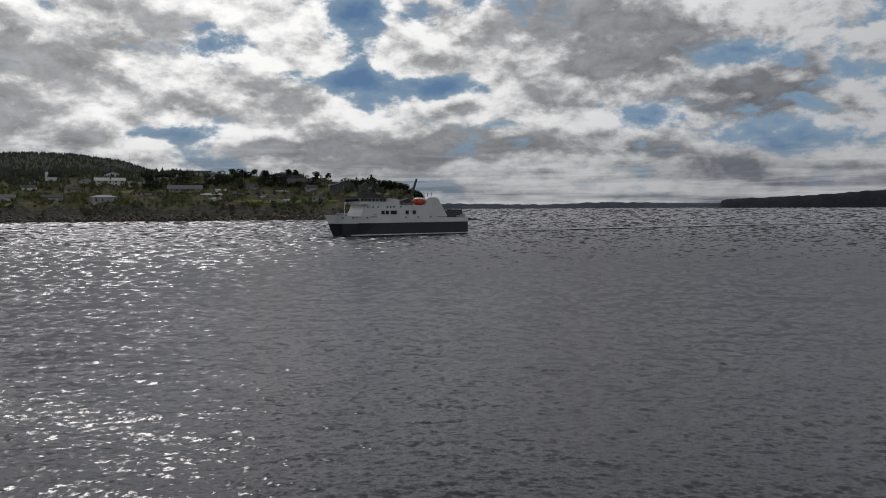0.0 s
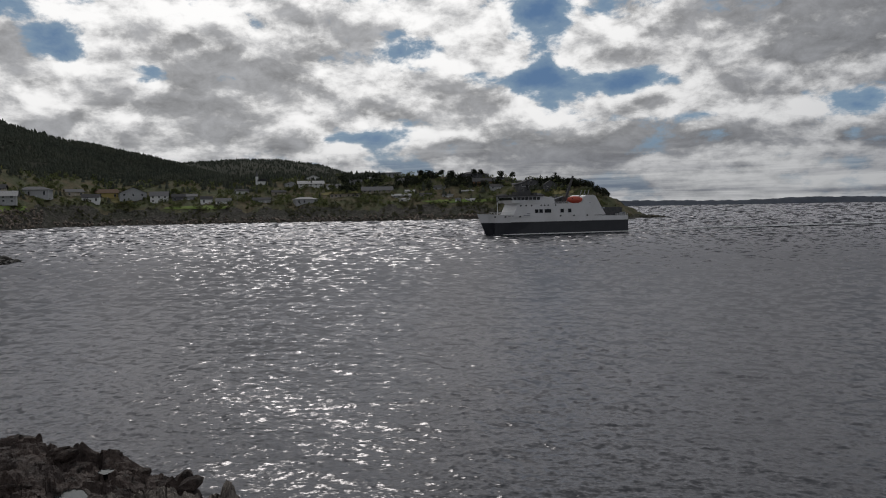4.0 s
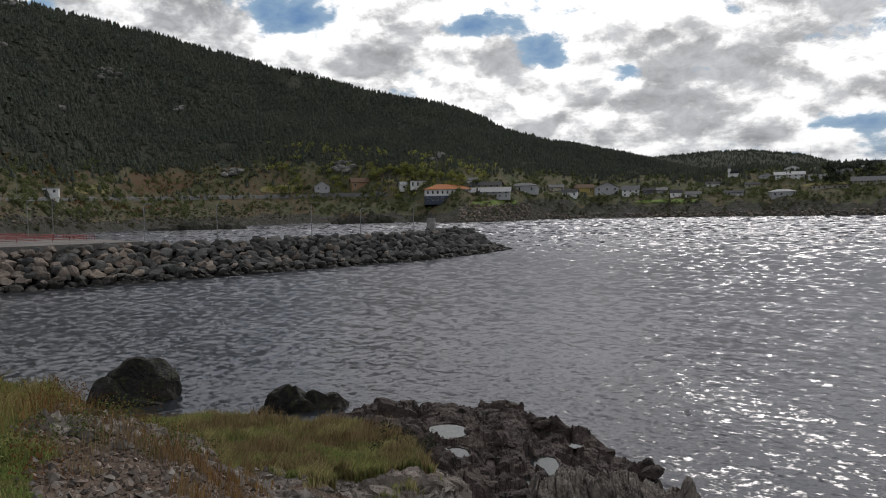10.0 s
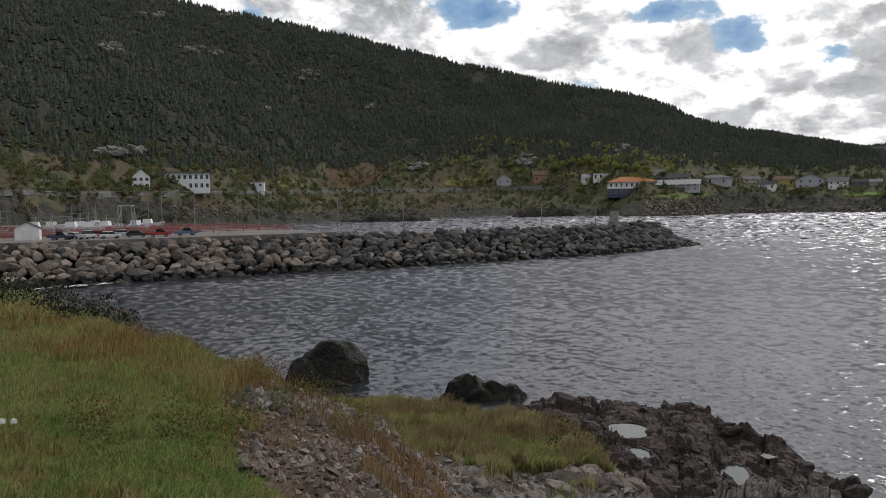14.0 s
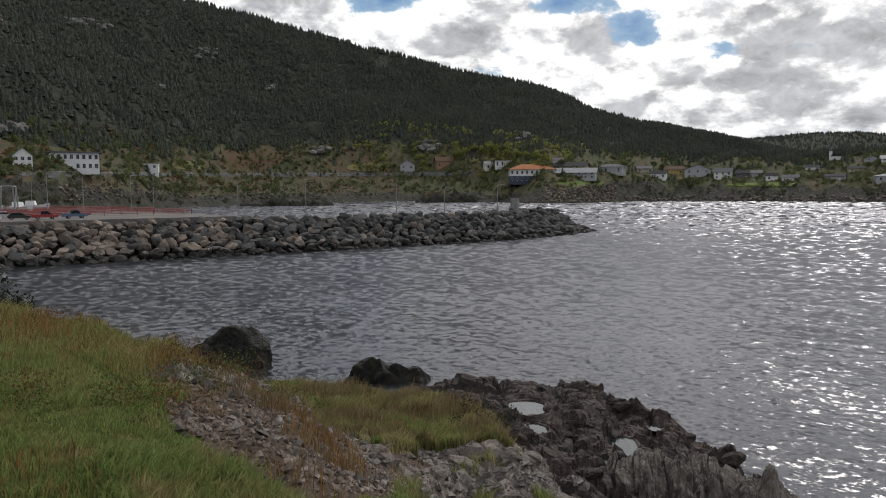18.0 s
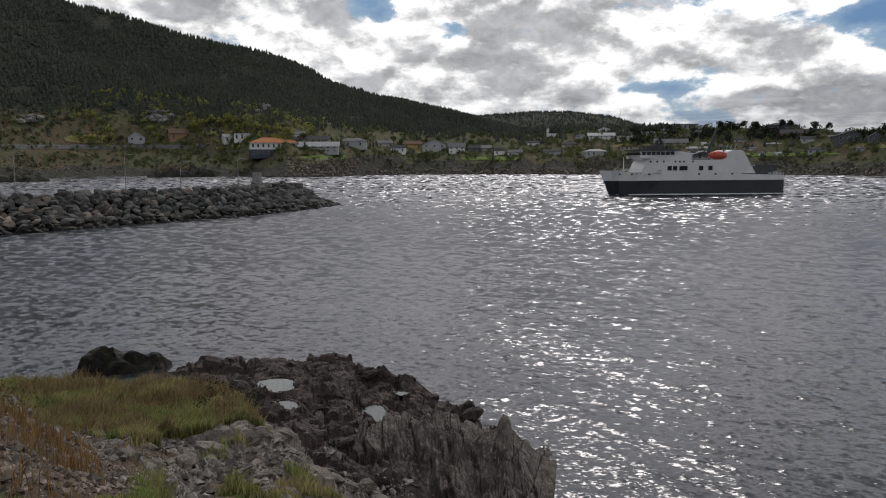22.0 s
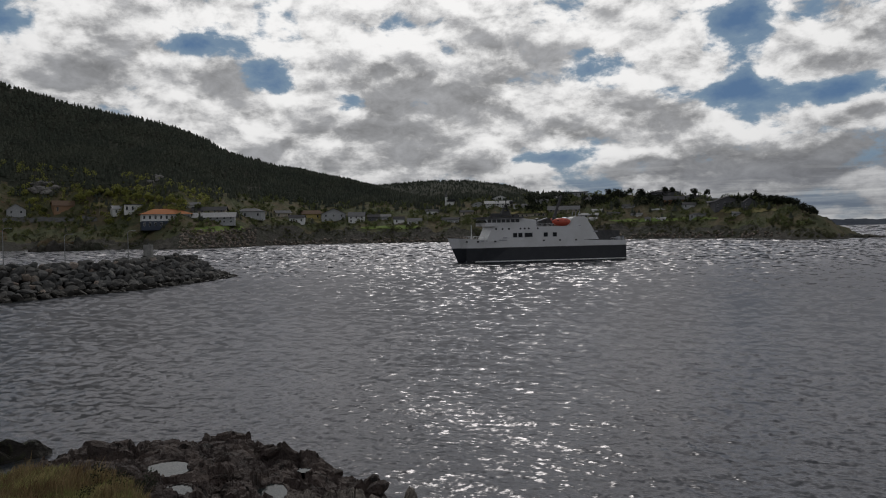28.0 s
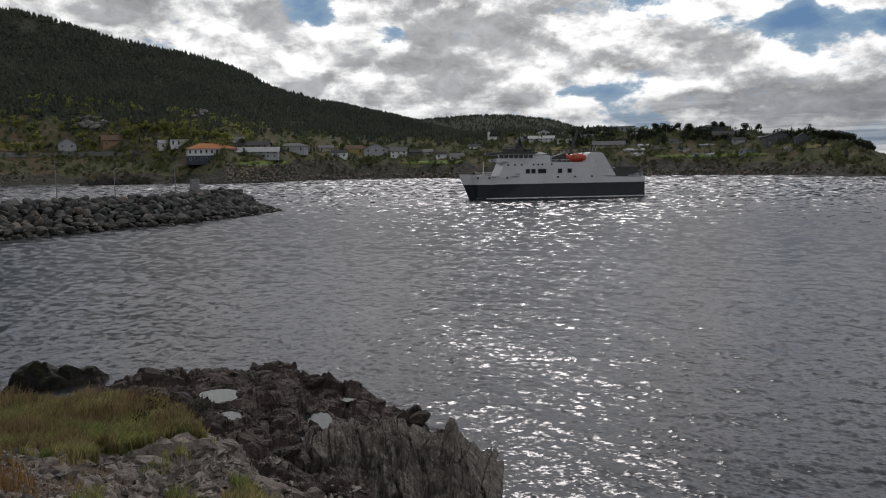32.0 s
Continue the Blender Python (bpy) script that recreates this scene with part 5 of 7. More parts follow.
def shed():
    thing = tagged(new("shed"), "small white clapboard shed with a double door on the wharf", "shed")
    thing.matrix_world = Matrix.Translation(polar(-89.2, 190, WZ)) @ pose(0, 0, 0, 0, 0, 84)
    bm = bmesh.new()
    prism(bm, [(-2.4, 0), (2.4, 0), (2.4, 2.7), (0, 3.9), (-2.4, 2.7)], 0, 6)
    part("wall", bm, WALLS["white"], thing)
    for s in (-1, 1):
        bm = bmesh.new()
        q = [bm.verts.new(p) for p in ((s * 2.7, -0.3, 2.55), (0, -0.3, 3.92), (0, 6.3, 3.92), (s * 2.7, 6.3, 2.55))]
        bm.faces.new(q)
        bmesh.ops.solidify(bm, geom=bm.faces[:], thickness=0.12)
        part("roof", bm, ROOFS["grey"], thing)
        bm = bmesh.new()
        box(bm, 0.03 if s > 0 else -1.0, 1.0 if s > 0 else -0.03, -0.06, 0.0, 0.1, 2.2)
        part("door", bm, M["trim"], thing)


shed()


def mast_boat(az, r, h, label):
    thing = tagged(new("boat"), label, "boat", "boats in the harbour")
    thing.matrix_world = Matrix.Translation(polar(az, r, WZ - 0.2)) @ pose(0, 0, 0, 0, 0, int(az * 37) % 90 + 20)
    bm = bmesh.new()
    prev = None
    for x, w, s in ((-4.5, 1.2, 0.3), (-2, 1.5, 0.2), (1.5, 1.4, 0.3), (4.0, 0.7, 0.7), (5.2, 0.05, 1.0)):
        ring = [bm.verts.new((x, y, z)) for y, z in ((-w, 1.4 + s), (-w * 0.7, 0.3), (w * 0.7, 0.3), (w, 1.4 + s))]
        if prev:
            for i in range(4):
                bm.faces.new((prev[i], prev[(i + 1) % 4], ring[(i + 1) % 4], ring[i]))
        else:
            bm.faces.new(ring)
        prev = ring
    bm.faces.new(list(reversed(prev)))
    bmesh.ops.recalc_face_normals(bm, faces=bm.faces)
    part("hull", bm, M["hull_white"], thing)
    bm = bmesh.new()
    prism(bm, [(-2.5, 1.6), (0.8, 1.6), (0.4, 3.2), (-2.3, 3.2)], -0.9, 0.9)
    part("wheelhouse", bm, WALLS["white"], thing)
    bm = bmesh.new()
    rod(bm, (-0.5, 0, 1.6), (-0.5, 0, h), 0.13, 0.09)
    part("mast", bm, M["pale_steel"], thing)
    bm = bmesh.new()
    rod(bm, (-0.5, 0, h * 0.55), (-4.2, 0, h * 0.42), 0.08)
    part("boom", bm, M["pale_steel"], thing)


for az, r, h in ((-86.4, 262, 8.5), (-85.9, 275, 7.6), (-85.4, 258, 8.3), (-85.0, 285, 9.5), (-84.3, 270, 5.5), (-81.6, 300, 9.5), (-87.6, 300, 6.0), (-82.4, 268, 5.0), (-88.6, 276, 5.0)):
    mast_boat(az, r, h, "white fishing boat with a mast laid up on the wharf")


def boat_lift():
    thing = tagged(new("boat_lift"), "tall pale blue steel travelling boat lift on the wharf", "boat lift")
    thing.matrix_world = Matrix.Translation(polar(-83.1, 252, WZ)) @ pose(0, 0, 0, 0, 0, 75)
    for x in (-2.3, 2.3):
        for y in (-3, 3):
            bm = bmesh.new()
            rod(bm, (x, y, 0), (x * 0.8, y, 7.6), 0.18)
            part("leg", bm, M["pale_steel"], thing)
        bm = bmesh.new()
        rod(bm, (x * 0.8, -3, 7.6), (x * 0.8, 3, 7.6), 0.2)
        part("beam", bm, M["pale_steel"], thing)
        bm = bmesh.new()
        rod(bm, (x, -3, 0.6), (x * 0.8, 3, 7.2), 0.1)
        part("brace", bm, M["pale_steel"], thing)
    bm = bmesh.new()
    rod(bm, (-1.9, 3, 7.7), (1.9, 3, 7.7), 0.22)
    part("cross_beam", bm, M["pale_steel"], thing)


boat_lift()


def street_lamp(az, r, top, label="grey steel street lamp with a curved arm on the breakwater"):
    thing = tagged(new("street_lamp"), label, "street lamp", "harbour lamps")
    h = EYE + r * math.tan(radians(top)) - WZ
    thing.matrix_world = Matrix.Translation(polar(az, r, WZ)) @ pose(0, 0, 0, 0, 0, -az)
    bm = bmesh.new()
    rod(bm, (0, 0, -1.5), (0, 0, h - 0.6), 0.13, 0.09)
    part("shaft", bm, M["pale_steel"], thing)
    bm = bmesh.new()
    pts = [(0, 0, h - 0.6), (0.3, 0, h - 0.15), (0.9, 0, h), (1.7, 0, h)]
    for a, b in zip(pts, pts[1:]):
        rod(bm, a, b, 0.07, n=6)
    part("arm", bm, M["pale_steel"], thing)
    bm = bmesh.new()
    box(bm, 1.5, 2.2, -0.14, 0.14, h - 0.12, h + 0.08)
    part("lamp_head", bm, M["pale_steel"], thing)


for az, top in ((-68.45, 0.77), (-63.58, 0.67), (-56.87, 0.66), (-53.26, 0.2), (-49.31, 0.37)):
    street_lamp(az, 185 / math.sin(radians(-az)), top)
for az, r, top in ((-75.62, 262, 1.09), (-74.15, 270, 1.27), (-78.62, 240, 1.14), (-80.79, 250, 1.29)):
    street_lamp(az, r, top, "grey steel street lamp with a curved arm on the wharf")
bm = bmesh.new()
box(bm, -1.15, 1.15, -1.15, 1.15, -2, 3.6)
bmesh.ops.bevel(bm, geom=bm.edges[:], offset=0.12, segments=2, affect="EDGES")
b_ = tagged(new("beacon"), "square grey concrete harbour light at the breakwater end", "beacon")
b_.matrix_world = Matrix.Translation(polar(-48.0, 246, 8.2)) @ pose(0, 0, 0, 0, 0, 30)
part("tower", bm, M["concrete"], b_)
bm = bmesh.new()
rod(bm, (0, 0, 3.6), (0, 0, 4.1), 0.35, 0.3)
part("lantern", bm, M["ship_dark"], b_)


# rocks that stand out of the harbour water and the rubble along the shore
def islet(az0, az1, el, h, label, mat="bank", n=9, seed=1):
    rs = random.Random(seed)
    bm = bmesh.new()
    r = EYE / math.tan(radians(-el))
    for i in range(n):
        az = az0 + (az1 - az0) * (i + 0.5) / n
        vs = rock_mesh(bm, seed * 40 + i, r * radians(az1 - az0) / n * 0.85, 9, h * rs.uniform(0.7, 1.15) * (0.6 + 0.4 * math.sin(math.pi * (i + 0.5) / n)), sub=2, rough=0.5)
        p = polar(az, r + rs.uniform(-3, 3), 0.2)
        for v in vs:
            v.co += p
    return tagged(part("rock_islet", bm, M[mat]), label, "rock", kind="stuff")


islet(-68.2, -61.8, -1.12, 8.5, "low dark rock islet with grass in the harbour", seed=2)
islet(-55.3, -51.0, -0.94, 14, "dark rock knoll at the harbour shore", seed=3, n=8)
islet(-54.9, -51.6, -0.93, 19, "grassy top of the rock knoll at the harbour shore", "heath", n=6, seed=6)
islet(-47.2, -44.6, -1.0, 5.0, "dark rocks at the foot of the waterfront house", seed=4, n=6)
islet(-0.6, 3.3, -1.02, 4.5, "jagged rocks at the tip of the cape", seed=5, n=9)


def riprap(az0, az1, lo, hi, n, seed, size):
    """Loose stones along the far shore, elevations lo to hi."""
    rs = random.Random(seed)
    bases = []
    for i in range(4):
        bm = bmesh.new()
        rock_mesh(bm, seed * 9 + i, 1, 1, 0.8, sub=1, rough=0.3)
        bm.verts.ensure_lookup_table()
        bases.append((np.array([v.co[:] for v in bm.verts]), np.array([[v.index for v in f.verts] for f in bm.faces])))
        bm.free()
    V, F, k = [], [], 0
    for _ in range(n):
        az, el = rs.uniform(az0, az1), rs.uniform(lo, hi)
        r, z = on_land(az, el, float(np.interp(az, BEAR, SHORE)) - 4)
        c, f = bases[rs.randrange(4)]
        s = size * rs.uniform(0.6, 1.4)
        V.append(c * s + np.array(polar(az, r - 1, z + s * 0.2)))
        F.append(f + k)
        k += len(c)
    ob = mesh_np("riprap", np.concatenate(V), np.concatenate(F), [M["armour_i"]], smooth=False)
    tagged(ob, "grey loose stones along the far shore bank", "riprap", kind="stuff")


riprap(-46.0, -40.6, -0.95, 0.35, 420, 7, 1.5)
riprap(-80, -58, -0.6, 0.5, 520, 8, 1.3)
riprap(-40, -3, -0.95, -0.55, 500, 9, 1.6)


# ---- racks and stacked gear on the wharf ----
def gear_rack(az, r, w, h, bays):
    thing = tagged(new("gear_rack"), "weathered grey pole rack for boat gear on the wharf", "rack", "gear racks")
    thing.matrix_world = Matrix.Translation(polar(az, r, WZ)) @ pose(0, 0, 0, 0, 0, -az + 12)
    for i in range(bays + 1):
        for y in (0.0, 3.0):
            bm = bmesh.new()
            rod(bm, (i * w / bays, y, 0), (i * w / bays + (0.5 if i == 0 else -0.4 if i == bays else 0), y * 0.8 + 0.3, h), 0.11, 0.09, 6)
            part("post", bm, M["pole"], thing)
    for q in (0.35, 0.68, 1.0):
        for y in (0.1, 2.7):
            bm = bmesh.new()
            rod(bm, (0, y, h * q), (w, y, h * q), 0.09, n=5)
            part("bar", bm, M["pole"], thing)
    for i in range(bays):
        bm = bmesh.new()
        rod(bm, (i * w / bays, 0, 0.2), ((i + 1) * w / bays, 0, h * 0.9), 0.07, n=5)
        part("brace", bm, M["pole"], thing)


for a_, r_, w_, h_, b_n in ((-91.8, 262, 8, 6.5, 3), (-88.9, 280, 12, 4.5, 4), (-86.6, 300, 9, 5.5, 3), (-93.5, 240, 7, 5.0, 2), (-85.0, 270, 6, 3.6, 2)):
    gear_rack(a_, r_, w_, h_, b_n)


def crate(az, r, w, h, turn, mat, label):
    bm = bmesh.new()
    box(bm, -w / 2, w / 2, -w / 3, w / 3, 0, h)
    bmesh.ops.bevel(bm, geom=bm.edges[:], offset=0.08, segments=2, affect="EDGES")
    thing = tagged(part("fish_tub", bm, M[mat]), label, "tub", "fish tubs")
    thing.matrix_world = Matrix.Translation(polar(az, r, WZ)) @ pose(0, 0, 0, 0, 0, turn)


rq_ = random.Random(8)
for i_ in range(26):
    m_ = rq_.choice(("hull_white", "pale_steel", "red_paint", "concrete"))
    crate(rq_.uniform(-95, -82.5), rq_.uniform(215, 300), rq_.uniform(1.2, 2.6), rq_.uniform(0.8, 1.7), rq_.uniform(0, 90), m_,
          {"hull_white": "white plastic fish tub on the wharf", "pale_steel": "grey steel bin on the wharf", "red_paint": "faded red tub on the wharf", "concrete": "grey insulated tub on the wharf"}[m_])


# ---- woods ----
def spruce_forest():
    rs = np.random.RandomState(5)
    n = 36000
    az = rs.uniform(-104, -17, n)
    rf, rr = wood_r(az), ridge_r(az)
    u = rs.rand(n)
    r = rf + (rr + 12 - rf) * u - 30 * (rs.rand(n) < 0.12)
    r = r + 30 * fbm(az / 1.5, r / 60, 15, 3) * (u < 0.15)
    gap = fbm(az / 2.2, r / 70, 16, 3)
    keep = (gap > -0.95) | (u > 0.93)
    az, r = az[keep], r[keep]
    # lone spruces in the village and on the headland
    a2 = rs.uniform(-80, -2, 620)
    sh = np.interp(a2, BEAR, SHORE)
    r2 = sh + 55 + (wood_r(a2) - sh - 50) * rs.rand(620) ** 0.7
    ok = fbm(a2 / 1.2, r2 / 40, 17, 3) > 0.05
    # the crest of the headland
    a3 = rs.uniform(-21, -1.2, 110)
    r3 = wood_r(a3) + rs.uniform(-20, 45, 110)
    az, r = np.concatenate([az, a2[ok], a3]), np.concatenate([r, r2[ok], r3])
    z = land_z(az, r)
    h = rs.uniform(4.5, 9.0, len(az))
    h[-len(a3):] = rs.uniform(2.5, 4.5, len(a3))
    # the hill behind the village
    a4, u4 = rs.uniform(-37, -14, 3200), rs.rand(3200) ** 0.5
    r4 = 1250 + 500 * u4
    t4 = EYE + 1750 * np.tan(np.radians(np.interp(a4, HILL_AZ, HILL_EL)))
    z4 = t4 * np.interp((r4 - 1250) / 500, [0, 0.15, 0.35, 0.6, 0.85, 1.0], [-0.03, 0.15, 0.42, 0.72, 0.94, 1.0]) - 2
    az, r, z, h = np.concatenate([az, a4]), np.concatenate([r, r4]), np.concatenate([z, z4]), np.concatenate([h, rs.uniform(5.0, 8.0, 3200)])
    w = h * rs.uniform(0.28, 0.48, len(az))
    X, Y = r * np.sin(np.radians(az)), r * np.cos(np.radians(az))
    k = 6
    verts, faces = [], []
    ang = np.arange(k) / k * 2 * np.pi
    base = 0
    m = len(az)
    for z0, z1, rad in ((0.02, 0.55, 1.0), (0.32, 0.80, 0.72), (0.60, 1.02, 0.42)):
        th = rs.rand(m)[:, None] * 6 + ang[None]
        jag = rad * w[:, None] * (0.75 + 0.5 * rs.rand(m, k))
        ring = np.stack([X[:, None] + jag * np.cos(th), Y[:, None] + jag * np.sin(th), (z + h * z0)[:, None] - 0.06 * h[:, None] * rs.rand(m, k)], -1)
        tip = np.stack([X, Y, z + h * z1], -1)[:, None]
        block = np.concatenate([ring, tip], 1)
        idx = base + np.arange(m)[:, None] * (k + 1)
        for i in range(k):
            faces.append(np.concatenate([idx + i, idx + (i + 1) % k, idx + k], 1))
        verts.append(block.reshape(-1, 3))
        base += m * (k + 1)
    ob = mesh_np("spruce_wood", np.concatenate(verts), np.concatenate(faces), [M["spruce"]], smooth=False)
    tagged(ob, "dense dark spruce wood covering the hillside", "wood", kind="stuff")


spruce_forest()


def leaf_cloud(rs, centres, radii, count, size):
    """Triangles of leaf scattered through round clumps."""
    c = rs.randint(0, len(centres), count)
    d = rs.normal(size=(count, 3))
    d /= np.linalg.norm(d, axis=1)[:, None]
    p = centres[c] + d * radii[c][:, None] * (0.55 + 0.45 * rs.rand(count))[:, None]
    a, b = rs.normal(size=(count, 3)), rs.normal(size=(count, 3))
    a *= size / np.linalg.norm(a, axis=1)[:, None]
    b *= size / np.linalg.norm(b, axis=1)[:, None]
    v = np.stack([p, p + a, p + a * 0.4 + b], 1).reshape(-1, 3)
    return v, np.arange(count * 3).reshape(-1, 3)


def scrub(name, label, az0, az1, lo, hi, n, mat, seed, size, gate=0.0):
    """Bushes along the far slope as one mesh."""
    rs = np.random.RandomState(seed)
    az = rs.uniform(az0, az1, n)
    sh = np.interp(az, BEAR, SHORE)
    r = sh + lo + (hi - lo) * rs.rand(n)
    ok = fbm(az / 1.0, r / 30, seed + 50, 3) > gate
    az, r = az[ok], r[ok]
    z = land_z(az, r)
    s = size * rs.uniform(0.5, 1.3, len(az))
    C = np.stack([r * np.sin(np.radians(az)), r * np.cos(np.radians(az)), z + s * 0.45], -1)
    C = np.concatenate([C, C + rs.normal(size=C.shape) * s[:, None] * 0.5])
    v, f = leaf_cloud(rs, C, np.concatenate([s * 0.75, s * 0.5]), len(C) * 26, size * 0.42)
    tagged(mesh_np(name, v, f, [M[mat]], smooth=False), label, "bushes", kind="stuff")


scrub("green_scrub", "dark green bushes over the village slope", -100, -1, 40, 190, 5200, "leaf_green", 3, 3.4, -0.15)
scrub("olive_scrub", "olive and brown scrub along the far bank", -100, 1, 8, 60, 2200, "leaf_olive", 4, 2.4, -0.1)
scrub("yellow_scrub", "yellow-green autumn bushes round the waterfront houses", -60, -43, 110, 240, 650, "leaf_yellow", 6, 4.4, -0.1)
scrub("rusty_scrub", "rusty autumn scrub on the bare hillside", -92, -60, 50, 190, 1100, "leaf_rust", 8, 2.6, 0.1)
scrub("crest_scrub", "dark bushes on the crest of the headland", -20.5, -1.2, 95, 185, 1500, "leaf_dark", 9, 4.6, -0.05)


def tree(seed, h, mat, label):
    rs = np.random.RandomState(seed)
    thing = tagged(new("tree"), label, "tree", "village trees")
    bm = bmesh.new()
    rod(bm, (0, 0, -1), (0.1 * h * 0.3, 0, h * 0.45), 0.035 * h, 0.02 * h)
    cs, rad = [], []
    for i in range(7):
        a = rs.rand() * 6.28
        e = Vector((math.cos(a) * h * 0.27, math.sin(a) * h * 0.27, h * rs.uniform(0.45, 0.82)))
        rod(bm, (0, 0, h * rs.uniform(0.25, 0.45)), e, 0.014 * h, 0.005 * h, 5)
        cs.append(e)
        rad.append(h * rs.uniform(0.15, 0.24))
    cs.append(Vector((0, 0, h * 0.85)))
    rad.append(h * 0.18)
    part("trunk", bm, M["bark"], thing)
    v, f = leaf_cloud(rs, np.array(cs), np.array(rad), 1300, h * 0.075)
    ob = mesh_np("crown", v, f, [M[mat]], smooth=False)
    ob.parent = thing
    return thing


protos = [tree(1, 12, "leaf_yellow", "yellow-green broad-leaved tree on the village slope"), tree(2, 14, "leaf_yellow", "yellow-green broad-leaved tree on the village slope"),
          tree(3, 9, "leaf_green", "green broad-leaved tree on the village slope"), tree(4, 10, "leaf_dark", "dark broad-leaved tree on the headland crest")]
rs_ = random.Random(12)
spots = [(-55.0, 2.0, 0), (-52.2, 2.3, 1), (-51.6, 2.5, 0), (-51.0, 2.7, 1), (-50.5, 2.5, 1), (-49.8, 2.8, 1), (-49.3, 2.6, 1), (-48.6, 2.3, 0), (-47.9, 2.2, 1), (-47.2, 2.1, 0),
         (-46.4, 2.0, 1), (-45.7, 1.9, 0), (-57.8, 1.4, 2), (-57.0, 1.5, 2), (-54.4, 1.5, 2), (-58.8, 1.3, 0), (-44.6, 1.6, 2), (-40.0, 1.5, 2), (-38.0, 1.5, 2), (-37.4, 1.3, 2), (-35.6, 1.3, 2),
         (-32.3, 1.2, 2), (-24.3, 1.2, 2), (-21.2, 1.3, 2), (-14.6, 2.2, 3), (-13.9, 2.2, 3), (-13.0, 2.2, 3), (-12.3, 2.15, 3), (-10.6, 2.2, 3), (-10.1, 2.2, 3), (-8.6, 2.0, 3), (-7.7, 1.9, 3),
         (-3.6, 1.3, 3), (-3.2, 1.3, 3), (-2.8, 1.25, 3), (-2.4, 1.1, 3), (-2.0, 1.0, 3), (-1.6, 0.6, 3), (-1.2, 0.5, 3), (-0.9, 0.3, 3), (-77.0, 1.3, 2), (-82.9, 1.4, 2)]
for k_, (a_, e_, q_) in enumerate(spots):
    r_, z_ = on_land(a_, e_)
    m_ = Matrix.Translation(polar(a_, r_, z_)) @ pose(0, 0, 0, 0, 0, rs_.uniform(0, 360))
    if k_ in (0, 1, 12, 24):
        protos[q_].matrix_world = m_
    else:
        copy_thing(protos[q_], m_)


# ---- shore rock, rubble and pools near by ----
for k_, (p_, w_, d_, a_) in enumerate(POOL_AT):
    bm = bmesh.new()
    bmesh.ops.create_circle(bm, cap_ends=True, segments=28, radius=1.0)
    for v in bm.verts:
        v.co.x *= w_ * 1.06
        v.co.y *= d_ * 2.32
    ob = part("tide_pool", bm, M["pool"])
    ob.matrix_world = Matrix.Translation((p_.x, p_.y, p_.z - 0.05)) @ pose(0, 0, 0, 0, 0, -a_)
    tagged(ob, "still tide pool reflecting the sky between dark rocks", "tide pool", "tide pools")

M["slate"] = material("striated_slate", (0.168, 0.147, 0.129), 0.8, (0.077, 0.067, 0.060), 1.2, third=(0.266, 0.235, 0.207), fine=6.0, bump=1.0, bump_scale=2.0, stretch=(1.3, 1.3, 0.45), spec=0.12)


def slate_reef():
    """The upright beds of slate at the water's edge."""
    az = np.linspace(-42.0, -24.6, 520)
    top = np.interp(az, [-42, -41.4, -40.4, -37, -33.2, -32.6, -31.6, -30.4, -29.7, -29.2, -28.8, -27.6, -26.5, -25.7, -24.6],
                    [1.6, 2.1, 3.1, 3.3, 3.25, 2.6, 2.7, 2.4, 3.0, 3.05, 2.4, 1.5, 0.7, 0.1, -1.2])
    groove = 0.7 * fbm(az * 0.55, az * 0, 61, 2) + 0.15 * np.abs(fbm(az * 1.7, az * 0 + 3, 62, 2))
    top = top + 0.18 * fbm(az * 1.6, az * 0 + 7, 63, 3)
    prof = [(25.0, -1.2, 0.4), (26.6, 0.05, 0.6), (28.2, 0.34, 0.8), (29.8, 0.64, 0.8), (31.2, 0.92, 0.6), (32.3, 1.0, 0.4), (33.6, 0.90, 0.3), (35.0, 0.70, 0.3), (37.0, 0.30, 0.3), (39.0, -0.5, 0.2)]
    R = np.stack([r + groove * g + 0.25 * fbm(az * 1.1, az * 0 + i * 0.35, 64, 3) for i, (r, z, g) in enumerate(prof)], 1)
    Z = np.stack([np.where(z < 0, z, top * z) + 0.05 * fbm(az * 4.5, az * 0 + i * 0.6, 65, 3) for i, (r, z, g) in enumerate(prof)], 1)
    # finer rows between the knots
    t = np.linspace(0, len(prof) - 1, 90)
    R = np.stack([[np.interp(q, range(len(prof)), row) for q in t] for row in R])
    Z = np.stack([[np.interp(q, range(len(prof)), row) for q in t] for row in Z])
    A = np.repeat(az[:, None], len(t), 1)
    R = R + 0.22 * fbm(A * 1.8 + Z * 0.7, Z * 0.8, 66, 4) + 0.5 * fbm(A * 0.8 + Z * 0.3, Z * 1.1, 67, 3)
    Z = Z + 0.06 * fbm(A * 5, R * 0.9, 68, 3)
    # leaning slabs and joints
    lean = A * 0.55 + Z * 0.22
    b1, e1 = blocks(lean * 1.3, Z * 0.8 + R * 0.2, 7)
    b2, e2 = blocks(lean * 4.5, Z * 0.9 + R * 0.2, 8)
    Z = Z + 0.14 * b1 + 0.035 * b2 - 0.14 * np.clip(1 - e1 / 0.08, 0, 1) - 0.05 * np.clip(1 - e2 / 0.10, 0, 1)
    X, Y = R * np.sin(np.radians(A)), R * np.cos(np.radians(A))
    ob = mesh_np("slate_reef", np.stack([X, Y, Z], -1).reshape(-1, 3), grid_faces(*X.shape), [M["slate"]], smooth=False)
    tagged(ob, "upright grey slate beds with deep vertical grooves at the water", "rock")


slate_reef()


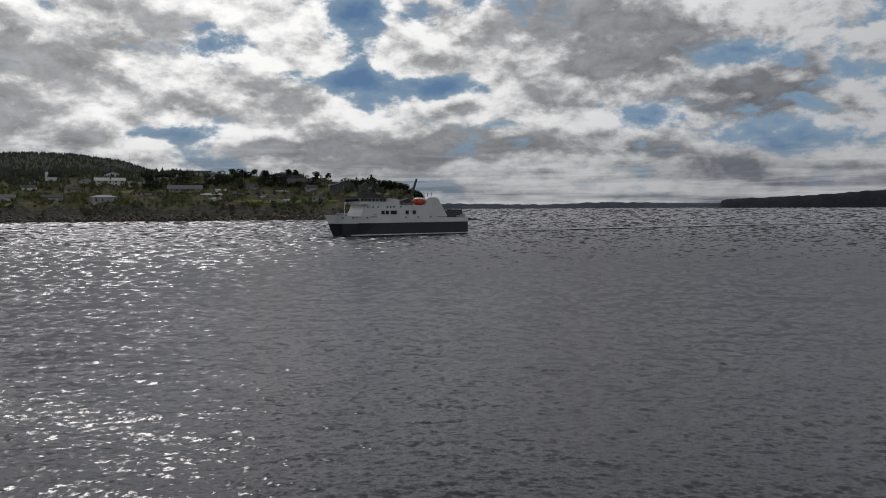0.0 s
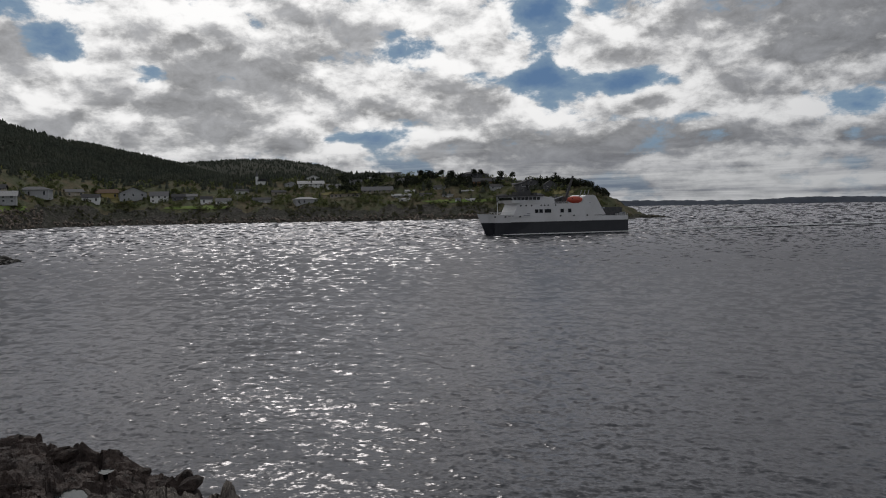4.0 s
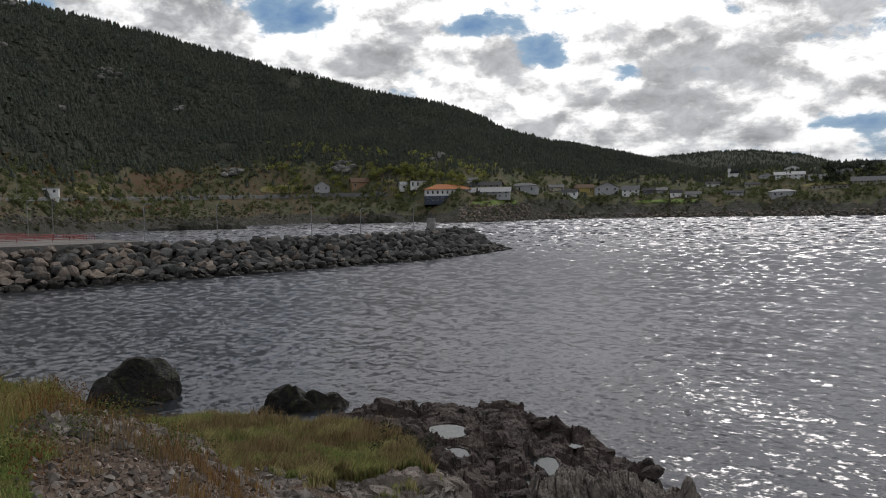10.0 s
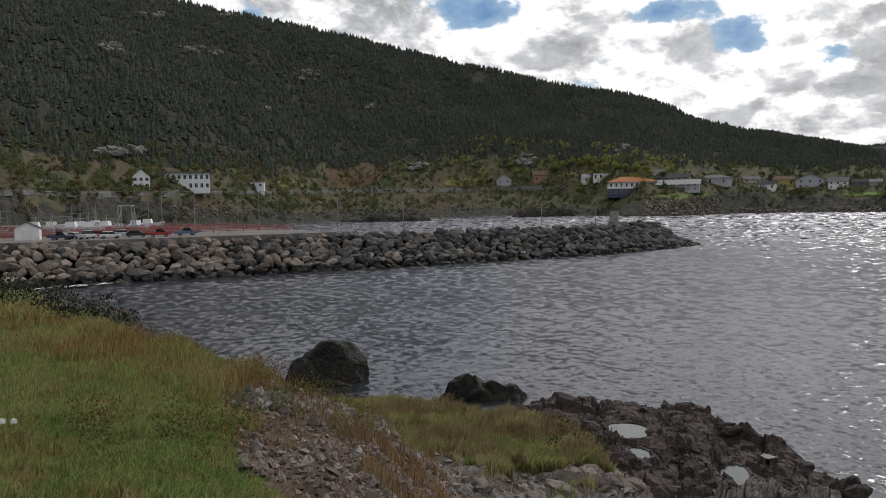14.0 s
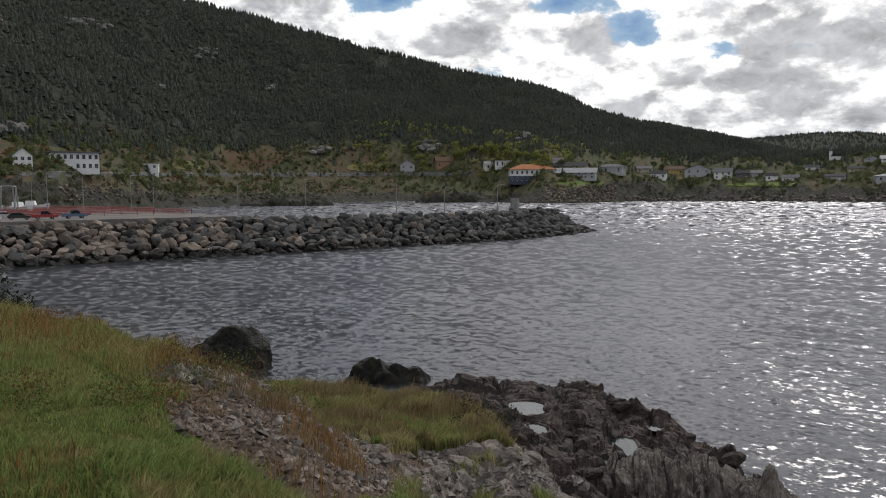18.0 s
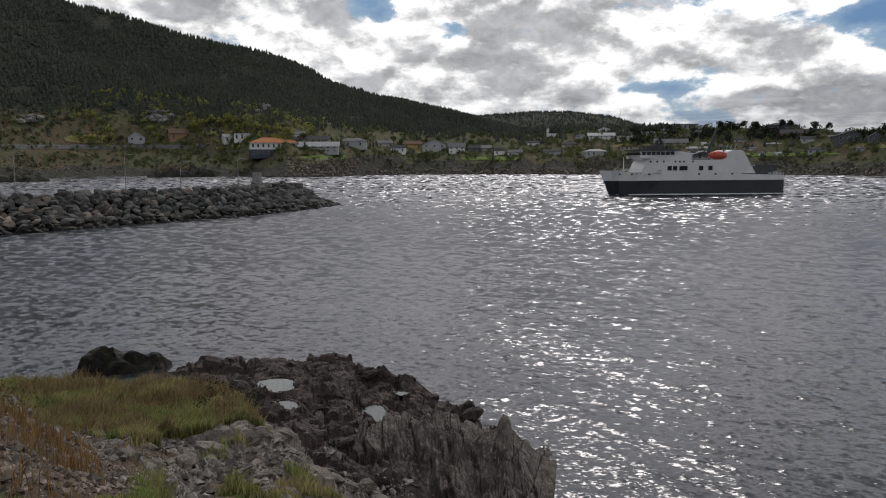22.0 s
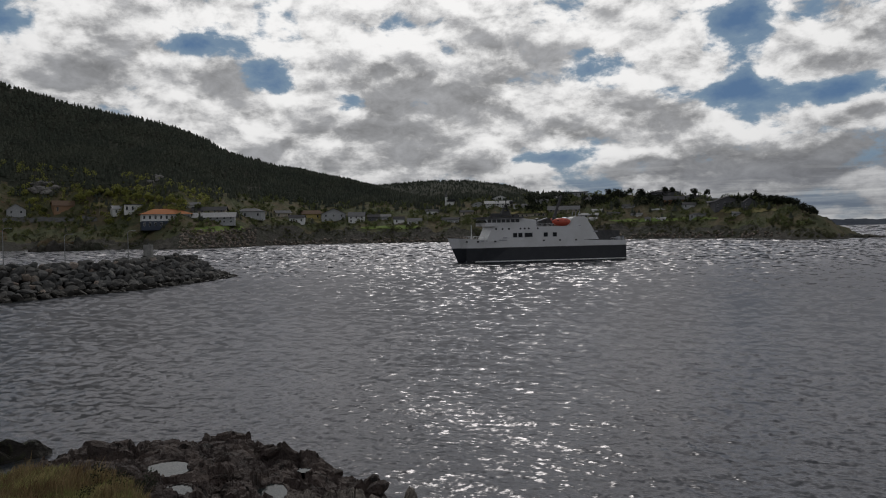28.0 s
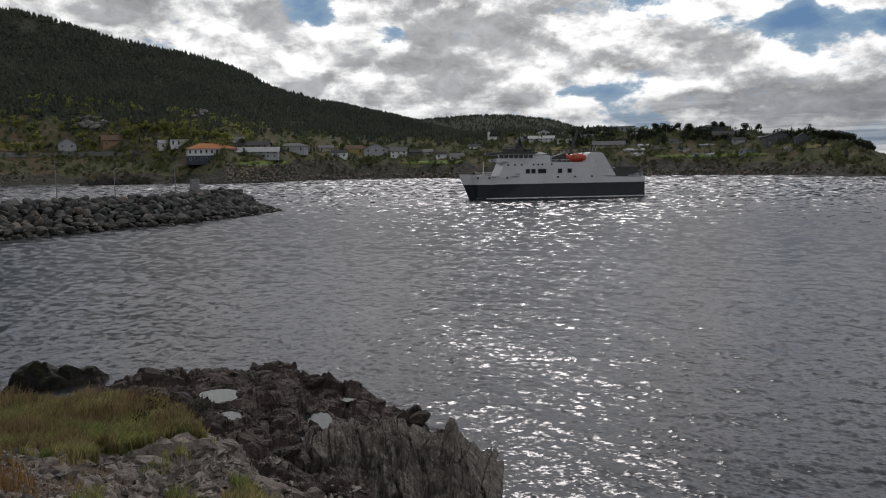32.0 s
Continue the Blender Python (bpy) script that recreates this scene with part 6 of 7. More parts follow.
def rock_set(n, mat, seed, sub=2, sharp=1.0, rough=0.35):
    out = []
    for i in range(n):
        bm = bmesh.new()
        rock_mesh(bm, seed + i, 1, 0.75, 0.55, sub=sub, rough=rough, sharp=sharp)
        me = bpy.data.meshes.new("rock")
        bm.to_mesh(me)
        bm.free()
        me.materials.append(M[mat])
        out.append(me)
    return out


def scatter_rocks():
    rs = random.Random(21)
    grey, dark = rock_set(9, "shore_rock", 300, 2, 1.0, 0.15), rock_set(9, "tide_rock", 320, 2, 1.0, 0.2)
    made = 0
    while made < 300:
        az, r = rs.uniform(-65, -26), rs.uniform(13, 52) if rs.random() < 0.5 else rs.uniform(13, 29)
        x, y = polar(az, r).xy
        xa, ya = np.array([x]), np.array([y])
        upper = -66 < az < -46 and 14 < r < 30 and rs.random() < 0.6 and gravelly(xa, ya)[0] < 0.6
        if (rockiness(xa, ya)[0] < 0.7 and not upper) or pool_shape(xa, ya)[0][0] < 2.2 or (az > -42 and 27.5 < r < 37):
            continue
        z = float(ground_z(xa, ya)[0])
        if z < -0.5:
            continue
        low = r > 33 or (az > -46 and r > 28)
        s = rs.uniform(0.25, 0.75) if low else rs.uniform(0.16, 0.5) * (1.6 if rs.random() < 0.15 else 1.0)
        ob = new("rock", (dark if low else grey)[rs.randrange(9)])
        ob.matrix_world = Matrix.Translation((x, y, z - s * 0.12)) @ pose(0, 0, 0, rs.uniform(-18, 18), rs.uniform(-18, 18), 30 + rs.uniform(-40, 40)) @ Matrix.Diagonal((s * rs.uniform(0.9, 1.8), s, s, 1))
        tagged(ob, "dark wet ledge rock on the tidal shore" if low else "weathered grey rock on the upper shore", "rock", "shore rocks")
        made += 1


scatter_rocks()


def rubble():
    """Angular stones spilled along the edge of the gravel bank."""
    rs = random.Random(33)
    shapes = rock_set(8, "rubble", 400, 1, 1.0, 0.2)
    bank = tagged(new("rubble_bank"), "bank of loose angular pale grey stones", "rubble")
    for i in range(300):
        u = rs.random()
        az = -69.8 + 12.5 * u - abs(rs.gauss(0, 1.3)) + 0.6
        r = 11.0 + 6.6 * u + rs.gauss(0.5, 0.9)
        x, y = polar(az, r).xy
        z = float(ground_z(np.array([x]), np.array([y]))[0])
        s = rs.uniform(0.05, 0.12) * (1 + 1.6 * u * rs.random())
        ob = new("stone", shapes[rs.randrange(8)])
        ob.matrix_world = Matrix.Translation((x, y, z + s * 0.25)) @ pose(0, 0, 0, rs.uniform(-50, 50), rs.uniform(-50, 50), rs.uniform(0, 360)) @ Matrix.Diagonal((s * rs.uniform(0.8, 1.6), s * 1.1, s, 1))
        ob.parent = bank
    # small gravel over the eroded slope, with a few pale larger stones, and more rubble behind the crest
    def loose(name, label, mat, n, az0, az1, r0, r1, keep, lo, hi, seed):
        q = np.random.RandomState(seed)
        az, r = q.uniform(az0, az1, n * 6), q.uniform(r0, r1, n * 6)
        x, y = r * np.sin(np.radians(az)), r * np.cos(np.radians(az))
        ok = keep(x, y, az, r, q.rand(n * 6))
        x, y = x[ok][:n], y[ok][:n]
        z = ground_z(x, y)
        m = len(x)
        s = lo + (hi - lo) * q.rand(m) ** 2.5
        octa = np.array([(1, 0, 0), (0, 1, 0), (-1, 0, 0), (0, -1, 0), (0, 0, 0.8), (0, 0, -0.6)], float)
        c = octa[None] * q.uniform(0.55, 1.3, (m, 6, 1)) + q.normal(size=(m, 6, 3)) * 0.22
        a = q.rand(m)[:, None] * 6.28
        v = np.stack([c[..., 0] * np.cos(a) - c[..., 1] * np.sin(a), c[..., 0] * np.sin(a) + c[..., 1] * np.cos(a), c[..., 2] + 0.25], -1) * s[:, None, None] + np.stack([x, y, z], -1)[:, None]
        f = np.array([(0, 1, 4), (1, 2, 4), (2, 3, 4), (3, 0, 4), (1, 0, 5), (2, 1, 5), (3, 2, 5), (0, 3, 5)])
        f = (np.arange(m)[:, None, None] * 6 + f[None]).reshape(-1, 3)
        tagged(mesh_np(name, v.reshape(-1, 3), f, [M[mat]], smooth=False), label, "gravel", kind="stuff")

    on = lambda x, y, az, r, q: gravelly(x, y) > q
    loose("gravel_stones", "small angular gravel on the eroded bank", "pebble", 15000, -84, -52, 5, 25, on, 0.010, 0.045, 1)
    loose("pale_stones", "pale larger stones strewn over the eroded bank", "rubble_i", 900, -82, -56, 6, 22, on, 0.02, 0.075, 2)
    crest = lambda x, y, az, r, q: np.abs(az + 69.9 - (r - 11.0) * 1.9) < 1.9 * (0.25 + q)
    loose("crest_rubble", "grey angular rubble along the crest of the bank", "rubble_i", 5200, -76, -52, 9, 24, crest, 0.03, 0.15, 3)
    loose("ledge_rubble", "grey broken stones between the ledges", "rubble_i", 2600, -62, -36, 13, 29, lambda x, y, az, r, q: ledge(x, y) > 0.3 + 0.5 * q, 0.05, 0.20, 4)


M["rubble"] = material("pale_rubble", (0.25, 0.23, 0.21), 0.9, (0.15, 0.137, 0.125), 2.0, fine=14.0, bump=0.5, bump_scale=9.0, per_object=0.35)
M["rubble_i"] = material("loose_pale_rubble", (0.25, 0.225, 0.20), 0.9, (0.14, 0.125, 0.112), 3.0, fine=16.0, per_island=0.5)
M["pebble"] = material("gravel_pebbles", (0.23, 0.185, 0.155), 0.9, (0.14, 0.11, 0.09), 4.0, fine=20.0, per_island=0.6)
rubble()


# ---- grass ----
def blades(name, label, n, region, height, width, mat, seed, lean=0.35, clump=1.2):
    """Bent grass blades where region(x, y) allows; each is two segments long."""
    rs = np.random.RandomState(seed)
    az0, az1, r0, r1, test = region
    az = rs.uniform(az0, az1, n * 3)
    r = np.exp(rs.uniform(math.log(r0), math.log(r1), n * 3))
    x, y = r * np.sin(np.radians(az)), r * np.cos(np.radians(az))
    ok = test(x, y, rs.rand(len(x)))
    x, y, r = x[ok][:n], y[ok][:n], r[ok][:n]
    z = ground_z(x, y)
    m = len(x)
    patch = 0.75 + 0.5 * fbm(x / clump, y / clump, seed + 70, 3)
    h = height * np.clip(patch, 0.3, 1.6) * rs.uniform(0.55, 1.25, m)
    a = rs.rand(m) * 6.283
    w = width * rs.uniform(0.6, 1.3, m) * np.clip(r / 9, 1, 3)
    d = np.stack([np.cos(a), np.sin(a)], 1) * (h * lean * rs.uniform(0.3, 1.6, m))[:, None] + np.array([0.10, 0.02]) * h[:, None]
    # blades turn their flat side about the way of sight, as turf does seen from above
    s = np.stack([-np.sin(a + 1.0), np.cos(a + 1.0)], 1) * w[:, None]
    B = np.stack([x, y], 1)
    row = lambda c, k, zz: np.concatenate([c + s * k, zz[:, None]], 1)
    v = np.stack([row(B, -0.5, z - 0.02), row(B, 0.5, z - 0.02), row(B + d * 0.35, -0.4, z + h * 0.62), row(B + d * 0.35, 0.4, z + h * 0.62), row(B + d, 0.0, z + h * 0.95)], 1).reshape(-1, 3)
    i = np.arange(m)[:, None] * 5
    f = np.concatenate([i + np.array([[0, 1, 3]]), i + np.array([[0, 3, 2]]), i + np.array([[2, 3, 4]])], 0)
    ob = mesh_np(name, v, f, [M[mat]], smooth=True)
    tagged(ob, label, "grass", kind="stuff")


M["grass"] = material("green_grass", (0.189, 0.250, 0.076), 0.7, (0.250, 0.262, 0.091), 0.9, third=(0.317, 0.262, 0.122), per_island=0.45, spec=0.15, translucent=0.40)
M["grass_olive"] = material("olive_grass", (0.244, 0.244, 0.085), 0.75, (0.323, 0.250, 0.116), 0.9, third=(0.177, 0.213, 0.068), per_island=0.45, spec=0.15, translucent=0.40)
M["grass_dry"] = material("dry_grass", (0.28, 0.215, 0.115), 0.75, (0.20, 0.140, 0.075), 0.8, per_island=0.45, spec=0.15, translucent=0.35)
M["grass_bench"] = material("shore_grass", (0.232, 0.256, 0.091), 0.75, (0.354, 0.299, 0.146), 0.35, third=(0.171, 0.220, 0.071), per_island=0.45, spec=0.15, translucent=0.42)
M["seed_heads"] = material("rusty_seed_heads", (0.20, 0.105, 0.045), 0.8, (0.27, 0.17, 0.07), 0.8, per_island=0.45, spec=0.1, translucent=0.3)
turf = lambda x, y, q: (rockiness(x, y) < 0.35) & (gravelly(x, y) < q * 0.5)
upper = lambda x, y: np.hypot(x, y) > np.interp(np.degrees(np.arctan2(x, y)), [-100, -84, -78, -70, -66], [15, 11.5, 9.0, 8.0, 7.0])
blades("lawn_grass", "short green turf on the bluff top", 125000, (-100, -44, 3.6, 26, lambda x, y, q: turf(x, y, q) & ((q < 0.8) | ~upper(x, y))), 0.085, 0.009, "grass", 1)
blades("long_grass", "longer green grass along the bluff edge", 34000, (-100, -56, 4.0, 30, lambda x, y, q: turf(x, y, q) & (fbm(x / 1.3, y / 1.3, 81, 3) > 0.12)), 0.17, 0.011, "grass", 2, 0.6, 0.6)
blades("olive_grass", "olive and brown long grass on the edge of the bluff", 34000, (-100, -64, 6.5, 34, lambda x, y, q: turf(x, y, q) & upper(x, y)), 0.26, 0.010, "grass_olive", 11, 0.5, 0.8)
blades("seeding_stalks", "rusty seeding stalks over the turf", 9000, (-100, -60, 4.5, 30, lambda x, y, q: (rockiness(x, y) < 0.15) & (fbm(x / 1.5, y / 1.5, 84, 3) > 0.05) & (upper(x, y) | (q > 0.8))), 0.34, 0.008, "seed_heads", 12, 0.25, 0.8)
blades("dry_stalks", "dry tan stalks along the gravel bank", 8000, (-95, -56, 5.0, 24, lambda x, y, q: (rockiness(x, y) < 0.15) & (gravelly(x, y) > 0.15) & (fbm(x / 1.1, y / 1.1, 82, 3) > 0.28)), 0.34, 0.007, "grass_dry", 3, 0.3)
bench = lambda x, y, q: (rockiness(x, y) < 0.35) & (gravelly(x, y) < 0.4)
blades("shore_grass", "tall tan and green grass on the lower bench", 46000, (-69, -47, 24, 46, bench), 0.60, 0.014, "grass_bench", 4, 0.35, 1.6)
blades("bench_tufts", "tall straw-coloured tufts on the lower bench", 14000, (-69, -47, 26, 46, lambda x, y, q: bench(x, y, q) & (fbm(x / 2.2, y / 2.2, 85, 3) > 0.12)), 0.95, 0.012, "grass_dry", 13, 0.3, 1.2)
blades("bench_green", "lush dark green grass patches on the lower bench", 12000, (-69, -47, 26, 44, lambda x, y, q: bench(x, y, q) & (fbm(x / 2.6, y / 2.6, 86, 3) < -0.15)), 0.55, 0.018, "grass", 14, 0.4, 1.5)
blades("ledge_grass", "tan grass tufts between the shore rocks", 22000, (-66, -40, 11, 30, lambda x, y, q: (fbm(x / 1.3, y / 1.3, 83, 3) > 0.20) & (rockiness(x, y) < 0.95) & (gravelly(x, y) < 0.6)), 0.42, 0.012, "grass_bench", 5, 0.45, 1.0)
blades("cove_grass", "rough grass on the slope above the cove", 14000, (-100, -70, 24, 90, lambda x, y, q: rockiness(x, y) < 0.2), 0.55, 0.02, "grass_bench", 6, 0.4, 4.0)


def weed_clumps():
    rs = np.random.RandomState(9)
    spots = [(-76.0, 7.6), (-72.0, 9.5), (-70.5, 10.8), (-69.0, 11.5), (-66.5, 12.5), (-74.5, 11.8), (-78.5, 7.2), (-82.0, 13.5), (-71.2, 9.0), (-88.0, 24), (-86.0, 30), (-90.0, 33), (-92.0, 28), (-84.0, 27), (-50.3, 33.0), (-75.2, 7.0), (-80.0, 6.8), (-83.5, 7.6), (-68.0, 13.2), (-70.0, 12.4), (-67.2, 9.2), (-73.2, 12.2)]
    for i, (az, r) in enumerate(spots):
        p = polar(az, r)
        z = float(ground_z(np.array([p.x]), np.array([p.y]))[0])
        big = r > 22
        s = 0.9 if big else 0.30
        C = rs.normal(size=(10, 3)) * s * np.array([0.8, 0.8, 0.25]) + np.array([p.x, p.y, z + s * 0.55])
        v, f = leaf_cloud(rs, C, np.full(10, s * 0.5), 900 if big else 420, s * (0.10 if big else 0.09))
        ob = mesh_np("bush" if big else "weed", v, f, [M["leaf_dark" if big else ("leaf_rust" if i % 2 else "leaf_near")]], smooth=False)
        tagged(ob, "low dark green bush on the slope above the cove" if big else ("rusty seeding weed on the gravel bank" if i % 2 else "leafy green weed on the gravel bank"), "bush" if big else "weed", "bushes" if big else "weeds", "stuff")


M["leaf_near"] = material("weed_leaves", (0.085, 0.125, 0.030), 0.8, (0.14, 0.14, 0.045), 2.0, fine=9.0, per_island=0.4)
weed_clumps()


def dandelion(az, r, h):
    p = polar(az, r)
    z = float(ground_z(np.array([p.x]), np.array([p.y]))[0])
    thing = tagged(new("dandelion"), "dandelion with a white seed head in the turf", "flower", "dandelions")
    thing.location = (p.x, p.y, z)
    bm = bmesh.new()
    rod(bm, (0, 0, 0), (0.03, 0.01, h), 0.004, n=5)
    part("stem", bm, M["grass"], thing)
    bm = bmesh.new()
    bmesh.ops.create_icosphere(bm, subdivisions=2, radius=0.022, matrix=Matrix.Translation((0.03, 0.01, h + 0.015)))
    for i, v in enumerate(bm.verts):
        v.co += (v.co - Vector((0.03, 0.01, h + 0.015))) * (0.25 if i % 2 else -0.1)
    part("seed_head", bm, M["seed"], thing)


M["seed"] = material("seed_fluff", (0.62, 0.62, 0.58), 0.9, (0.5, 0.5, 0.46), 30.0)
for az, r, h in ((-89.3, 7.0, 0.22), (-88.7, 7.1, 0.20)):
    dandelion(az, r, h)


# ---- ferry ----
def build_ferry():
    ferry = tagged(new("ferry"), "white and black car ferry under way with an orange lifeboat", "ferry")
    st = [(40, 0.15, 10.8, 1.2), (37, 2.0, 10.6, 3.6), (33, 5.0, 10.4, 0.5), (26, 7.8, 10.0, 0), (15, 8.6, 9.6, 0), (-10, 8.6, 9.4, 0), (-28, 8.6, 8.8, 0), (-38, 8.4, 8.6, 0), (-40, 8.0, 8.6, 0)]

    def shell(z0f, z1f, mat, name, grow=0.0):
        bm = bmesh.new()
        prev = None
        for x, w, top, _ in st:
            ring = []
            for z in (z0f(top), z1f(top)):
                flare = 1.0 + 0.012 * (z - 6) if x > 20 else 1.0
                lean = (z - 0.0) * 0.42 if x > 38 else (z * 0.30 if x > 34 else 0.0)
                for sgn in (1, -1):
                    ring.append(bm.verts.new((x - 4.2 * (x > 34) + lean, sgn * (w * flare + grow), z)))
            if prev:
                bm.faces.new((prev[0], prev[2], ring[2], ring[0]))
                bm.faces.new((prev[1], ring[1], ring[3], prev[3]))
                bm.faces.new((prev[2], prev[3], ring[3], ring[2]))
                bm.faces.new((prev[0], ring[0], ring[1], prev[1]))
            else:
                bm.faces.new((ring[0], ring[2], ring[3], ring[1]))
            prev = ring
        bm.faces.new((prev[0], prev[1], prev[3], prev[2]))
        bmesh.ops.recalc_face_normals(bm, faces=bm.faces)
        return part(name, bm, mat, ferry)

    shell(lambda t: -2.0, lambda t: 6.3, M["hull_black"], "lower_hull")
    shell(lambda t: 6.3, lambda t: t, M["hull_white"], "upper_hull", 0.03)
    def add(name, mat, make, parent=ferry, label=""):
        bm = bmesh.new()
        make(bm)
        return part(name, bm, M[mat], parent, label)

    def edge(bm, off=0.15):
        bmesh.ops.bevel(bm, geom=bm.edges[:], offset=off, segments=2, affect="EDGES")

    def house_block(bm):
        prism(bm, [(24.5, 9), (24.5, 10), (22, 15.3), (-20, 15.3), (-20, 9)], -8.4, 8.4)
        edge(bm)

    def bridge_block(bm):
        prism(bm, [(22.5, 15.3), (25.5, 18.6), (25.0, 19.2), (9, 19.2), (2, 18.2), (2, 15.3)], -7.6, 7.6)
        edge(bm)

    sup = add("superstructure", "hull_white", house_block)
    bridge = add("bridge", "hull_white", bridge_block)
    casing = add("funnel_casing", "hull_white", lambda bm: (prism(bm, [(-13, 15), (-14.6, 18.8), (-16, 19.4), (-20, 19.4), (-21.4, 18.8), (-27.2, 9.2), (-13, 9.2)], -7.9, 7.9), edge(bm, 0.2)))
    add("boot_stripe", "red_waterline", lambda bm: [box(bm, -39.5, 30, s * 8.62 - 0.02, s * 8.62 + 0.02, 0.25, 0.75) for s in (-1, 1)], label="pale stripe at the waterline")
    add("rubbing_strake", "ship_dark", lambda bm: [box(bm, -39.8, 26, s * 8.68 - 0.08, s * 8.68 + 0.08, 6.15, 6.45) for s in (-1, 1)])
    # bridge: wings, roof, wheelhouse windows
    add("bridge_roof", "ship_dark", lambda bm: box(bm, 8, 26.4, -9.4, 9.4, 19.2, 19.75), bridge, "dark bridge roof with overhanging wings")
    for s in (-1, 1):
        add("bridge_wing", "hull_white", lambda bm: box(bm, 20.5, 25.2, 7.6 if s > 0 else -9.2, 9.2 if s > 0 else -7.6, 15.9, 17.2), bridge)
    for s in (-1, 1):
        for i in range(7):
            x = 23.2 - i * 2.1
            add("window", "ship_glass", lambda bm: box(bm, x - 0.85, x + 0.85, s * 7.66 - 0.06, s * 7.66 + 0.06, 17.3, 18.7), bridge)
    for i in range(7):
        y = -6.6 + i * 2.2
        add("window", "ship_glass", lambda bm: box(bm, 24.2, 25.45, y - 0.95, y + 0.95, 17.3, 18.55), bridge)
    # saloon windows along both sides
    for s in (-1, 1):
        for x in (12.0, 9.6, 6.7, 5.0, -2.0, -6.2):
            w = add("window", "hull_grey", lambda bm: box(bm, x - 1.0, x + 1.0, s * 8.45 - 0.05, s * 8.45 + 0.05, 10.7, 12.7), sup)
            add("pane", "ship_glass", lambda bm: box(bm, x - 0.85, x + 0.85, s * 8.5 - 0.05, s * 8.5 + 0.05, 10.85, 12.55), w)
        for x in (20.5, 17.6, 14.7, 9.5, 7.6, 5.7, 1.6):
            add("porthole", "ship_glass", lambda bm: rod(bm, (x, s * 8.35, 14.5), (x, s * 8.50, 14.5), 0.42, n=14), sup)
        for x in (33.0, 28.5, 21.0, -1.0, -8.5, -16):
            add("fairlead", "ship_dark", lambda bm: box(bm, x - 0.45, x + 0.45, s * (8.75 if x < 22 else (7.95 if x < 30 else 5.6)) - 0.1, s * (8.75 if x < 22 else (7.95 if x < 30 else 5.6)) + 0.1, 8.8, 9.5))
        # lettering that cannot be read, as plain bars
        for x, z, l in ((17.5, 9.4, 3.4), (16.5, 10.4, 1.8), (24.0, 9.2, 2.0), (26.6, 9.2, 1.6)):
            add("lettering", "hull_grey", lambda bm: box(bm, x - l / 2, x + l / 2, s * 8.72 - 0.03, s * 8.72 + 0.03, z, z + 0.45) if x < 22 else box(bm, x - l / 2, x + l / 2, s * 8.30 - 0.03, s * 8.30 + 0.03, z, z + 0.4))
        for x, z, l in ((-19.5, 13.2, 4.2), (-20.0, 12.2, 3.0), (-19.5, 15.0, 1.0), (-27, 12.4, 2.2)):
            add("emblem", "hull_grey", lambda bm: box(bm, x - l / 2 + 1.5, x + l / 2 + 1.5, s * 7.95 - 0.03, s * 7.95 + 0.03, z, z + 0.6), casing)
        # lifeboat in its davits
        def boat(bm):
            vs = bmesh.ops.create_uvsphere(bm, u_segments=20, v_segments=12, radius=1)["verts"]
            for v in vs:
                v.co = Vector((-9.6 + v.co.x * 4.3, s * 7.6 + v.co.y * 1.6, 17.0 + v.co.z * (1.9 if v.co.z > 0 else 1.9) + (0.25 * v.co.x ** 2)))
        lb = add("lifeboat", "orange", boat, label="orange enclosed lifeboat")
        add("canopy_window", "ship_glass", lambda bm: [box(bm, x, x + 0.8, s * 8.85 - 0.2, s * 8.85 + 0.1, 17.5, 17.9) for x in (-11.5, -9.8, -8.1)], lb)
        for x in (-6.5, -12.7):
            add("davit", "ship_dark", lambda bm: [rod(bm, (x, s * 6.0, 15.3), (x, s * 6.4, 19.4), 0.22), rod(bm, (x, s * 6.4, 19.4), (x, s * 8.2, 19.0), 0.18)])
        add("crane_arm", "hull_grey", lambda bm: [rod(bm, (1.5, s * 6.5, 15.3), (1.5, s * 6.5, 17.6), 0.35), rod(bm, (1.5, s * 6.5, 17.6), (-3.5, s * 6.6, 19.0), 0.25)])
        # rails
        for name, x0, x1, z, y in (("foredeck_rail", 22, 32, 10.2, 7.4), ("upper_rail", 2, -12, 15.3, 8.2), ("stern_rail", -32.5, -39.5, 8.6, 8.3)):
            add(name, "hull_white", lambda bm: [rod(bm, (x0, s * y, z + h), (x1, s * y * (1 if x0 < 20 else 0.72), z + h), 0.06, n=5) for h in (0.5, 1.1)] + [rod(bm, (x0 + (x1 - x0) * i / 6, s * y * (1 if x0 < 20 else 1 - 0.28 * i / 6), z), (x0 + (x1 - x0) * i / 6, s * y * (1 if x0 < 20 else 1 - 0.28 * i / 6), z + 1.1), 0.06, n=5) for i in range(7)])
    # masts, radar, exhaust stack
    add("foremast", "hull_white", lambda bm: rod(bm, (29.5, 0, 10), (29.5, 0, 16.5), 0.28, 0.18))
    add("radar_mast", "ship_dark", lambda bm: [rod(bm, (x, y, 19.7), (13.5, 0, 25.2), 0.4) for x in (11.5, 16.5) for y in (-1.5, 1.5)] + [rod(bm, (13.5, 0, 24.5), (13.5, 0, 28.4), 0.3, 0.2), box(bm, 12.2, 15.6, -1.6, 1.6, 20, 22.4), box(bm, 11.8, 15.2, -1.4, 1.4, 23.0, 23.3), box(bm, 12.6, 14.4, -2.8, 2.8, 25.0, 25.3)], label="dark lattice radar mast")
    add("radar_dome", "ship_dark", lambda bm: bmesh.ops.create_uvsphere(bm, u_segments=14, v_segments=8, radius=0.9, matrix=Matrix.Translation((11.0, 0, 26.4))))
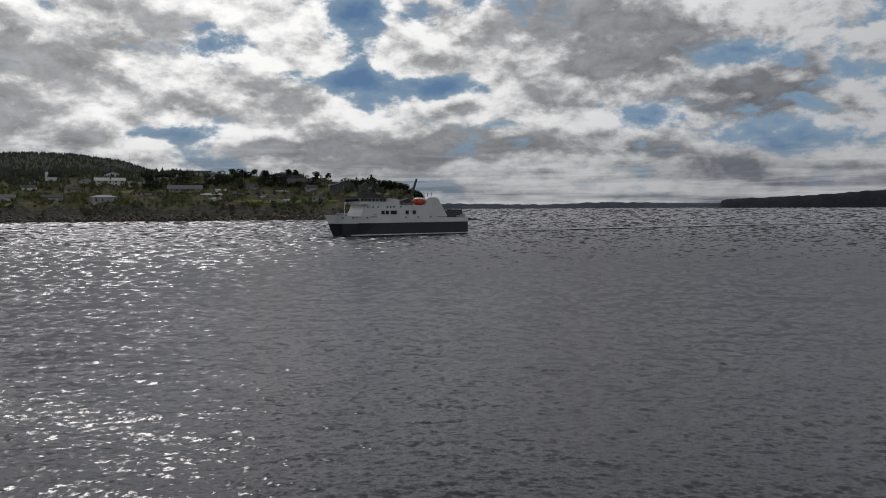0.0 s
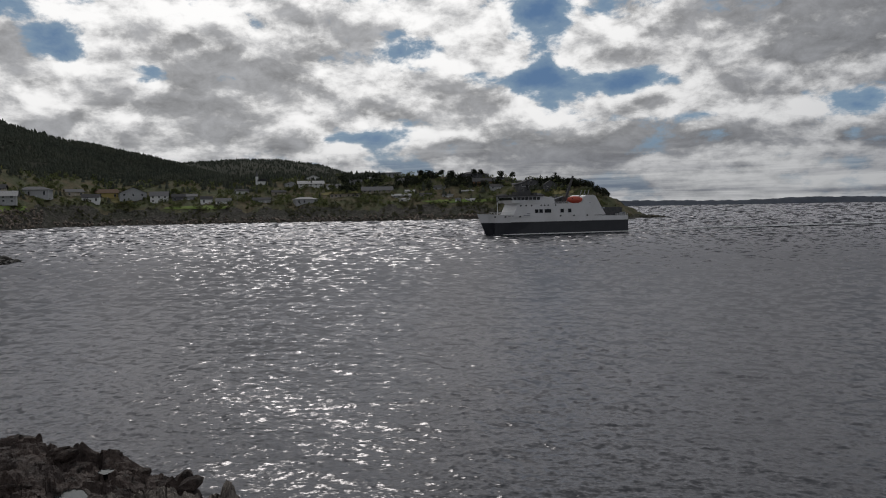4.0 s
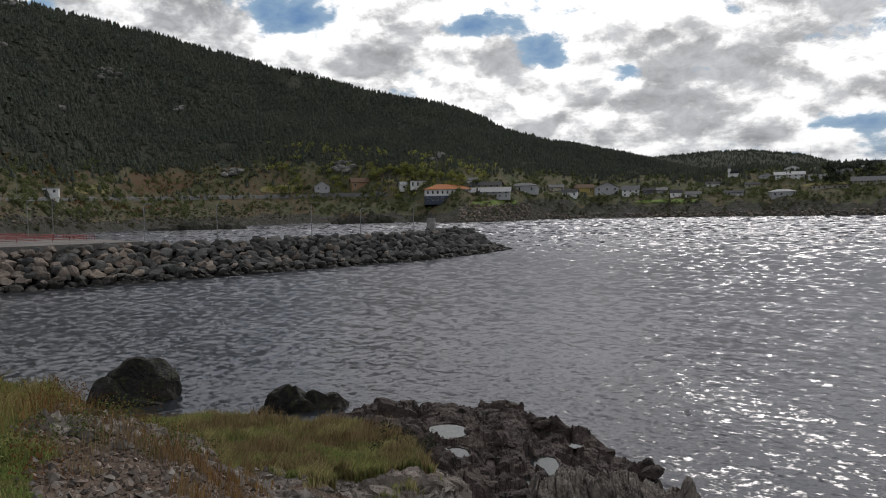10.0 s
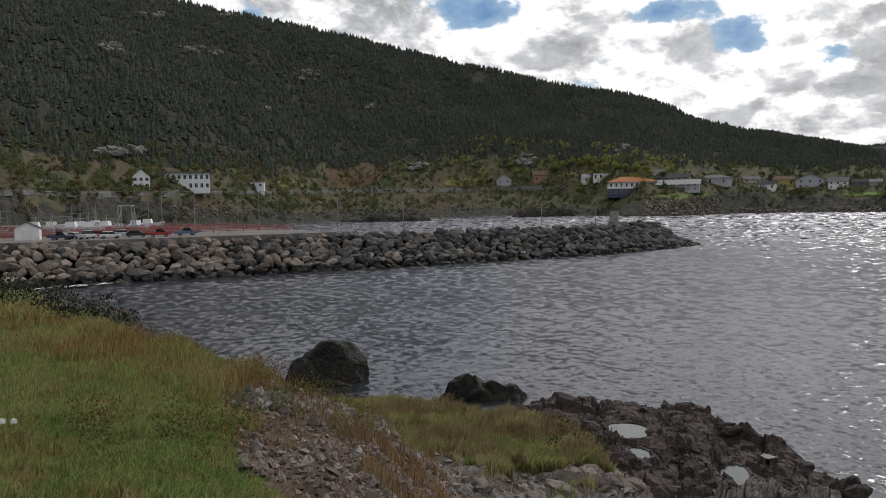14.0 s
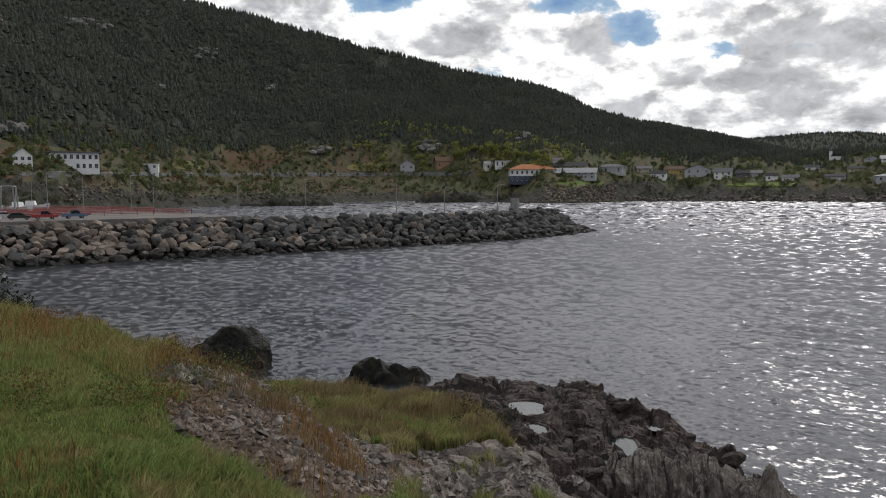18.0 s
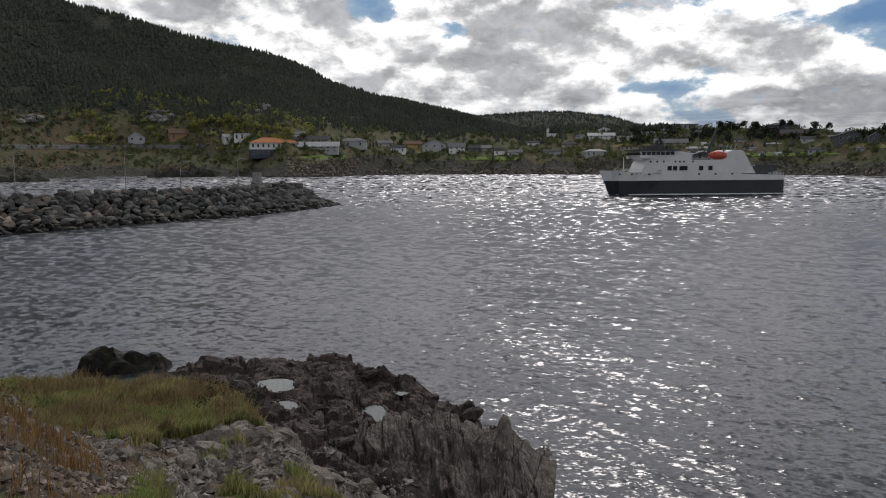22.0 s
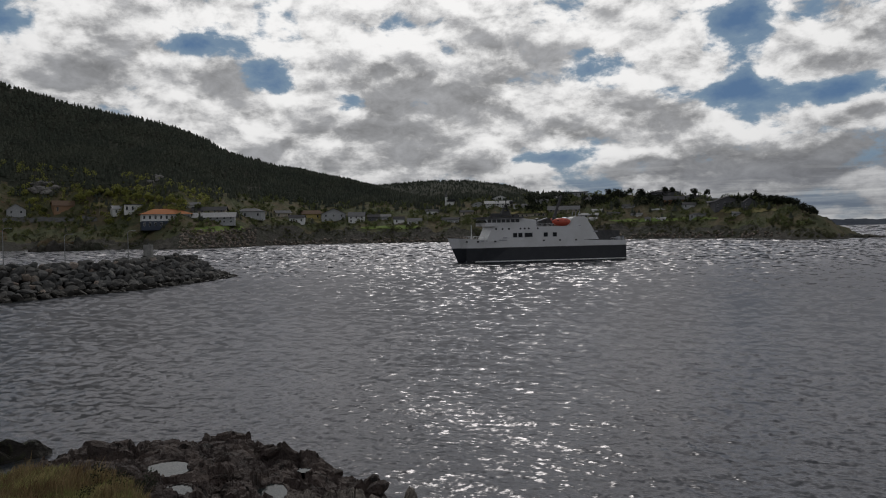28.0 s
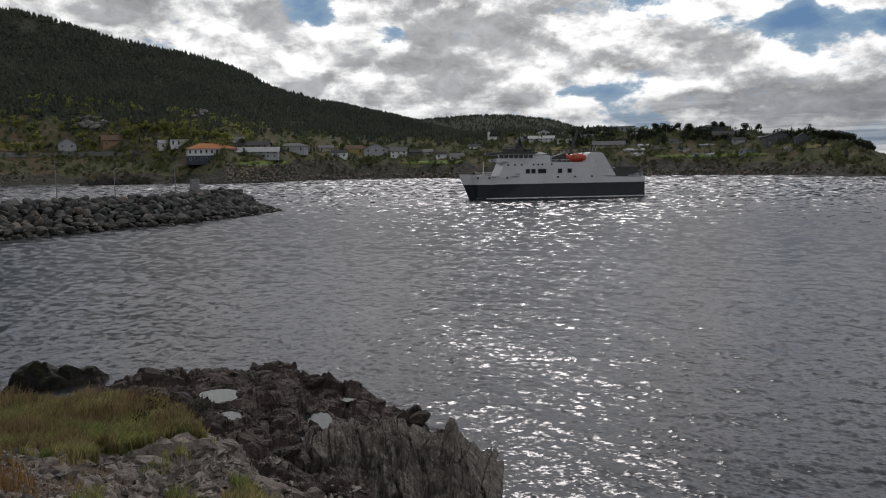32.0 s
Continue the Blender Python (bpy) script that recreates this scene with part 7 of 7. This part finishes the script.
    add("radar_bar", "hull_grey", lambda bm: box(bm, 14.7, 15.1, -2.0, 2.0, 24.0, 24.35))
    add("signal_locker", "ship_dark", lambda bm: [box(bm, 16.5, 20.5, -2.5, 2.5, 19.75, 21.4), box(bm, 9, 11, -3, 3, 19.75, 21.0)])
    add("exhaust_stack", "ship_dark", lambda bm: rod(bm, (-7.5, 0, 15.3), (-12.6, 0, 29.3), 0.75, 0.55, 12), label="dark raked exhaust stack")
    add("engine_vent", "ship_dark", lambda bm: [box(bm, x - 1.0, x + 1.0, -4, 4, 15.3, 18.8) for x in (-1.5, -5.0)])
    add("funnel_light", "hull_grey", lambda bm: [rod(bm, (-19, y, 19.8), (-19.6, y, 22.0), 0.2) for y in (-4, 0, 4)])
    # after deck with its dark shelter and ramp
    add("after_deck", "deck", lambda bm: box(bm, -39.8, -31, -8.0, 8.0, 8.5, 8.62))
    add("after_shelter", "ship_dark", lambda bm: (prism(bm, [(-27.5, 8.6), (-38.0, 8.6), (-38.0, 12.9), (-26.5, 13.1)], -5.6, 5.6), edge(bm, 0.1)))
    add("stern_ramp", "hull_grey", lambda bm: box(bm, -40.6, -40.1, -4.5, 4.5, 3.5, 10.4))
    for y in (-7.2, 7.2):
        add("mooring_winch", "hull_grey", lambda bm: [rod(bm, (-36.5, y - 0.8, 9.5), (-36.5, y + 0.8, 9.5), 0.8, n=12), box(bm, -37.4, -35.6, y - 0.9, y + 0.9, 8.6, 8.9)])
    # white water carried along with the ship
    rs = np.random.RandomState(4)
    v, f = [], []
    for k in range(900):
        q = rs.rand()
        if q < 0.45:
            x, y = -40 - 75 * rs.rand() ** 1.6, rs.normal() * 4.5
        elif q < 0.75:
            x, y = 33 - 30 * rs.rand(), 0
            y = (8.9 - 7 * max(0, (x - 24) / 10) + abs(rs.normal()) * 0.5) * (1 if rs.rand() < 0.5 else -1)
        else:
            x, y = rs.uniform(-40, 25), (9.2 + abs(rs.normal()) * 0.9) * (1 if rs.rand() < 0.5 else -1)
        a, w, l = rs.rand() * 0.5 - 0.25, rs.uniform(0.10, 0.35), rs.uniform(0.5, 2.2)
        k0 = len(v)
        for dx, dy in ((-l, 0), (0, -w), (l, 0), (0, w)):
            v.append((x + dx * math.cos(a) - dy * math.sin(a), y + dx * math.sin(a) + dy * math.cos(a), 0.28 + 0.12 * rs.rand()))
        f.append((k0, k0 + 1, k0 + 2, k0 + 3))
    wash = mesh_np("wash", np.array(v), np.array(f), [M["foam"]], smooth=False)
    wash.parent = ferry
    tagged(wash, kind="stuff")
    return ferry


ferry = build_ferry()


# ---- white water ----
def foam_patch(name, label, n, place, seed, size=(0.1, 0.4), length=(0.5, 2.5), lift=0.30):
    rs = np.random.RandomState(seed)
    v, f = [], []
    for k in range(n):
        x, y = place(rs)
        a, w, l = place.turn + rs.normal() * 0.3, rs.uniform(*size), rs.uniform(*length)
        k0 = len(v)
        for dx, dy in ((-l, 0), (-l * 0.2, -w), (l, 0), (l * 0.1, w)):
            v.append((x + dx * math.cos(a) - dy * math.sin(a), y + dx * math.sin(a) + dy * math.cos(a), lift + 0.15 * rs.rand()))
        f.append((k0, k0 + 1, k0 + 2, k0 + 3))
    tagged(mesh_np(name, np.array(v), np.array(f), [M["foam"]], smooth=False), label, "foam", kind="stuff")


class Along:
    """Points strewn about a line on the water."""

    def __init__(self, a, b, spread):
        self.a, self.b, self.spread = np.array(a), np.array(b), spread
        d = self.b - self.a
        self.turn = math.atan2(d[1], d[0])

    def __call__(self, rs):
        return self.a + (self.b - self.a) * rs.rand() + rs.normal(size=2) * self.spread


foam_patch("old_wake", "pale foam line of the ferry's old wake", 7500, Along((45, 448), (420, 640), 2.2), 1, (0.3, 0.9), (1.0, 4.5), 0.55)
foam_patch("cape_surf", "white surf breaking on the cape rocks", 260, Along(polar(-1.0, 712).xy, polar(4.6, 740).xy, 2.6), 2, (0.3, 0.9), (1.0, 4.0))
foam_patch("shore_surf", "white surf along the headland shore", 260, Along(polar(-13, 885).xy, polar(-3.5, 785).xy, 3.5), 3, (0.2, 0.5), (1.0, 4.0))
foam_patch("harbour_surf", "thin white surf on the harbour beach", 130, Along(polar(-61, 962).xy, polar(-54, 950).xy, 3.0), 4, (0.3, 0.7), (2.0, 5.0))
foam_patch("cove_surf", "thin white surf at the head of the cove", 60, Along((-160, 4), (-164, 20), 1.2), 5, (0.1, 0.3), (0.5, 1.6))


# ---- what moves ----
def motions():
    walk(ferry, [(t, pose(x, y, 0, 0, 0, 90 - head)) for t, x, y, head in FERRY_PATH])


# place of midships and compass heading
FERRY_PATH = [(t, 0, 0, 0) for t in ()]
for t_, az_, r_, head_ in ((0, -2.75, 402, -121), (3, -4.4, 398, -121), (6, -5.8, 387, -121), (8, -6.5, 384, -121), (14, -10.9, 370, -124),
                           (20, -15.4, 359, -129), (23, -17.1, 354, -130), (26, -18.75, 349, -129), (29, -20.5, 343, -128), (32, -22.05, 337, -128)):
    FERRY_PATH.append((t_, *polar(az_, r_).xy, head_))
motions()
